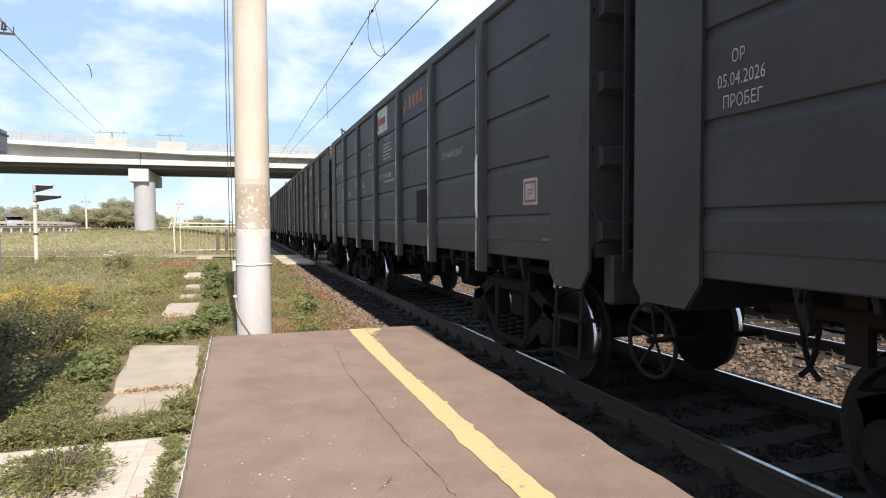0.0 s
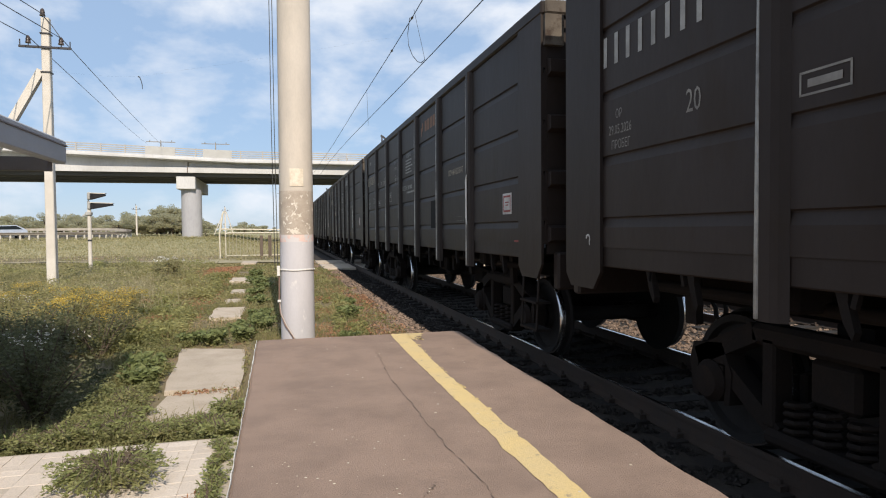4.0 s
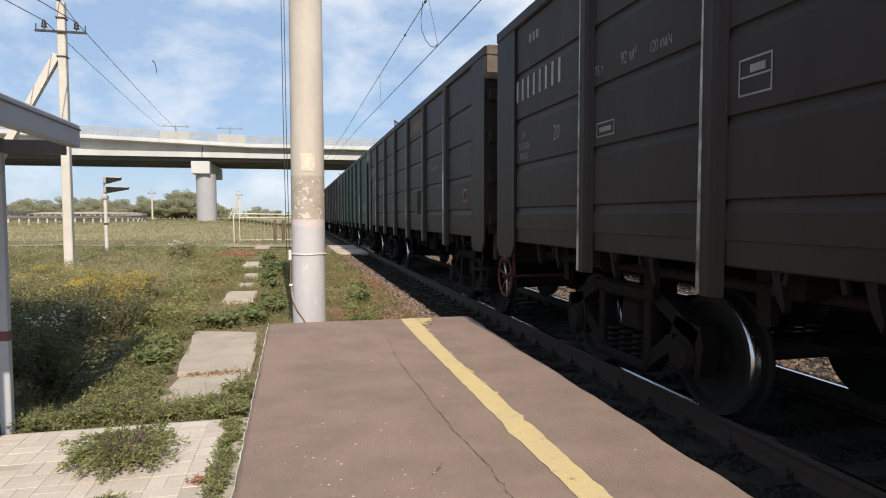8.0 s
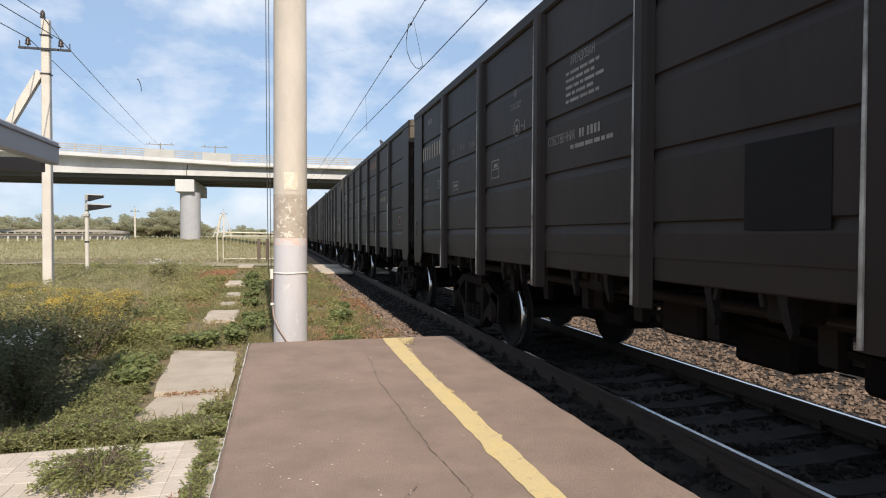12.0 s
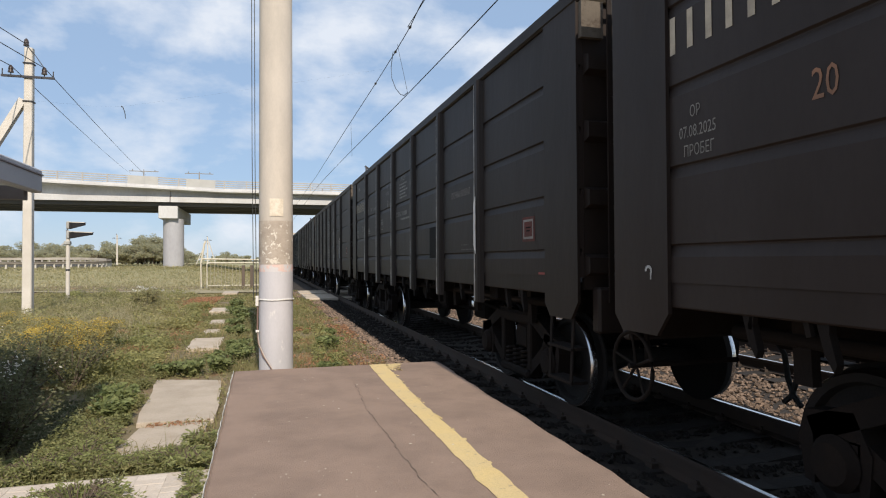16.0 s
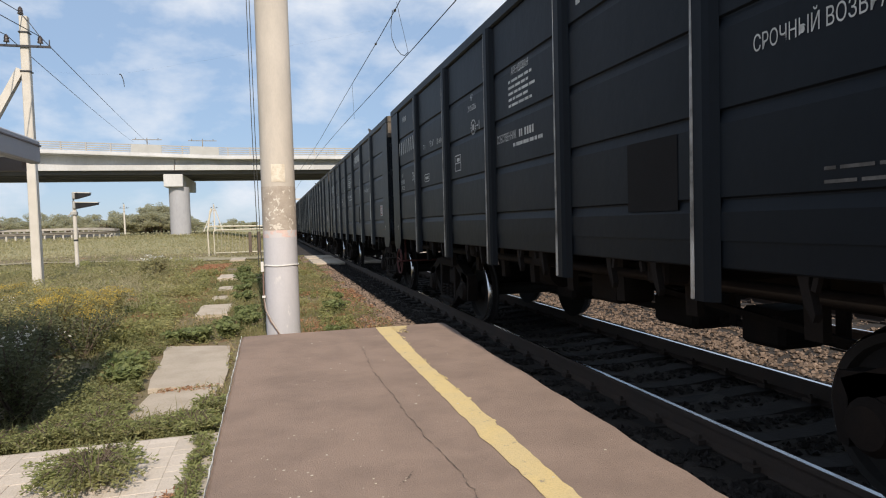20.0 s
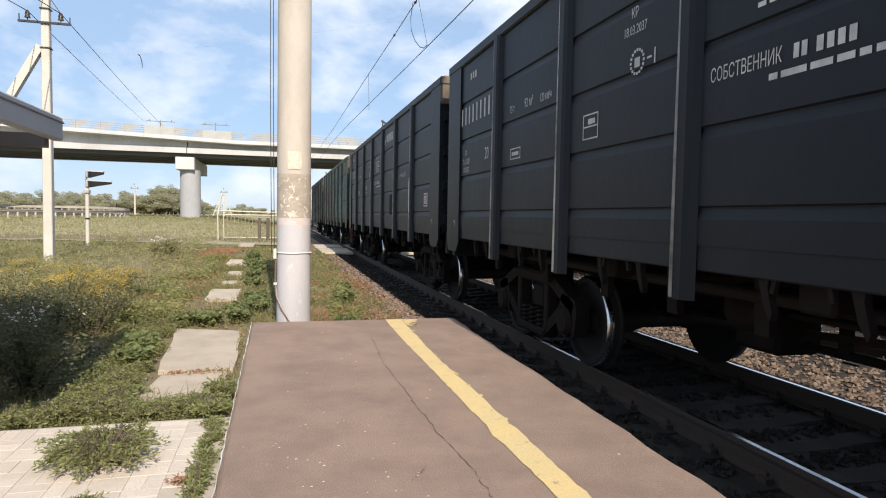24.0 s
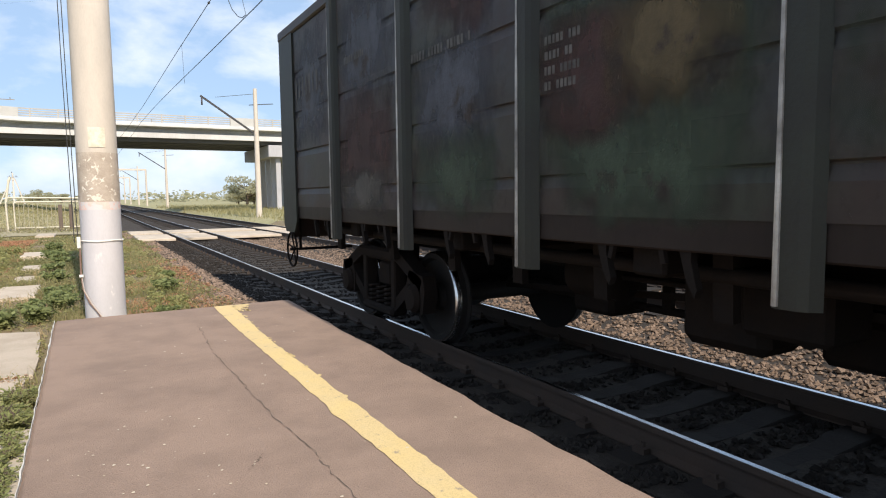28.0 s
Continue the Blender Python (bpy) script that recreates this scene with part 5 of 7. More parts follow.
carpet("dust_mat", "leaf_pale", 4500, -9.7, -6.2, 21.6, 29.6, 0.035, 0.012, "thin bleached stubble on the stony ground before the barrier", 141)
edge = spots_in(70, -5.95, -5.3, -3.3, 1.2, 21, (0.5, 1.1), lambda x, y: weedy(x, y))
weeds("edge_weeds", "leaf_green", edge, 0.17, 0.15, 300, 0.015, "leafy green weeds along the path slabs", 22)
band = [(x, y, s) for x, y, s in spots_in(120, -6.6, -4.42, -3.5, -2.72, 23, (0.45, 1.0)) if y < -2.78 + 0.3 * (x + 5) or x < -5.2 or (x > -4.75 and y > -3.2)]
weeds("weed_band", "leaf_green", band[::2], 0.08, 0.15, 260, 0.012, "mat of low green weeds creeping over the paving", 24)
fringe = [(-4.40 + 0.04 * math.sin(k * 3.1), -5.6 + 0.065 * k, 0.5 + 0.3 * math.sin(k * 1.7) ** 2) for k in range(38)]
weeds("rim_weeds", "leaf_sprawl", fringe, 0.09, 0.055, 100, 0.012, "fringe of weeds along the platform rim", 36, 0.9)
weeds("meadow_weeds", "leaf_olive", spots_in(120, -18, -6.8, 6, 19, 33, (0.5, 1.2), lambda x, y: x < -7.0), 0.42, 0.4, 150, 0.03, "tall olive-green herbs in the meadow", 34)


herbs = spots_in(105, -6.9, -5.6, 0.6, 14, 37, (0.5, 1.15), lambda x, y: patch(x, y, 21, 0.8, -0.12) and not red_zone(x, y))
weeds("path_herbs", "leaf_herb", herbs, 0.30, 0.22, 210, 0.026, "soft green herbs along the footpath", 38)
herbs = spots_in(60, -3.5, -2.3, 0.8, 16, 39, (0.4, 0.9), lambda x, y: patch(x, y, 23, 0.8, 0.0))
weeds("verge_herbs", "leaf_herb", herbs, 0.24, 0.18, 170, 0.022, "soft green herbs between the pole and the ballast", 40)
herbs = spots_in(240, -22, -6.9, 5.5, 24, 47, (0.5, 1.2), lambda x, y: patch(x, y, 25, 0.35, -0.1))
weeds("meadow_herbs", "leaf_herb", herbs, 0.42, 0.42, 170, 0.034, "soft yellow-green herbs in the meadow", 48)


# the clump on the paving and the tall shrubs behind the shelter are things of their own
def shrub(name, x, y, h, rad, n, size, mat, label, seed, category="shrub", group="", top=None, stems=9):
    r = np.random.RandomState(seed)
    z = ground_z(x, y)
    if y < -3.3:
        z = 0.0
    t = thing(name, label, category, group, pose(x, y, z))
    q, bm = [], B()
    for k in range(stems):
        a, d = r.uniform(0, 6.28), r.uniform(0.15, 1.0) * rad
        hh = h * r.uniform(0.65, 1.0)
        tube(bm, [(0, 0, -0.05), (math.cos(a) * d * 0.5, math.sin(a) * d * 0.5, hh * 0.55), (math.cos(a) * d, math.sin(a) * d, hh)], [0.012, 0.008, 0.003], 4, False)
        m = n // stems
        for f in (0.3, 0.55, 0.78, 0.95):
            q.append(foliage(math.cos(a) * d * f, math.sin(a) * d * f, hh * f, rad * 0.32, h * 0.16, m // 4, size, r))
    tagged(part("stalk", bm, M["bark"], t), kind="stuff")
    part("leaves", leaf_mesh("leaves", q, mat), None, t)
    if top:
        q = []
        for k in range(stems * 2):
            a, d = r.uniform(0, 6.28), r.uniform(0.1, 1.0) * rad
            q.append(foliage(math.cos(a) * d, math.sin(a) * d, h * r.uniform(0.8, 1.02), 0.09, 0.05, 26 if top == "flower_yellow" else 12 if name == "flowering_shrub" else 3, 0.014 if top == "flower_yellow" else 0.03 if name == "flowering_shrub" else 0.016, r))
        part("blossoms", leaf_mesh("blossoms", q, top), None, t, "yellow blossoms" if top == "flower_yellow" else "white blossoms")
    return t


def sprawling_weed(x, y, rx, ry, stems, leaves, h, label, seed, mat="leaf_sprawl", name="sprawling_weed", ground=0.0):
    """A low weed: stems that creep out from one root, set with narrow pointed leaves."""
    r = np.random.RandomState(seed)
    t = thing(name, label, "weed", "sprawling weeds", pose(x, y, ground))
    bm, q = B(), []
    for k in range(stems):
        a = k * 2 * math.pi / stems + r.uniform(-0.25, 0.25)
        f = r.uniform(0.45, 1.05)
        ex, ey, ez = rx * f * math.cos(a), ry * f * math.sin(a), h * r.uniform(0.15, 0.9)
        mid = (ex * 0.5 + r.uniform(-0.03, 0.03), ey * 0.5 + r.uniform(-0.03, 0.03), h * r.uniform(0.7, 1.2))
        tube(bm, [(0, 0, 0), mid, (ex, ey, ez)], [0.004, 0.003, 0.0015], 3, False)
        u = r.uniform(0.08, 1.0, leaves)[:, None]
        p = 2 * u * (1 - u) * np.array(mid) + u * u * np.array((ex, ey, ez)) + r.normal(0, 0.012, (leaves, 3))
        p[:, 2] = p[:, 2].clip(0.004)
        out = np.array((math.cos(a), math.sin(a), 0.0))
        d = out + r.normal(0, 0.75, (leaves, 3)) * (1, 1, 0.55) + (0, 0, 0.25)
        d /= np.linalg.norm(d, axis=1)[:, None]
        w = np.cross(d, r.normal(0, 1, (leaves, 3)))
        w /= np.linalg.norm(w, axis=1)[:, None]
        n = (r.uniform(0.018, 0.042, leaves))[:, None]
        q.append(np.stack([p, p + d * n * 0.5 + w * n * 0.17, p + d * n, p + d * n * 0.5 - w * n * 0.17], 1))
    tagged(part("stalk", bm, M["bark"], t), kind="stuff")
    part("leaves", leaf_mesh("leaves", q, mat), None, t)
    return t


sprawling_weed(-5.07, -4.25, 0.37, 0.39, 84, 110, 0.15, "spreading green weed growing out of the paving joints", 41, name="paving_weed")
sprawling_weed(-5.00, -4.98, 0.13, 0.12, 14, 40, 0.07, "small green weed growing out of the paving joints", 43, name="paving_weed")
rr = random.Random(71)
for q, (x, y, rd) in enumerate(((-6.25, -3.30, 0.22), (-6.02, -3.26, 0.24), (-5.80, -3.30, 0.24), (-5.62, -3.22, 0.24), (-5.45, -3.16, 0.25), (-5.34, -2.96, 0.24), (-5.30, -2.70, 0.22), (-5.20, -3.18, 0.2), (-5.0, -3.26, 0.20), (-4.86, -3.20, 0.20), (-4.70, -3.10, 0.22),
                               (-4.60, -3.22, 0.24), (-4.50, -2.85, 0.14), (-4.50, -3.45, 0.15), (-5.42, -2.35, 0.24), (-5.52, -1.95, 0.24), (-5.5, -2.65, 0.24))):
    sprawling_weed(x, y, rd * 1.15, rd, 26, 60, rr.uniform(0.07, 0.12), "low green weed creeping over the edge of the paving", 400 + q, ground=0.0 if y < -3.5 or x > -4.6 else -0.03)
for q in range(15):
    sprawling_weed(-4.43 - rr.uniform(0.0, 0.07), -3.66 - 0.095 * q + rr.uniform(-0.04, 0.04), rr.uniform(0.035, 0.08), rr.uniform(0.04, 0.10), 9, 22, rr.uniform(0.03, 0.08), "small green weed in the joint below the platform rim", 500 + q)
sprawling_weed(-4.55, -4.70, 0.08, 0.07, 10, 16, 0.025, "small russet withered weed on the paving", 440, "leaf_red")
# dark-leaved plants that crowd the slabs
for q, (x, y, hh, rd) in enumerate(((-5.22, 0.92, 0.20, 0.24), (-4.93, 0.86, 0.24, 0.26), (-4.62, 1.0, 0.24, 0.25), (-4.40, 1.9, 0.26, 0.26), (-4.42, 2.75, 0.26, 0.28), (-4.75, 2.2, 0.16, 0.22), (-5.52, -1.0, 0.26, 0.24), (-5.44, -1.45, 0.22, 0.20), (-4.42, 3.7, 0.18, 0.2), (-4.5, 9.0, 0.2, 0.24),
                                   (-5.62, -0.5, 0.20, 0.22), (-4.55, 5.6, 0.22, 0.25), (-4.62, 7.6, 0.22, 0.28), (-4.7, 10.6, 0.28, 0.34), (-4.8, 11.8, 0.24, 0.3), (-4.85, 14.2, 0.26, 0.34), (-2.85, 2.9, 0.26, 0.24), (-2.6, 5.4, 0.22, 0.26), (-3.1, 0.55, 0.14, 0.2))):
    shrub("broadleaf_weed", x, y, hh, rd, 700, 0.036 + 0.0012 * max(y, 0), "leaf_broad", "dark green broad-leaved weed crowding the footpath slabs", 130 + q, "weed", "broad-leaved weeds", stems=12)
rr = random.Random(51)
k = 0
while k < 74:
    x, y = (rr.uniform(-10.5, -6.0), rr.uniform(-2.6, 1.4)) if k < 50 else (rr.uniform(-9.5, -6.0), rr.uniform(1.0, 4.6))
    if x > -5.98 - 0.09 * (y + 2.4):
        continue
    k += 1
    hh = rr.uniform(0.52, 0.78) if k <= 46 else rr.uniform(0.38, 0.58)
    flowers = y > 1.2 and rr.random() < (0.95 if x > -7.7 else 0.1)
    # Shrubs nearest the shelter take leaves with its shade in their colour.
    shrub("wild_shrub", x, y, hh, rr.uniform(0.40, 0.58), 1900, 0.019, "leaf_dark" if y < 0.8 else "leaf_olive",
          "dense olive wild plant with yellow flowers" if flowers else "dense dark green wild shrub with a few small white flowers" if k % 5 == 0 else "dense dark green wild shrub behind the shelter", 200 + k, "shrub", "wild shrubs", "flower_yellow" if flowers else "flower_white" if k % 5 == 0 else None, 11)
shrub("flowering_shrub", -7.7, 14.0, 0.78, 0.55, 1300, 0.04, "leaf_grey", "green shrub with small white blossoms in the meadow", 44, top="flower_white")
for q, (x, y) in enumerate(((-12.6, 6.4), (-10.8, 7.2), (-9.4, 5.8), (-8.4, 6.6), (-9.9, 8.2), (-7.6, 5.4))):
    shrub("goldenrod", x, y, 0.42, 0.55, 700, 0.03, "leaf_olive", "yellow-flowering wild plant in the meadow", 60 + q, "plant", "yellow flowering plants", "flower_yellow", 12)
shrub("dry_bush", -24.2, 41.0, 1.1, 0.5, 300, 0.06, "leaf_red", "small reddish dry bush in the meadow", 45)


# ---- trees in the distance ----
def tree(name, seed, h, rad, label, mat="tree_leaf"):
    r = np.random.RandomState(seed)
    t = thing(name, label, "tree", "trees on the skyline")
    bm = B()
    tube(bm, [(0, 0, -0.3), (0.1, 0, h * 0.3), (0.05, 0.1, h * 0.75)], [0.16, 0.12, 0.04], 8)
    q = []
    for k in range(13):
        a, zf = r.uniform(0, 6.28), r.uniform(0.25, 0.95)
        d = rad * (1.1 - abs(zf - 0.5)) * r.uniform(0.35, 0.95)
        e = (math.cos(a) * d, math.sin(a) * d, h * zf)
        tube(bm, [(0.05, 0, h * zf * 0.6), (e[0] * 0.6, e[1] * 0.6, h * zf * 0.85), e], [0.06, 0.04, 0.015], 5, False)
        q.append(foliage(*e, rad * r.uniform(0.25, 0.45), h * r.uniform(0.1, 0.17), 190, 0.125, r))
    part("trunk", bm, M["bark"], t)
    part("crown", leaf_mesh("crown", q, mat), None, t)
    return t


kinds = [tree("far_tree", 70, 5.2, 2.2, "leafy olive-green tree on the far skyline"), tree("far_tree", 71, 4.2, 2.6, "leafy olive-green tree on the far skyline"),
         tree("far_bush", 72, 3.0, 2.6, "low olive-green bush on the far skyline"), tree("far_bush", 73, 2.3, 2.4, "low olive-green bush on the far skyline")]
rr = random.Random(77)
homes = []
for k in range(150):
    u = rr.random()
    if k >= 96:
        x, y, j = rr.uniform(-75, -18), rr.uniform(112, 126), rr.choice((2, 3))
    elif k < 34:
        x, y, j = rr.uniform(-50, -19), rr.uniform(118, 140), rr.choice((1, 1, 2, 2, 3))
    elif k < 46:
        x, y, j = rr.uniform(-28, -22), rr.uniform(116, 124), rr.choice((0, 0, 1))
    elif k < 66:
        x, y, j = rr.uniform(-120, -48), rr.uniform(125, 170), rr.choice((2, 3, 3, 1))
    elif k < 84:
        x, y, j = rr.uniform(-20, 5), rr.uniform(190, 280), rr.choice((2, 3, 1))
        if abs(x - 2) < 9:
            continue
    else:
        x, y, j = rr.uniform(24, 75), rr.uniform(110, 190), rr.choice((1, 2, 2, 3))
    homes.append((x, y, j, rr.uniform(0.8, 1.25), rr.uniform(0, 360)))
first = set()
for x, y, j, s, a in homes:
    m = pose(x, y, ground_z(x, y), 0, 0, a)
    if j in first:
        o = copy_thing(kinds[j], m)
    else:
        o = kinds[j]
        o.matrix_basis = m
        first.add(j)
    o.scale = (s, s, s)
for x, y, s in ((23.6, 118, 1.7), (25.5, 120, 1.5), (22.6, 121, 1.2), (29, 124, 1.3), (33, 128, 1.2)):
    o = copy_thing(kinds[2], pose(x, y, 0, 0, 0, x * 30))
    o.scale = (s, s, s * 1.05)
# a continuous far wood along the horizon
r = np.random.RandomState(90)
q = []
for k in range(420):
    x = r.uniform(-420, 420)
    if abs(x) < 14:
        continue
    q.append(foliage(x, r.uniform(300, 340), r.uniform(1.0, 3.5), 7.0, r.uniform(1.5, 3.2), 26, 1.1, r))
tagged(new("far_wood", leaf_mesh("far_wood", q, "tree_leaf")), "hazy belt of far woodland on the horizon", "woodland", kind="stuff")

# ---- road loop with its barrier ----
def arc(t, off=0.0):
    """The road's outer edge: from the left foreground round the hairpin and back behind it."""
    p = [(-64, 52.0), (-42, 54.5), (-31.5, 57.3), (-25.0, 61.3), (-21.0, 66.0), (-21.2, 71.5), (-26.0, 76.0), (-35.0, 78.6), (-48.0, 80.5), (-66.0, 82.0)]
    k = min(int(t), len(p) - 2)
    g = lambda i: Vector(p[min(max(i, 0), len(p) - 1)])
    u = t - k
    a, b, c, d = g(k - 1), g(k), g(k + 1), g(k + 2)
    v = 0.5 * (2 * b + (c - a) * u + (2 * a - 5 * b + 4 * c - d) * u * u + (3 * b - a - 3 * c + d) * u ** 3)
    w = 0.5 * ((c - a) + 2 * (2 * a - 5 * b + 4 * c - d) * u + 3 * (3 * b - a - 3 * c + d) * u * u)
    nrm = Vector((-w.y, w.x)).normalized()
    return v + nrm * off


def edge_z(t):
    """The road climbs from the near leg of the hairpin to the far one."""
    return 0.64 + 0.50 * step(3.6, 6.2, t)


bm = B()
pr = None
for k in range(91):
    t = k / 10
    a, b = arc(t, 0.4), arc(t, 6.6)
    z = edge_z(t) + 0.20
    cur = [bm.verts.new((a.x, a.y, z - 0.6)), bm.verts.new((a.x, a.y, z)), bm.verts.new((b.x, b.y, z)), bm.verts.new((b.x, b.y, z - 0.6))]
    if pr:
        for i in range(3):
            bm.faces.new((pr[i], pr[i + 1], cur[i + 1], cur[i]))
    pr = cur
solid("far_road", bm, M["road"], "grey asphalt road in a hairpin beside the bridge", "road", kind="structure")
post = B()
box(post, (-0.075, -0.07, -0.3), (0.075, 0.07, 0.70), 0.01)
post_me = finish(post, "barrier_post", M["barrier_post"])
gr = thing("crash_barrier", "weathered steel crash barrier on close-set pale posts round the road's hairpin", "crash barrier")
d, last = 0.0, None
# One beam in two tones; the far leg is coloured pale as sunlit.
for lo, hi, mat in ((0, 204, "barrier"), (204, 360, "barrier_sunlit")):
    bm = B()
    pr = None
    for k in range(lo, hi + 1):
        c, n = arc(k / 40), arc(k / 40, 1.0)
        n = (n - c).normalized()
        z = edge_z(k / 40)
        cur = [bm.verts.new((c.x + n.x * f, c.y + n.y * f, z + h)) for f, h in ((-0.03, 0.66), (-0.12, 0.72), (-0.06, 0.80), (-0.12, 0.88), (-0.04, 0.95), (0.12, 0.95), (0.12, 0.66))]
        if pr:
            for i in range(7):
                bm.faces.new((pr[i], pr[(i + 1) % 7], cur[(i + 1) % 7], cur[i]))
        if last is None or (c - last).length > 0.72:
            part("barrier_post", post_me, None, gr).location = (c.x, c.y, z)
            last = c
        pr = cur
    part("beam", bm, M[mat], gr, "weathered outer side of the beam in the darker tone" if mat == "barrier" else "far side of the beam, paled as sunlit")
bm = B()
pr = None
for k in range(61):
    x = -62 + k
    y, w = track_y(x), 0.45 + 0.35 * noise.noise((x * 0.5, 0, 0)) + 1.6 * step(-11.5, -8, x) + 0.5 * step(-11.5, -8, x) * noise.noise((x * 1.3, 3.0, 0))
    row = [bm.verts.new((x, y + w * f, ground_z(x, y + w * f) + 0.05)) for f in (-1, -0.5, 0, 0.5, 1)]
    if pr:
        for i in range(4):
            bm.faces.new((pr[i], pr[i + 1], row[i + 1], row[i]))
    pr = row
solid("dirt_track", bm, M["path"], "pale dusty dirt track crossing the meadow to the rails", "path", kind="structure")


# ---- car on the far road ----
def build_car():
    c = thing("car", "silver-blue estate car driving on the far road", "car")
    bm = B()
    prof = [(-2.0, 0.35), (-2.05, 0.75), (-1.9, 0.95), (-1.1, 1.02), (-0.55, 1.45), (0.95, 1.5), (1.75, 1.05), (1.9, 0.95), (1.95, 0.4)]
    extrude_poly(bm, prof, "y", -0.85, 0.85)
    bmesh.ops.bevel(bm, geom=bm.edges[:], offset=0.06, segments=2, affect="EDGES")
    body = part("body", bm, M["car_paint"], c)
    for s in (-1, 1):
        bm = B()
        extrude_poly(bm, [(-0.95, 1.04), (-0.52, 1.38), (0.9, 1.42), (1.5, 1.06)], "y", min(s * 0.845, s * 0.865), max(s * 0.845, s * 0.865))
        part("side_window", bm, M["glass_dark"], body)
    bm = B()
    beam(bm, (-1.12, 0, 1.06), (-0.60, 0, 1.43), 1.5, 0.04)
    part("windscreen", bm, M["glass_dark"], body)
    for s in (-0.62, 0.62):
        bm = B()
        box(bm, (-2.07, s - 0.18, 0.68), (-1.98, s + 0.18, 0.84), 0.02)
        part("headlight", bm, M["lamp_white"], body)
    for x in (-1.3, 1.3):
        for s in (-1, 1):
            bm = B()
            lathe_x(bm, [(-0.1, 0.2), (-0.1, 0.31), (0.1, 0.31), (0.1, 0.2)], 18)
            for v in bm.verts:
                v.co = Vector((v.co.y, v.co.x, v.co.z))
            w = part("wheel", bm, M["rubber"], c)
            w.location = (x, s * 0.78, 0.31)
    return c


CAR = build_car()

# ---- wagons ----
LEN, PITCH, TOP = 13.36, 13.92, 3.80
POSTS = (2.18, 3.98, 5.78, 7.58, 9.38, 11.18)
# some wagons have wider end panels
WIDE_ENDS = (2.43, 4.13, 5.83, 7.53, 9.23, 10.93)
TEXTS = {}


def text_mesh(body, size, mat, squeeze=0.72):
    """Flat lettering facing -x that reads towards -y, its lower left corner at the origin."""
    key = (body, size, mat, squeeze)
    if key not in TEXTS:
        cu = bpy.data.curves.new("lettering", "FONT")
        cu.body, cu.size, cu.resolution_u = body, size * 1.38, 2
        ob = new("lettering", cu)
        bpy.context.view_layer.update()
        me = bpy.data.meshes.new_from_object(ob.evaluated_get(bpy.context.evaluated_depsgraph_get()))
        bpy.data.objects.remove(ob)
        for v in me.vertices:
            v.co = Vector((0.0, -v.co.x * squeeze, v.co.y))
        me.materials.clear()
        me.materials.append(M[mat])
        me.name = "lettering"
        TEXTS[key] = me
    return TEXTS[key]


def bars_mesh(rows, mat):
    """Plain bars: rows of (u, z, width, height) on the side plane."""
    key = (tuple(rows), mat)
    if key not in TEXTS:
        bm = B()
        for u, z, w, h in rows:
            bm.faces.new([bm.verts.new((0.0, -a, b)) for a, b in ((u, z), (u + w, z), (u + w, z + h), (u, z + h))])
        TEXTS[key] = finish(bm, "marking", M[mat])
    return TEXTS[key]


def number_bars(u, z, h, w=0.075, gap=0.155, n=8):
    return tuple((u + k * gap, z, w, h) for k in range(n))


def text_lines(u, z, widths, h=0.05, gap=0.035):
    """Bars for lines of small illegible writing, broken into words."""
    rows = []
    for k, w in enumerate(widths):
        zz, uu, q = z - k * (h + gap), u, 0
        while uu < u + w - 0.02:
            ww = min(0.06 + 0.035 * ((q * 7 + k * 3) % 4), u + w - uu)
            rows.append((round(uu, 3), round(zz, 3), round(ww, 3), h))
            uu += ww + 0.022
            q += 1
    return tuple(rows)


def letters(widths, h=0.05, gap=0.035):
    """Strokes for lines of worn block lettering that cannot be read."""
    rows = []
    for k, w in enumerate(widths):
        uu, q = 0.0, 0
        while uu < w:
            ww = h * (0.5, 0.62, 0.42, 0.55)[(q * 3 + k) % 4]
            if (q + k) % 6 != 5:
                rows.append((round(uu, 3), round(-k * (h + gap), 3), round(ww, 3), h))
            uu += ww + h * 0.22
            q += 1
    return tuple(rows)


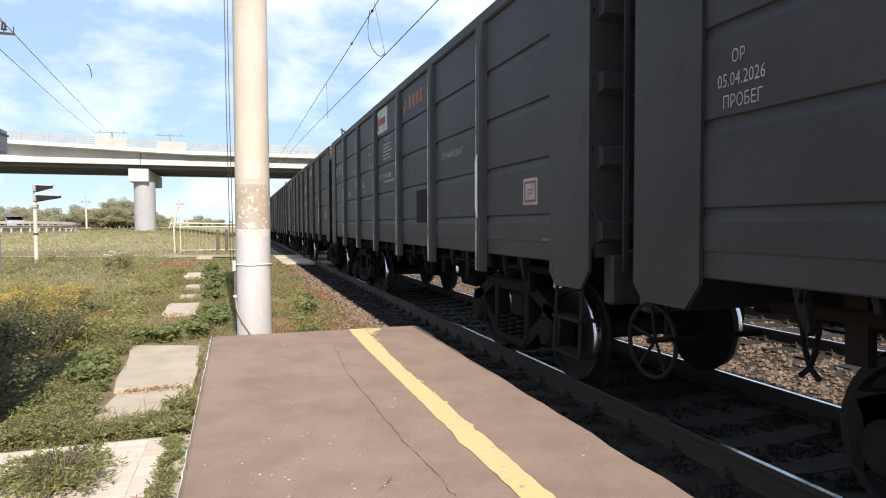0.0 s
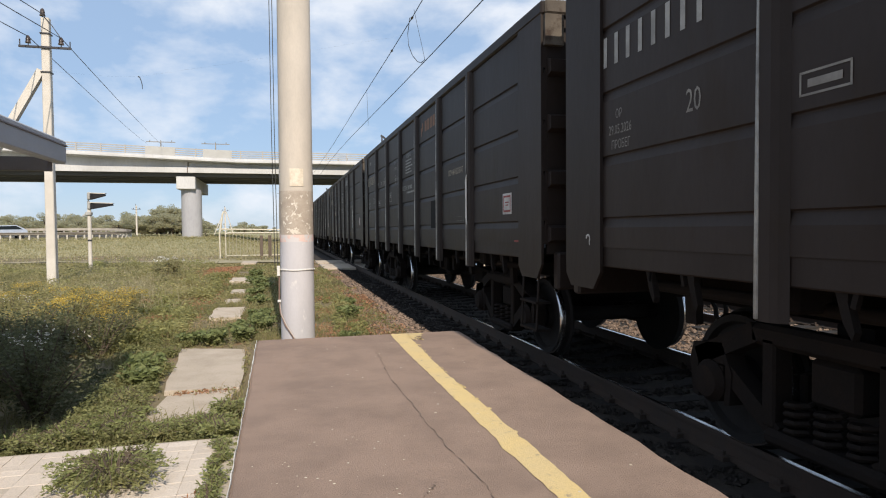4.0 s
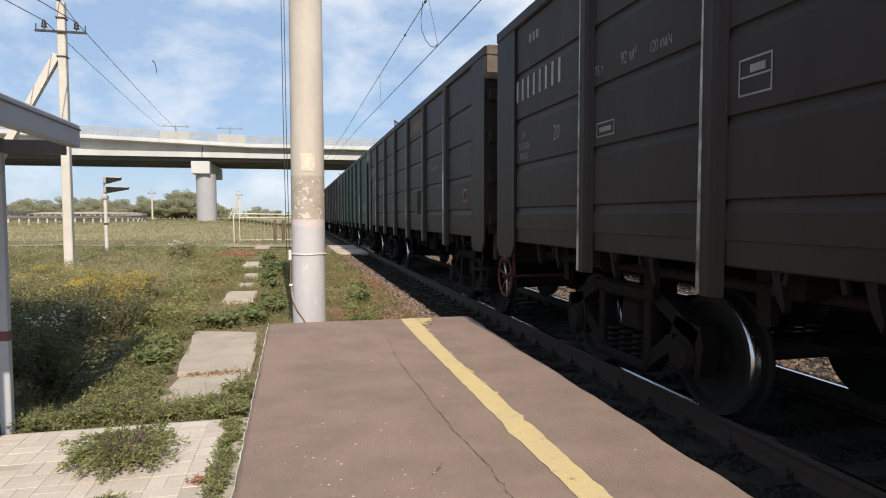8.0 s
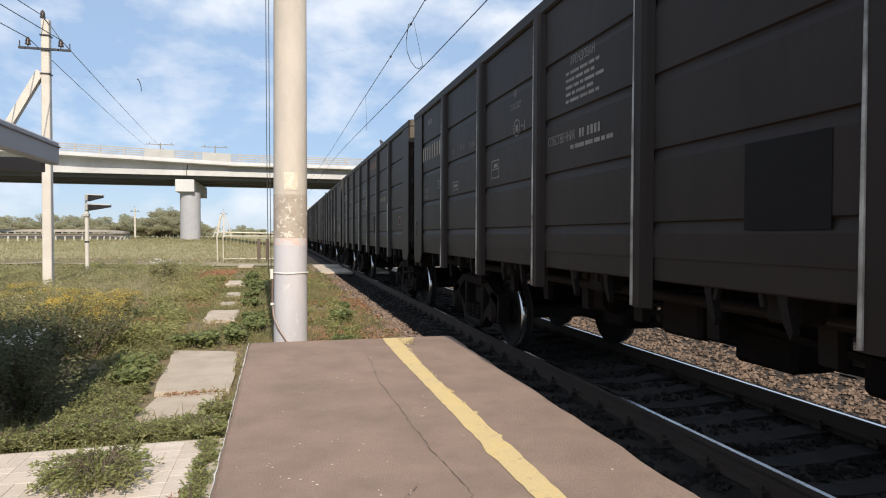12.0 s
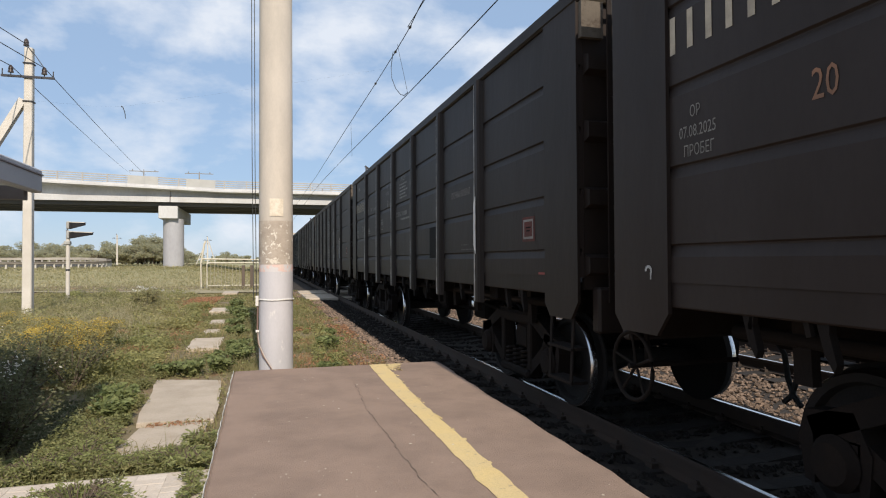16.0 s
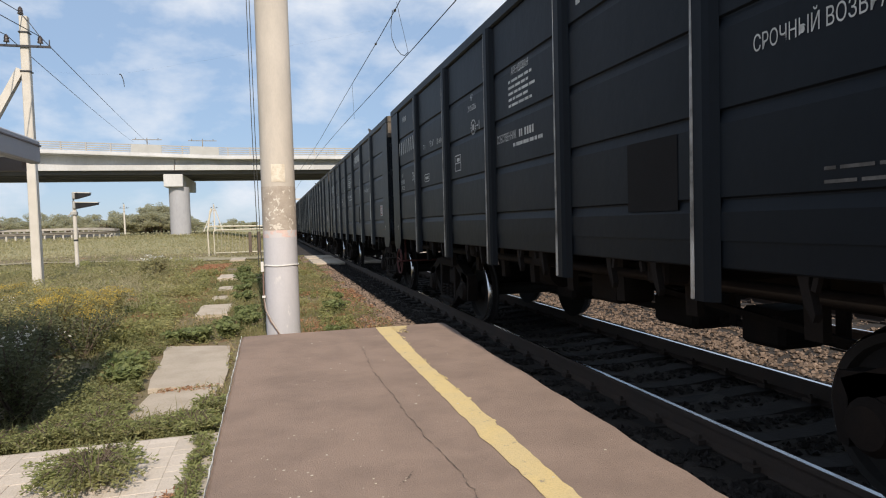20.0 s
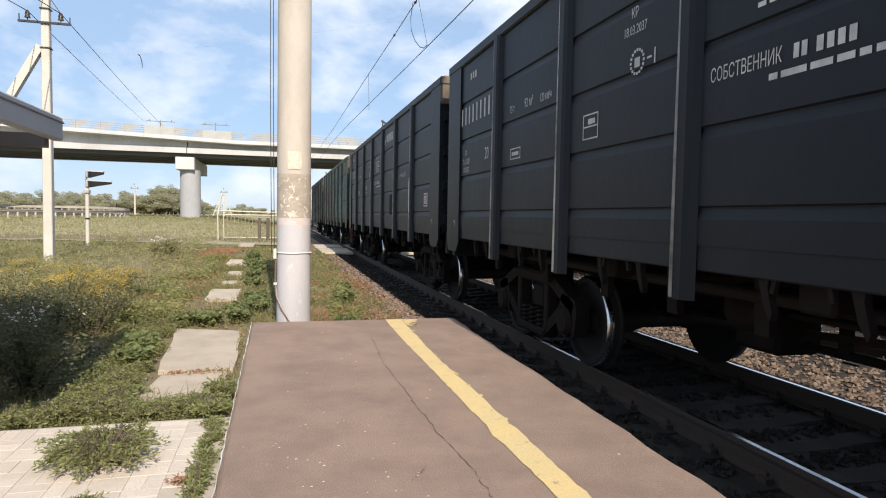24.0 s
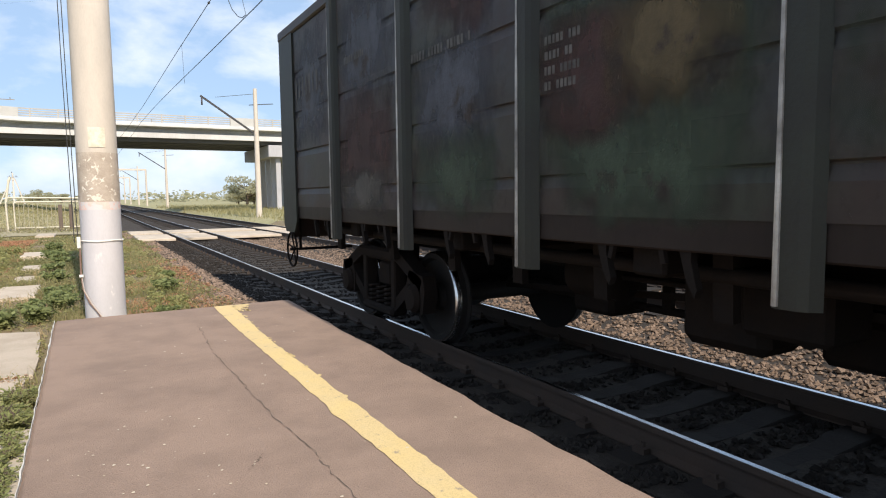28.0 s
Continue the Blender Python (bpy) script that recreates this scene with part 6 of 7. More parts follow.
def wagon_meshes():
    R = {}
    for s in (-1, 1):
        bm = B()
        pts = [(s * 1.462, 1.40), (s * 1.50, 1.40)]
        for z in (1.63, 2.12, 2.63, 3.14):
            pts += [(s * 1.50, z - 0.07), (s * 1.481, z - 0.006), (s * 1.482, z + 0.004), (s * 1.50, z + 0.014)]
        pts += [(s * 1.50, 3.70), (s * 1.462, 3.70)]
        extrude_poly(bm, pts, "y", -LEN, 0.0)
        R["side_wall", s] = finish(bm, "side_wall", M["bogie"])
        bm = B()
        box(bm, (min(s * 1.40, s * 1.535), -LEN - 0.02, 3.66), (max(s * 1.40, s * 1.535), 0.02, TOP), 0.02)
        R["top_rail", s] = finish(bm, "top_rail", M["bogie"])
        bm = B()
        box(bm, (min(s * 1.36, s * 1.49), -LEN + 0.3, 1.24), (max(s * 1.36, s * 1.49), -0.3, 1.41), 0.01)
        R["side_sill", s] = finish(bm, "side_sill", M["bogie"])
        bm = B()
        extrude_poly(bm, [(-0.115, s * 1.498), (-0.08, s * 1.54), (-0.04, s * 1.558), (0.045, s * 1.560), (0.07, s * 1.55), (0.095, s * 1.498)], "z", 1.05, 3.68)
        for v in bm.verts:
            v.co = Vector((v.co.y, v.co.x, v.co.z))
        # Thin added bead that carries the post's edge highlight in its colour.
        n0 = len(bm.faces)
        tube(bm, [(s * 1.556, 0.050, 1.06), (s * 1.557, 0.050, 2.3), (s * 1.556, 0.050, 3.64)], [0.017, 0.012, 0.005], 8)
        bm.faces.ensure_lookup_table()
        for f in list(bm.faces)[n0:]:
            f.material_index = 1
        R["post", s] = finish(bm, "post", [M["post_grey"], M["post_glint"]])
        bm = B()
        extrude_poly(bm, [(0.0, 1.16), (0.10, 1.05), (0.5, 1.05), (0.62, 1.2), (0.62, 3.68), (0.0, 3.68)], "x", min(s * 1.499, s * 1.525), max(s * 1.499, s * 1.525))
        for v in bm.verts:
            v.co.y = -v.co.y
        R["corner_plate", s] = finish(bm, "corner_plate", M["bogie"])
        bm = B()
        extrude_poly(bm, [(-0.05, 1.40), (0.05, 1.40), (0.045, 1.28), (-0.01, 1.10), (-0.06, 1.02), (-0.075, 1.06), (-0.035, 1.2)], "x", min(s * 1.43, s * 1.475), max(s * 1.43, s * 1.475))
        R["hatch_hook", s] = finish(bm, "hatch_hook", M["bogie"])
        bm = B()
        beam(bm, (s * 1.46, -0.16, 1.33), (s * 1.46, 0.16, 1.33), 0.05, 0.05)
        beam(bm, (s * 1.46, -0.15, 1.33), (s * 1.46, -0.19, 1.17), 0.03, 0.03)
        beam(bm, (s * 1.46, 0.15, 1.33), (s * 1.46, 0.19, 1.17), 0.03, 0.03)
        R["hatch_hinge", s] = finish(bm, "hatch_hinge", M["bogie"])
        bm = B()
        for u in (12.84, 13.24):
            beam(bm, (s * 1.50, -u, 1.08), (s * 1.53, -u, 0.50), 0.04, 0.012, (1, 0, 0))
        for z in (0.52, 0.80):
            box(bm, (min(s * 1.38, s * 1.54), -13.26, z - 0.012), (max(s * 1.38, s * 1.54), -12.82, z + 0.012))
        R["step", s] = finish(bm, "step", M["bogie"])
    for e in (0, 1):
        bm = B()
        y0 = 0 if e == 0 else -LEN
        d = 1 if e == 0 else -1
        ends = [(y0 - d * 0.04, 1.3), (y0, 1.3)]
        for z in (1.5, 2.05, 2.6, 3.15):
            ends += [(y0, z - 0.09), (y0 + d * 0.09, z - 0.06), (y0 + d * 0.09, z + 0.06), (y0, z + 0.09)]
        ends += [(y0, 3.7), (y0 - d * 0.04, 3.7)]
        extrude_poly(bm, ends, "x", -1.46, 1.46)
        R["end_wall", e] = finish(bm, "end_wall", M["bogie"])
        bm = B()
        box(bm, (-1.5, y0 - 0.06, 3.66), (1.5, y0 + 0.06, TOP + 0.002), 0.02)
        box(bm, (-1.5, y0 - 0.05, 3.36), (-1.30, y0 + 0.05, 3.66))
        box(bm, (1.30, y0 - 0.05, 3.36), (1.5, y0 + 0.05, 3.66))
        R["end_rail", e] = finish(bm, "end_rail", M["bogie"])
        bm = B()
        box(bm, (-1.40, min(y0, y0 + d * 0.12), 0.95), (1.40, max(y0, y0 + d * 0.12), 1.32), 0.02)
        R["buffer_beam", e] = finish(bm, "buffer_beam", M["bogie"])
        bm = B()
        box(bm, (-0.13, y0 - 0.1, 0.94), (0.13, y0 + d * 0.30, 1.16), 0.03)
        box(bm, (-0.21, min(y0 + d * 0.22, y0 + d * 0.36), 0.86), (0.17, max(y0 + d * 0.22, y0 + d * 0.36), 1.22), 0.04)
        R["coupler", e] = finish(bm, "coupler", M["bogie"])
    bm = B()
    for x in (-1.3, -0.95):
        beam(bm, (x, -LEN - 0.14, 1.2), (x, -LEN - 0.14, 3.72), 0.04, 0.02, (0, 1, 0))
    for k in range(7):
        beam(bm, (-1.3, -LEN - 0.14, 1.35 + 0.38 * k), (-0.95, -LEN - 0.14, 1.35 + 0.38 * k), 0.025, 0.025)
    R["ladder"] = finish(bm, "ladder", M["bogie"])
    bm = B()
    box(bm, (-1.46, -LEN + 0.04, 1.30), (1.46, -0.04, 1.36))
    R["underfloor"] = finish(bm, "underfloor", M["bogie"])
    bm = B()
    box(bm, (-0.19, -LEN + 0.1, 0.86), (0.19, -0.1, 1.30), 0.02)
    R["centre_sill"] = finish(bm, "centre_sill", M["bogie"])
    bm = B()
    box(bm, (-1.38, -0.12, 1.08), (1.38, 0.12, 1.31), 0.02)
    R["cross_bearer"] = finish(bm, "cross_bearer", M["bogie"])
    bm = B()
    tube(bm, [(0.02, -3.4, 0.58), (0.05, -9.8, 0.58)], 0.035, 8)
    for u in (4.4, 5.6, 6.7, 7.8, 8.9):
        beam(bm, (0.03, -u, 0.55), (0.03, -u, 0.90), 0.05, 0.09, (0, 1, 0))
    for u, w in ((5.0, 0.5), (7.3, 0.65), (8.4, 0.45)):
        box(bm, (-0.25, -u - w / 2, 0.50), (0.2, -u + w / 2, 0.80), 0.04)
    R["brake_rod"] = finish(bm, "brake_rod", M["bogie"])
    bm = B()
    tube(bm, [(-1.16, -0.8, 1.10), (-1.16, -12.4, 1.10)], 0.045, 8)
    for u in (1.3, 2.9, 4.2, 5.2, 6.1, 7.0, 7.9, 8.8, 9.8, 11.6):
        beam(bm, (-1.16, -u, 1.30), (-1.14, -u, 0.86), 0.06, 0.12, (0, 1, 0))
    R["torsion_shaft"] = finish(bm, "torsion_shaft", M["bogie"])
    bm = B()
    extrude_poly(bm, [(-0.75, 1.30), (0.75, 1.30), (0.45, 0.80), (-0.45, 0.80)], "y", -0.5, 0.5)
    R["hatch_leaf"] = finish(bm, "hatch_leaf", M["bogie"])
    bm = B()
    tube(bm, [(-0.62, -5.3, 0.92), (-0.62, -5.75, 0.92)], 0.18, 16)
    tube(bm, [(-0.62, -5.75, 0.92), (-0.62, -6.9, 0.92)], 0.02, 8)
    box(bm, (-0.9, -7.4, 0.75), (-0.5, -6.9, 1.05), 0.03)
    beam(bm, (-0.55, -7.2, 0.9), (0.0, -3.4, 0.55), 0.05, 0.05)
    beam(bm, (0.0, -9.8, 0.55), (-0.5, -7.2, 0.9), 0.05, 0.05)
    R["brake_gear"] = finish(bm, "brake_gear", M["bogie"])
    bm = B()
    tube(bm, [(0.55, -6.0, 0.92), (0.55, -7.3, 0.92)], 0.22, 16)
    R["air_tank"] = finish(bm, "air_tank", M["bogie"])
    # bogie
    bm = B()
    box(bm, (-1.02, -0.17, 0.50), (1.02, 0.17, 0.78), 0.03)
    tube(bm, [(0, 0, 0.78), (0, 0, 1.08)], 0.16, 14)
    box(bm, (-0.86, -0.12, 0.78), (-0.62, 0.12, 0.98))
    box(bm, (0.62, -0.12, 0.78), (0.86, 0.12, 0.98))
    R["bogie"] = finish(bm, "bogie", M["bogie"])
    for s in (-1, 1):
        bm = B()
        x0, x1 = min(s * 0.95, s * 1.10), max(s * 0.95, s * 1.10)
        xm = s * 1.025
        for q in (-1, 1):
            beam(bm, (xm, q * 1.08, 0.62), (xm, q * 0.52, 0.88), 0.15, 0.13)
            beam(bm, (xm, q * 0.86, 0.62), (xm, q * 0.34, 0.27), 0.13, 0.12)
            box(bm, (x0, q * 0.40 - 0.055, 0.30), (x1, q * 0.40 + 0.055, 0.86), 0.015)
            extrude_poly(bm, [(q * 0.72, 0.56), (q * 0.74, 0.34), (q * 0.79, 0.33), (q * 0.80, 0.60), (q * 1.05, 0.60), (q * 1.06, 0.33), (q * 1.12, 0.34), (q * 1.16, 0.58), (q * 1.12, 0.72), (q * 0.82, 0.76)], "x", x0, x1)
        box(bm, (x0, -0.56, 0.80), (x1, 0.56, 0.94), 0.03)
        box(bm, (x0 - 0.03, -0.42, 0.20), (x1 + 0.03, 0.42, 0.30), 0.03)
        R["side_frame", s] = finish(bm, "side_frame", M["bogie"])
        bm = B()
        for yy in (-0.22, 0.0, 0.22):
            pts = [(xm + 0.08 * math.cos(t * 0.9), yy + 0.08 * math.sin(t * 0.9), 0.30 + 0.0075 * t) for t in range(28)]
            tube(bm, pts, 0.018, 5)
        R["spring_set", s] = finish(bm, "spring_set", M["bogie"])
        for q in (-1, 1):
            bm = B()
            lathe_x(bm, [(-0.10, 0.15), (0.08, 0.15), (0.10, 0.13), (0.125, 0.11), (0.13, 0.03)], 18, 0, q * 0.925, 0.475)
            box(bm, (-0.10, q * 0.925 - 0.16, 0.47), (0.07, q * 0.925 + 0.16, 0.63), 0.02)
            for v in bm.verts:
                v.co.x = s * (1.03 + v.co.x)
            R["axle_box", s, q] = finish(bm, "axle_box", M["bogie"])
    bm = B()
    for q in (-1, 1):
        beam(bm, (-0.75, q * 0.36, 0.42), (0.75, q * 0.36, 0.42), 0.08, 0.10)
        for s in (-1, 1):
            box(bm, (s * 0.79 - 0.05, q * 0.36 - 0.03 + q * 0.03, 0.28), (s * 0.79 + 0.05, q * 0.36 + 0.03 + q * 0.03, 0.62), 0.01)
    R["brake_beam"] = finish(bm, "brake_beam", M["bogie"])
    bm = B()
    lathe_x(bm, [(-1.10, 0.065), (-0.95, 0.07), (-0.86, 0.09), (0.86, 0.09), (0.95, 0.07), (1.10, 0.065)], 14)
    nb = len(bm.faces)
    for s in (-1, 1):
        k0 = len(bm.faces)
        prof = [(0.68, 0.12), (0.70, 0.40), (0.705, 0.505), (0.725, 0.505), (0.742, 0.478), (0.80, 0.474), (0.846, 0.471), (0.856, 0.465), (0.866, 0.453), (0.867, 0.405), (0.82, 0.385), (0.80, 0.16), (0.86, 0.13), (0.862, 0.09)]
        lathe_x(bm, [(s * x, r) for x, r in prof], 40)
    bmesh.ops.recalc_face_normals(bm, faces=bm.faces[:])
    bm.faces.ensure_lookup_table()
    for f in bm.faces:
        c = f.calc_center_median()
        r = math.hypot(c.y, c.z)
        if r > 0.452 and 0.79 < abs(c.x) < 0.868:
            f.material_index = 1
    # a chalk stroke and lightening marks that show the turning
    R["wheelset"] = finish(bm, "wheelset", [M["wheel"], M["tread"]])
    # hand brake wheel on its spindle
    bm = B()
    cx, cy, cz, rr = -1.45, -0.10, 0.79, 0.24
    tube(bm, [(cx, cy + rr * math.cos(k * math.pi / 12), cz + rr * math.sin(k * math.pi / 12)) for k in range(25)], 0.015, 8, False)
    for k in range(5):
        a = k * 2 * math.pi / 5 + 0.3
        tube(bm, [(cx + 0.03, cy, cz), (cx, cy + rr * math.cos(a), cz + rr * math.sin(a))], 0.011, 6)
    tube(bm, [(cx - 0.03, cy, cz), (cx + 0.9, cy, cz)], 0.020, 8)
    tube(bm, [(cx + 0.12, cy, cz), (cx + 0.12, cy, 1.3)], 0.02, 6)
    R["hand_brake"] = finish(bm, "hand_brake", M["bogie"])
    # air hoses that hang in the gap between two wagons
    for e in (0, 1):
        bm = B()
        y0, d, x = (0, 1, 0.34) if e == 0 else (-LEN, -1, 0.34)
        tube(bm, [(x - 0.3, y0 + d * 0.02, 1.0), (x - 0.1, y0 + d * 0.14, 0.93), (x, y0 + d * 0.20, 0.72), (x, y0 + d * 0.235, 0.52), (x, y0 + d * 0.29, 0.38), (x, y0 + d * 0.37, 0.31)], 0.024, 8)
        R["brake_hose", e] = finish(bm, "brake_hose", M["rubber"])
    # lower side marker plates
    bm = B()
    extrude_poly(bm, [(-0.01, 1.62), (0.05, 1.72), (0.05, 2.22), (-0.01, 2.30)], "x", -1.574, -1.566)
    R["post_plate"] = finish(bm, "post_plate", M["white_paint"])
    return R


WM = wagon_meshes()


def paint(ob, mat):
    ob.material_slots[0].link = "OBJECT"
    ob.material_slots[0].material = mat
    return ob


STYLE_WORDS = {"steel": "mid grey steel open-top freight wagon with white stencilled markings",
               "grey": "dark grey steel open-top freight wagon with white stencilled markings",
               "brown": "dark brown-grey dusty open-top freight wagon with faded markings",
               "navy": "dark navy blue open-top freight wagon with crisp white markings",
               "slate": "slate blue-black open-top freight wagon with crisp white markings",
               "green": "dark green open-top freight wagon with rust streaks and faded markings",
               "peeled": "turquoise open-top freight wagon with peeling paint and brown rust",
               "rust": "old dented open-top freight wagon in rusty brown with green remains"}


def build_wagon(style):
    w = thing("gondola_wagon", STYLE_WORDS[style], "freight wagon", "wagons of the train")
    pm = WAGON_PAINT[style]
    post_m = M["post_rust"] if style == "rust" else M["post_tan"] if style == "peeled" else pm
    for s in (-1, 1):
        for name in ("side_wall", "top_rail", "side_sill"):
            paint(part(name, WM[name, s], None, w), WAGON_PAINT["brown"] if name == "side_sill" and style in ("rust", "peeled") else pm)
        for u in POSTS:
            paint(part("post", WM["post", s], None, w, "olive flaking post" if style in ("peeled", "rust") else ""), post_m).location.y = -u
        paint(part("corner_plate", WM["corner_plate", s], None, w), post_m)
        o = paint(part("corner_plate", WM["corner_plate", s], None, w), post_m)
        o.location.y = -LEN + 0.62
        for a, b in zip((0.7,) + POSTS, POSTS + (12.5,)):
            for t in (0.36, 0.68):
                part("hatch_hook", WM["hatch_hook", s], None, w).location.y = -(a + (b - a) * t)
            part("hatch_hinge", WM["hatch_hinge", s], None, w).location.y = -(a + b) / 2
        part("step", WM["step", s], None, w)
    for e in (0, 1):
        for name in ("end_wall", "end_rail", "buffer_beam"):
            paint(part(name, WM[name, e], None, w), M["end_dust"] if name == "end_rail" else WAGON_PAINT["brown"] if style == "peeled" else pm)
        part("coupler", WM["coupler", e], None, w)
        part("brake_hose", WM["brake_hose", e], None, w, "hanging black rubber air hose")
    paint(part("ladder", WM["ladder"], None, w), WAGON_PAINT["brown"] if style == "peeled" else pm)
    for name in ("underfloor", "centre_sill", "brake_gear", "air_tank", "brake_rod", "torsion_shaft"):
        part(name, WM[name], None, w)
    for u in (2.355, 4.6, 6.68, 8.7, 11.005):
        part("cross_bearer", WM["cross_bearer"], None, w).location.y = -u
    for u in (2.355, 11.005):
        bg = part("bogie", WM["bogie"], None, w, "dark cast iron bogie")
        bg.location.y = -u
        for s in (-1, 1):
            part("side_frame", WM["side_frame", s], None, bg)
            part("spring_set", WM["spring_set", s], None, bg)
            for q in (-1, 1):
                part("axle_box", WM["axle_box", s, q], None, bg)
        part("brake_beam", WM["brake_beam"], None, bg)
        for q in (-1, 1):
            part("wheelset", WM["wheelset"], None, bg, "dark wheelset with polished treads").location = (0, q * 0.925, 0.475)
    return w


def mark(w, me, u, z, label=""):
    o = part(me.name, me, None, w, label)
    o.location = (-1.5035, -u, z)
    return o


STYLES = ["steel"] * 2 + ["grey"] * 8 + ["green"] + ["brown"] * 2 + ["grey"] * 3 + ["brown"] * 3 + ["navy"] + ["slate"] * 4 + ["peeled", "rust"]
DATES = ("05.04.2026", "21.03.2027", "29.05.2026", "04.12.2026", "11.05.2026")
DATED = {0: 0, 1: 2, 2: 2, 3: 3, 7: 1}
HOOK_MARK = bars_mesh(tuple((0.04 + 0.03 * math.cos(k * 0.5 - 0.6) - 0.009, 0.03 * math.sin(k * 0.5 - 0.6), 0.018, 0.018) for k in range(8)) + ((0.057, -0.045, 0.014, 0.03),), "mark_white")
TEMPLATE = {}
WAGONS = []
for n, st in enumerate(STYLES):
    if st not in TEMPLATE:
        TEMPLATE[st] = build_wagon(st)
        w = TEMPLATE[st]
    else:
        w = None
    WAGONS.append([n, st, w])
for st in ("peeled", "rust"):
    TEMPLATE[st].scale = (1.0, 0.974, 1.0)
for row in WAGONS:
    if row[2] is None:
        row[2] = copy_thing(TEMPLATE[row[1]], Matrix.Identity(4))

for n, st, w in WAGONS:
    rr = random.Random(100 + n)
    worn = st in ("brown", "green") or n in (4, 8, 9, 13, 15)
    c = "mark_faint" if st == "green" else "mark_faded" if n in (17, 18) else "mark_dim" if worn else "mark_white" if st in ("navy", "slate") else "mark_grey"
    if n in range(3, 9) or n in (14, 15, 16, 17):
        for o in w.children:
            for u0, u1 in zip(POSTS, WIDE_ENDS):
                if o.name.startswith("post") and abs(o.location.y + u0) < 0.01:
                    o.location.y = -u1
                    break
    if st not in ("rust", "peeled"):
        nc = "mark_faint" if st == "green" else "mark_faded" if n == 17 else "mark_cream" if n in (3, 5, 6, 12, 15, 16) else "mark_white" if st in ("navy", "slate") else "mark_grey" if st in ("grey", "steel") else "mark_dim"
        last = POSTS[5] if n not in range(3, 9) and n not in (14, 15, 16, 17) else WIDE_ENDS[5]
        mark(w, bars_mesh(number_bars(0, 0, 0.235, 0.052, 0.165), nc), 0.64, 2.83, "painted wagon number")
        mark(w, bars_mesh(((0, 0, 0.06, 0.09), (0.10, 0, 0.06, 0.09), (0.20, 0, 0.06, 0.09)), c), 1.02, 3.41)
        mark(w, text_mesh("20", 0.155, "mark_orange" if n in (2, 6, 15) else c), 1.69, 2.29)
        d = "07.08.2025" if n == 15 else DATES[DATED.get(n, (n * 3) % 5)]
        mark(w, text_mesh("ОР", 0.07, c), 0.82, 2.405)
        mark(w, text_mesh(d, 0.075, c), 0.72, 2.285)
        mark(w, text_mesh("ПРОБЕГ", 0.07, c), 0.76, 2.17)
        mark(w, text_mesh("75 т", 0.085, c), 2.56, 2.72)
        mark(w, text_mesh("92 м³" if st in ("grey", "steel", "brown", "navy", "slate") else "88 м³", 0.10, c), 2.99, 2.72)
        mark(w, text_mesh("120 км/ч", 0.085, c, 0.6), 3.40, 2.71)
        if n != 6:
            mark(w, bars_mesh(((0, 0, 0.3, 0.012), (0, 0.11, 0.3, 0.012), (0, 0, 0.012, 0.12), (0.29, 0, 0.012, 0.12), (0.05, 0.04, 0.2, 0.04)), c), 2.60, 2.20)
        mark(w, text_mesh("КР", 0.075, c), 5.06, 3.03)
        mark(w, text_mesh("18.03.2037" if n == 22 else d, 0.07, c), 4.96, 2.91)
        mark(w, bars_mesh(tuple((0.085 + 0.085 * math.cos(k * 0.393) - 0.012, 0.085 * math.sin(k * 0.393), 0.024, 0.02) for k in range(16)) + ((0.05, -0.03, 0.07, 0.07), (0.21, 0.0, 0.06, 0.014), (0.30, -0.05, 0.014, 0.11)), c), 5.07, 2.69, "painted ring with a dash")
        mark(w, bars_mesh(((0, 0, 0.26, 0.012), (0, 0.1, 0.26, 0.012), (0, 0.2, 0.26, 0.012), (0, 0, 0.012, 0.2), (0.25, 0, 0.012, 0.2), (0.09, 0.125, 0.12, 0.045)), c), 4.34, 2.22, "small ruled box")
        if n == 10:
            for q, (zz, ww, hh) in enumerate(((2.56, 1.05, 0.085), (2.44, 1.15, 0.075), (2.33, 0.95, 0.075), (1.98, 1.10, 0.085), (1.86, 1.0, 0.075))):
                mark(w, bars_mesh(letters((ww,), hh), c), 6.02, zz, "line of faded painted writing")
        elif n in (11, 18):
            mark(w, text_mesh("АРЕНДОВАН ООО", 0.10, c, 0.62), 5.92, 2.88)
            mark(w, bars_mesh(text_lines(0, 0, (1.0, 0.95, 0.7), 0.032, 0.04), c), 5.92, 2.81, "lines of small painted writing")
            mark(w, text_mesh("СОБСТВЕННИК ООО", 0.09, c, 0.60), 5.94, 2.38)
            mark(w, bars_mesh(text_lines(0, 0, (1.2, 1.15, 0.9), 0.03, 0.036), c), 5.94, 2.31, "lines of small painted writing")
        elif n not in (9, 17):
            mark(w, text_mesh("АРЕНДОВАН", 0.075, c, 0.68), 6.42, 3.03)
            mark(w, bars_mesh(text_lines(0, 0, (0.62, 0.55, 0.68, 0.5, 0.6), 0.027, 0.034), c), 6.34, 2.955, "lines of small painted writing")
            mark(w, text_mesh("СОБСТВЕННИК", 0.085, c, 0.62), 5.97, 2.38)
            mark(w, bars_mesh(((0, 0, 0.035, 0.075), (0.05, 0, 0.035, 0.075), (0.14, 0, 0.04, 0.075), (0.20, 0, 0.04, 0.075), (0.26, 0, 0.04, 0.075), (0.32, 0, 0.04, 0.075)), c), 6.60, 2.38)
            mark(w, bars_mesh(text_lines(0, 0, (0.72,), 0.035), c), 6.44, 2.30)
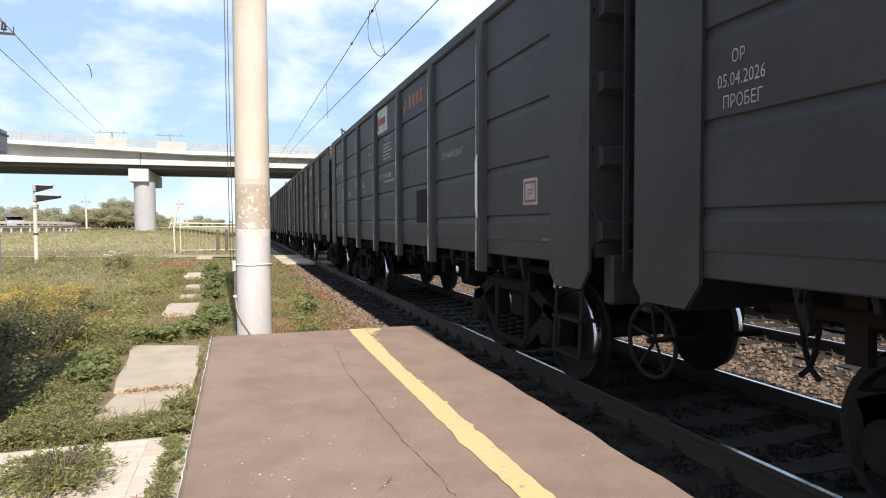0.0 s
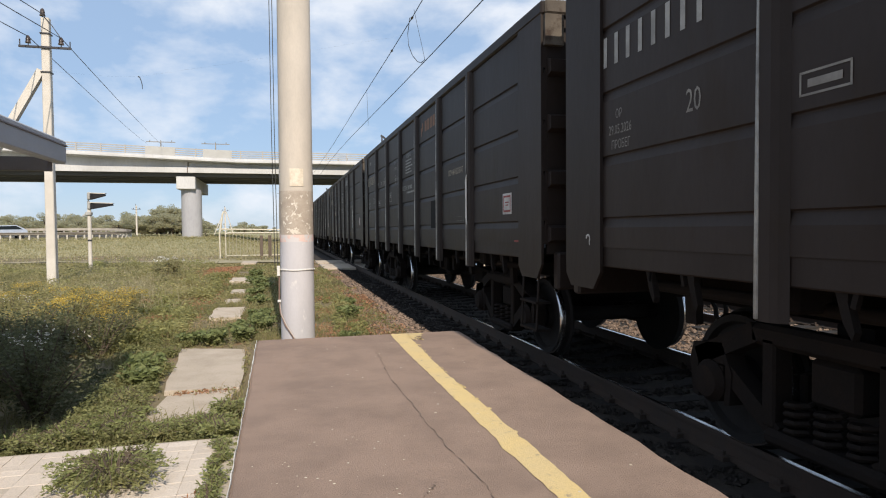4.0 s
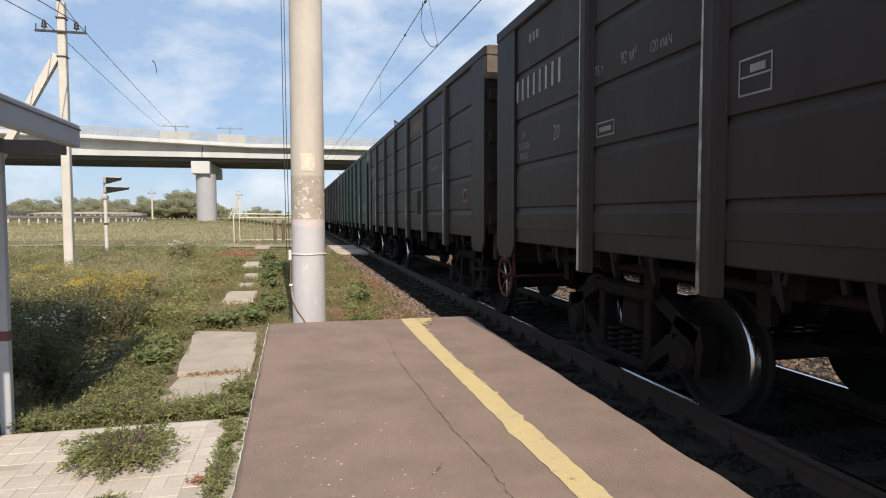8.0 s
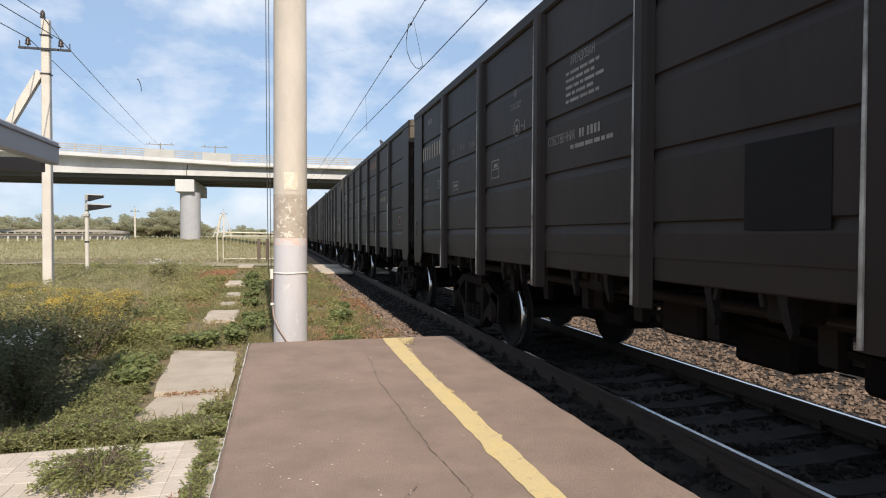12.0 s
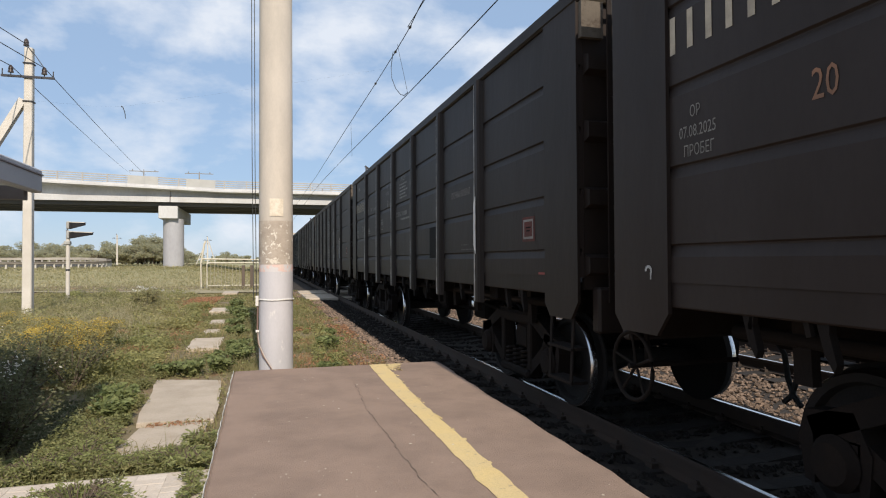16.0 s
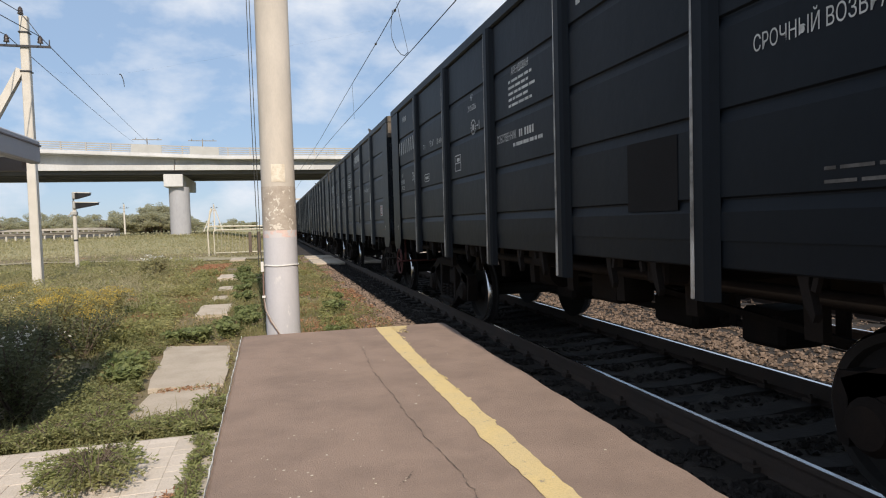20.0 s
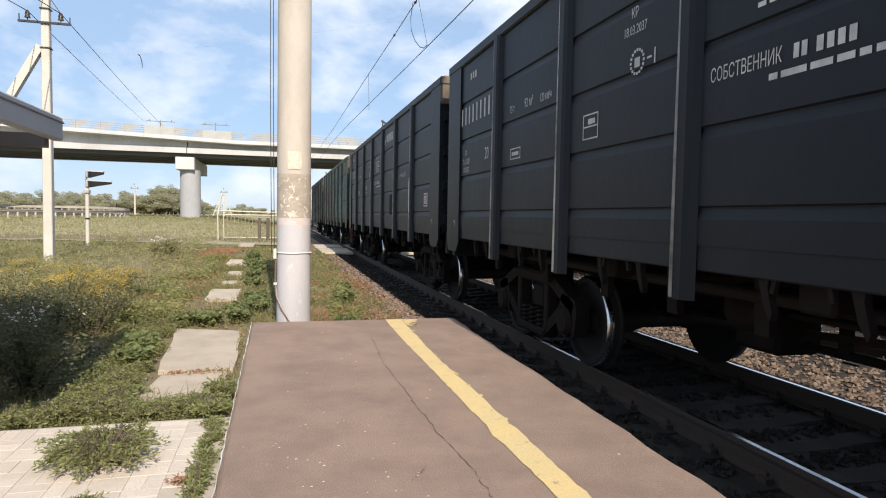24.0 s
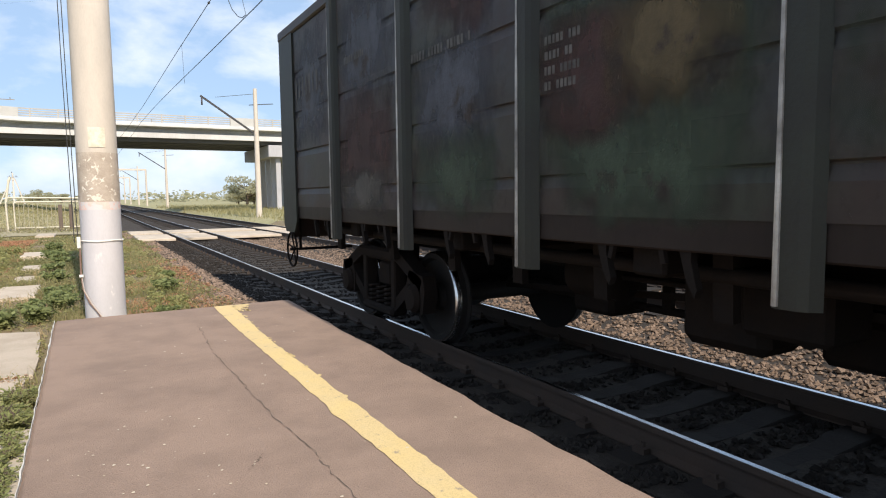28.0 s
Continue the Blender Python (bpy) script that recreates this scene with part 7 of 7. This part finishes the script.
        if st in ("grey", "steel", "navy", "slate"):
            mark(w, bars_mesh(((0, -0.02, 0.07, 0.15), (0.10, 0.06, 0.07, 0.15), (0.30, 0.03, 0.15, 0.19), (0.50, 0.03, 0.15, 0.19), (0.70, 0.03, 0.15, 0.19), (0.90, 0.03, 0.15, 0.19)),
                              "mark_orange" if st in ("grey", "steel") and n % 2 else c), 7.84, 3.28, "plain painted emblem")
        mark(w, bars_mesh(((0, 0, 0.56, 0.47),), "patch"), 8.56, 1.58, "square repainted patch")
        mark(w, text_mesh("СРОЧНЫЙ ВОЗВРАТ", 0.085, "mark_cream" if n in (5, 13) else c, 0.68), 9.75, 2.375)
        mark(w, bars_mesh(text_lines(0, 0, (0.30, 0.70), 0.016, 0.045), "mark_faded"), 10.18, 1.735)
        fr = "mark_rust" if st == "green" else "mark_red" if not worn else "mark_dim"
        mark(w, bars_mesh(((0, 0, 0.29, 0.24),), "mark_placard" if st == "green" else "mark_grey" if n in (0, 1, 2, 3) else "mark_white" if not worn else "mark_rust"), 12.19, 1.725, "white placard with a red frame")
        mark(w, bars_mesh(((0.028, 0.025, 0.234, 0.022), (0.028, 0.193, 0.234, 0.022), (0.028, 0.047, 0.022, 0.146), (0.24, 0.047, 0.022, 0.146)), fr), 12.19, 1.725).location.x -= 0.003
        mark(w, bars_mesh(((0.085, 0.130, 0.12, 0.013), (0.10, 0.098, 0.09, 0.013)), "mark_orange" if st == "green" else "mark_red" if not worn else "bogie"), 12.19, 1.725).location.x -= 0.003
        part("post_plate", WM["post_plate"], None, w, "white painted plate on the post").location.y = -last
        mark(w, bars_mesh(((0, 0, 0.24, 0.02),), "mark_red"), 12.56, 1.41)
        if n in (3, 4, 7, 15, 19, 20, 21, 22, 23):
            for uu in (0.38, 12.88):
                o = mark(w, HOOK_MARK, uu, 1.46, "white painted lifting hook sign")
                o.location.x = -1.529
    if n == 6:
        mark(w, text_mesh("24,48т", 0.15, "mark_cream"), 2.72, 2.25)
    if n in (2, 5, 12):
        bm = B()
        for k in range(20):
            a, b = k * math.pi / 10, (k + 1) * math.pi / 10
            bm.faces.new([bm.verts.new((0.0, q * math.cos(t), q * 1.05 * math.sin(t))) for q, t in ((0.080, a), (0.080, b), (0.088, b), (0.088, a))])
        for (a, b), (c2, d2) in (((0.04, 0.03), (0.035, -0.04)), ((0.035, -0.04), (0.0, -0.03)), ((0.0, -0.03), (-0.02, 0.03)), ((-0.02, 0.03), (-0.05, -0.04)), ((0.0, -0.09), (0.03, -0.25)), ((0.03, -0.25), (-0.015, -0.19)), ((0.03, -0.25), (0.045, -0.17))):
            beam(bm, (0.0, a, b), (0.0, c2, d2), 0.0012, 0.008, (1, 0, 0))
        o = mark(w, finish(bm, "chalk_mark", M["mark_dim"]), 0.22, 1.78, "chalk scribble of a ring and an arrow")
        o.location.x = -1.5285
    if st == "rust":
        # remains of older coats of paint, one over the other
        for q, (u0, u1, z0, z1, key) in enumerate(((0.55, 2.0, 2.15, 3.6, "blue"), (2.25, 3.85, 2.45, 3.65, "blue"), (2.2, 3.85, 1.5, 2.6, "maroon"), (4.1, 5.45, 1.75, 2.85, "blue"), (4.2, 5.7, 2.75, 3.65, "maroon"), (4.1, 5.6, 1.42, 2.0, "moss"),
                                                   (5.85, 7.5, 1.42, 2.1, "moss"), (5.9, 7.5, 2.0, 2.9, "moss"), (5.9, 6.95, 1.85, 2.55, "maroon"), (6.5, 7.25, 1.98, 2.52, "tan"), (5.9, 7.5, 2.6, 3.65, "moss"), (2.3, 3.7, 1.40, 1.75, "pale"),
                                                   (7.65, 9.2, 1.42, 3.6, "moss"), (9.5, 11.0, 1.6, 3.3, "maroon"), (11.3, 12.9, 2.0, 3.6, "blue"), (11.4, 12.8, 1.42, 2.2, "moss"))):
            bm = B()
            bm.faces.new([bm.verts.new((0.0, -a, b)) for a, b in ((u0 - 0.1, z0 - 0.12), (u1 + 0.1, z0 - 0.12), (u1 + 0.1, z1 + 0.1), (u0 - 0.1, z1 + 0.1))])
            o = mark(w, finish(bm, "old_paint", M["old_" + key]), 0.0, 0.0, "worn remains of an older coat of paint")
            o.location.x = -1.5022 - 0.0002 * q
        mark(w, bars_mesh(number_bars(0, 0, 0.24, 0.05, 0.14, 7), "mark_faded"), 0.70, 2.80, "faded wagon number").location.x = -1.5062
        mark(w, bars_mesh(letters((0.95,), 0.07), "mark_faded"), 4.12, 2.64, "line of faded painted writing").location.x = -1.5062
        mark(w, bars_mesh(letters((0.32, 0.26, 0.36, 0.3), 0.05, 0.04), "mark_faded"), 5.95, 2.42, "lines of faded small writing").location.x = -1.5062
        mark(w, bars_mesh(letters((0.6,), 0.07), "mark_faded"), 2.5, 2.92, "line of faded painted writing").location.x = -1.5062
        mark(w, bars_mesh(letters((0.34, 0.40), 0.11, 0.05), "mark_faded"), 7.72, 2.45, "lines of faded painted writing").location.x = -1.5062
        bm = B()
        box(bm, (-0.80, -7.0, 0.60), (-0.40, -6.4, 1.08), 0.06)
        part("brake_cylinder_box", bm, M["bogie"], w)
    if st == "peeled":
        o = mark(w, bars_mesh(((0, 0, 0.24, 0.014), (0, 0.22, 0.24, 0.014), (0, 0.014, 0.014, 0.206), (0.226, 0.014, 0.014, 0.206)), "mark_dim"), 12.90, 1.20, "thin painted square")
        o.location.x = -1.529
        mark(w, bars_mesh(text_lines(0, 0, (0.16, 0.16), 0.20, 0.05), "mark_rust"), 10.15, 2.72, "faded rusty red lettering remains")
        mark(w, bars_mesh(number_bars(0, 0, 0.22, 0.05, 0.12), "mark_faint"), 0.64, 2.88, "faded wagon number")
        mark(w, text_mesh("20", 0.15, "mark_rust"), 1.52, 2.43)
        mark(w, bars_mesh(tuple((0.075 * k, 0.10 * j, 0.045, 0.065) for k in range(4) for j in (0, 1)), "mark_rust"), 2.60, 2.10, "rusty red lettering remains")
        part("post_plate", WM["post_plate"], None, w, "tan painted plate on the post").location.y = -POSTS[5]
    if n == 1:
        mark(w, bars_mesh(((0, 0, 0.95, 0.42),), "mark_white"), 5.75, 3.22, "white advertising board with red writing")
        mark(w, bars_mesh(((0.3, 0.14, 0.5, 0.12), (0.08, 0.08, 0.16, 0.24)), "mark_red"), 5.75, 3.22).location.x -= 0.003
    if n in (0, 1, 8, 10, 11, 15, 16, 19, 23, 25):
        hb = part("hand_brake", WM["hand_brake"], None, w, "spoked hand brake wheel on a long spindle")
        if n in (8, 19, 23):
            paint(hb, M["brake_red"])

# ---- small pieces: slabs, paving, sleepers, stones ----
SLAB_CORNERS = {0: ((-5.175, -1.83), (-4.44, -1.93), (-4.50, 0.20), (-5.345, 0.52)), 1: ((-5.20, -3.05), (-4.60, -2.80), (-4.47, -2.02), (-4.80, -2.00), (-5.10, -2.08))}
for k, (x0, x1, y0, y1) in enumerate(SLABS):
    bm = B()
    r = random.Random(300 + k)
    z = -0.045 if k > 1 else 0.0
    pts = []
    quad = SLAB_CORNERS.get(k, ((x0, y0), (x1, y0), (x1, y1), (x0, y1)))
    for (ax, ay), (cx, cy) in zip(quad, quad[1:] + quad[:1]):
        for t in range(6):
            pts.append((ax + (cx - ax) * t / 6 + r.uniform(-0.02, 0.02), ay + (cy - ay) * t / 6 + r.uniform(-0.02, 0.02)))
    extrude_poly(bm, pts, "z", -0.25, z)
    top = [e for e in bm.edges if e.verts[0].co.z > z - 0.01 and e.verts[1].co.z > z - 0.01]
    bmesh.ops.bevel(bm, geom=top, offset=0.012, segments=1, affect="EDGES")
    o = solid("path_slab", bm, M["slab"], "worn cracked concrete slab of the footpath", "slab", "footpath slabs")
    o.rotation_euler = (radians(r.uniform(-0.4, 0.4)), radians(r.uniform(-0.4, 0.4)), 0)

bm = B()
box(bm, (-8.3, -14.0, -0.3), (-4.36, -3.52, -0.0045))
paving = solid("paving", bm, M["joint_sand"], "pale block paving beside the platform with weedy joints", "paving", kind="structure")
bm = B()
box(bm, (-0.0988, -0.0488, -0.05), (0.0988, 0.0488, 0.0))
bmesh.ops.bevel(bm, geom=[e for e in bm.edges if e.verts[0].co.z > -0.01 and e.verts[1].co.z > -0.01], offset=0.0018, segments=1, affect="EDGES")
PAVER = finish(bm, "paver", M["paver"])
r = random.Random(400)
count = 0
far_pavers = []
for i in range(-2, 22):
    for j in range(-2, 14):
        # pairs of blocks laid in a basket weave
        cx, cy = -6.45 + 0.2 * i + 0.1, -5.35 + 0.2 * j + 0.1
        if not (-6.5 < cx < -4.45 and -5.7 < cy < -3.45):
            continue
        for d in (-0.05, 0.05):
            if r.random() < 0.03 or cy > -3.50 + 0.06 * math.sin(cx * 7):
                continue
            o = part("paver", PAVER, None, paving)
            a = 0 if (i + j) % 2 == 0 else 90
            o.matrix_basis = pose(cx + (d if a else 0), cy + (0 if a else d), r.uniform(-0.002, 0.001), r.uniform(-0.2, 0.2), r.uniform(-0.2, 0.2), a + r.uniform(-0.6, 0.6))
            count += 1

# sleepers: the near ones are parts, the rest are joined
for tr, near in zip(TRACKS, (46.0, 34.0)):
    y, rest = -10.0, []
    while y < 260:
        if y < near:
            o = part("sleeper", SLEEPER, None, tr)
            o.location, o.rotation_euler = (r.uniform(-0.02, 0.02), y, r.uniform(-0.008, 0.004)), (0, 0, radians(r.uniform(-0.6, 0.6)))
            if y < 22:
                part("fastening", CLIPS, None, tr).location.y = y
        else:
            rest.append(y)
        y += 0.545
    vs, fs = [], []
    src = [tuple(v.co) for v in SLEEPER.vertices]
    pol = [tuple(p.vertices) for p in SLEEPER.polygons]
    for yy in rest:
        k = len(vs)
        vs += [(a, b + yy, c) for a, b, c in src]
        fs += [tuple(q + k for q in p) for p in pol]
    tagged(part("far_sleepers", mesh_of("far_sleepers", vs, fs, M["sleeper"]), None, tr), "far concrete sleepers", kind="stuff")


def stones(name, label, n, x0, x1, y0, y1, size, seed, zf, avoid=None, mat="stone"):
    """Angular stones, joined: each a crushed octahedron."""
    g = np.random.RandomState(seed)
    x, y = g.uniform(x0, x1, n), y0 + (y1 - y0) * g.uniform(0, 1, n) ** 1.5
    if avoid:
        ok = np.array([not avoid(a, b) for a, b in zip(x, y)])
        x, y = x[ok], y[ok]
        n = len(x)
    z = np.array([zf(a, b) for a, b in zip(x, y)])
    base = np.array([(1, 0, 0), (0, 1, 0), (-1, 0, 0), (0, -1, 0), (0.35, 0.3, 0.8), (-0.3, -0.35, 0.7), (0, 0, -0.8)], float)
    faces = np.array([(0, 1, 4), (1, 2, 4), (2, 5, 4), (4, 5, 0), (2, 3, 5), (3, 0, 5), (1, 0, 6), (2, 1, 6), (3, 2, 6), (0, 3, 6)])
    s = size * g.uniform(0.5, 1.35, n)
    q = base[None] * g.uniform(0.55, 1.25, (n, 7, 1)) * s[:, None, None] * np.array([1, 1, 0.8])
    a = g.uniform(0, 6.28, n)
    ca, sa = np.cos(a)[:, None], np.sin(a)[:, None]
    v = np.stack([q[:, :, 0] * ca - q[:, :, 1] * sa + x[:, None], q[:, :, 0] * sa + q[:, :, 1] * ca + y[:, None], q[:, :, 2] + z[:, None]], 2)
    f = (faces[None] + (np.arange(n) * 7)[:, None, None]).reshape(-1, 3)
    return tagged(new(name, mesh_of(name, v.reshape(-1, 3).tolist(), f.tolist(), M[mat])), label, "gravel", kind="stuff")


def bed_z(x, y):
    for (a, za), (b, zb) in zip(prof, prof[1:]):
        if a <= x <= b:
            return za + (zb - za) * (x - a) / (b - a) + 0.012
    return -0.2


def on_sleeper(x, y):
    d = (y + 10.0) % 0.545
    return (abs(x) < 1.36 or abs(x - 4.2) < 1.36) and (d < 0.135 or d > 0.41)


stones("shoulder_gravel", "angular brown ballast stones on the near shoulder", 8000, -2.75, -1.72, 0.1, 26, 0.030, 501, bed_z, on_sleeper)
# From the train's shadow edge inwards the stones are coloured dark as shaded.
stones("rail_gravel", "ballast stones along the near rail, darkened for the train's shade", 5000, -1.75, -0.95, 0.1, 24, 0.030, 506, bed_z, on_sleeper, "stone_shade")
stones("side_gravel", "angular ballast stones beside the platform", 3500, -1.75, -0.95, -7.5, 0.5, 0.034, 502, bed_z, on_sleeper, "stone_shade")
stones("crib_gravel", "angular ballast stones between the near rails", 9000, -0.72, 0.72, -7.5, 24, 0.032, 503, bed_z, on_sleeper, "stone_shade")
stones("middle_gravel", "angular brown ballast stones between the two tracks", 15000, 0.9, 3.35, -7.5, 26, 0.036, 504, bed_z, on_sleeper, "stone_brown")
stones("far_gravel", "angular ballast stones round the second track", 6000, 3.4, 6.4, -5, 30, 0.036, 505, bed_z, on_sleeper, "stone_brown")

# plank crossing over both tracks
cr = thing("plank_crossing", "pale weathered plank and concrete foot crossing over the rails", "crossing")
r = random.Random(600)
for x0, x1 in ((-2.3, -0.92), (-0.68, 0.68), (0.92, 3.28), (3.52, 4.88), (5.12, 6.3)):
    for k in (0, 1, 2, 4, 5):
        if r.random() < 0.15:
            continue
        y = 18.2 + 1.2 * k
        bm = B()
        box(bm, (x0 + r.uniform(0, 0.05), y + 0.02, -0.14), (x1 - r.uniform(0, 0.05), y + 1.17, -0.035 + r.uniform(-0.01, 0.008)), 0.015)
        part("deck_slab", bm, M["slab"], cr)


# ---- motion ----
# metres that the train has gone, second by second
RUN = [4.95, 18.42, 31.93, 45.46, 58.94, 72.37, 85.75, 99.08, 112.36, 125.51, 138.62, 151.47, 164.11, 176.5, 188.88, 201.16, 213.3, 225.25, 237.19, 249.05, 260.54, 271.93, 283.25, 294.43, 305.46, 316.04, 326.63, 337.34, 347.82]


def gone(t):
    k = min(int(t), 27)
    p0, p1, p2, p3 = RUN[max(k - 1, 0)], RUN[k], RUN[k + 1], RUN[min(k + 2, 28)]
    if k == 0:
        p0 = 2 * p1 - p2
    if k == 27:
        p3 = 2 * p2 - p1
    u = t - k
    return 0.5 * (2 * p1 + (p2 - p0) * u + (2 * p0 - 5 * p1 + 4 * p2 - p3) * u * u + (3 * p1 - p0 - 3 * p2 + p3) * u ** 3)


def motions():
    rows = []
    way = ((-0.5, -30.4, 81.0), (0, -29.7, 79.0), (0.5, -28.7, 77.0), (1, -28.3, 75.0), (1.5, -28.15, 73.5), (2, -27.9, 72.0), (2.5, -28.1, 70.3), (3, -29.35, 68.0), (3.5, -29.9, 66.2), (4.5, -34.0, 63.6), (6, -44.0, 60.4), (8, -58.0, 57.2), (8.5, -60.0, 56.8))
    for (t0, x0, y0), (t, x, y), (t1, x1, y1) in zip(way, way[1:], way[2:]):
        rows.append((t, pose(x, y, 0.86 + 0.32 * step(65, 74, y), 0, 0, math.degrees(math.atan2(y1 - y0, x1 - x0)) - 180)))
    rows.append((28, rows[-1][1]))
    walk(CAR, rows)
    for n, st, w in WAGONS:
        lag = 0.22 if n == 25 else 0.0
        walk(w, [(t / 2, pose(0, n * PITCH + lag - gone(t / 2), 0)) for t in range(57)])
        for bg in [o for o in w.children if o.name.startswith("bogie")]:
            for ws in [o for o in bg.children if o.name.startswith("wheelset")]:
                base = ws.location.copy()
                near = [k for k in range(561) if -14 < n * PITCH - gone(k / 20) + bg.location.y < 22]
                ks = sorted({0, *near, 560})
                walk(ws, [(k / 20, Matrix.Translation(base) @ Matrix.Rotation(-(gone(k / 20) / 0.475) % (2 * math.pi) * -1.0, 4, "X")) for k in ks])


motions()
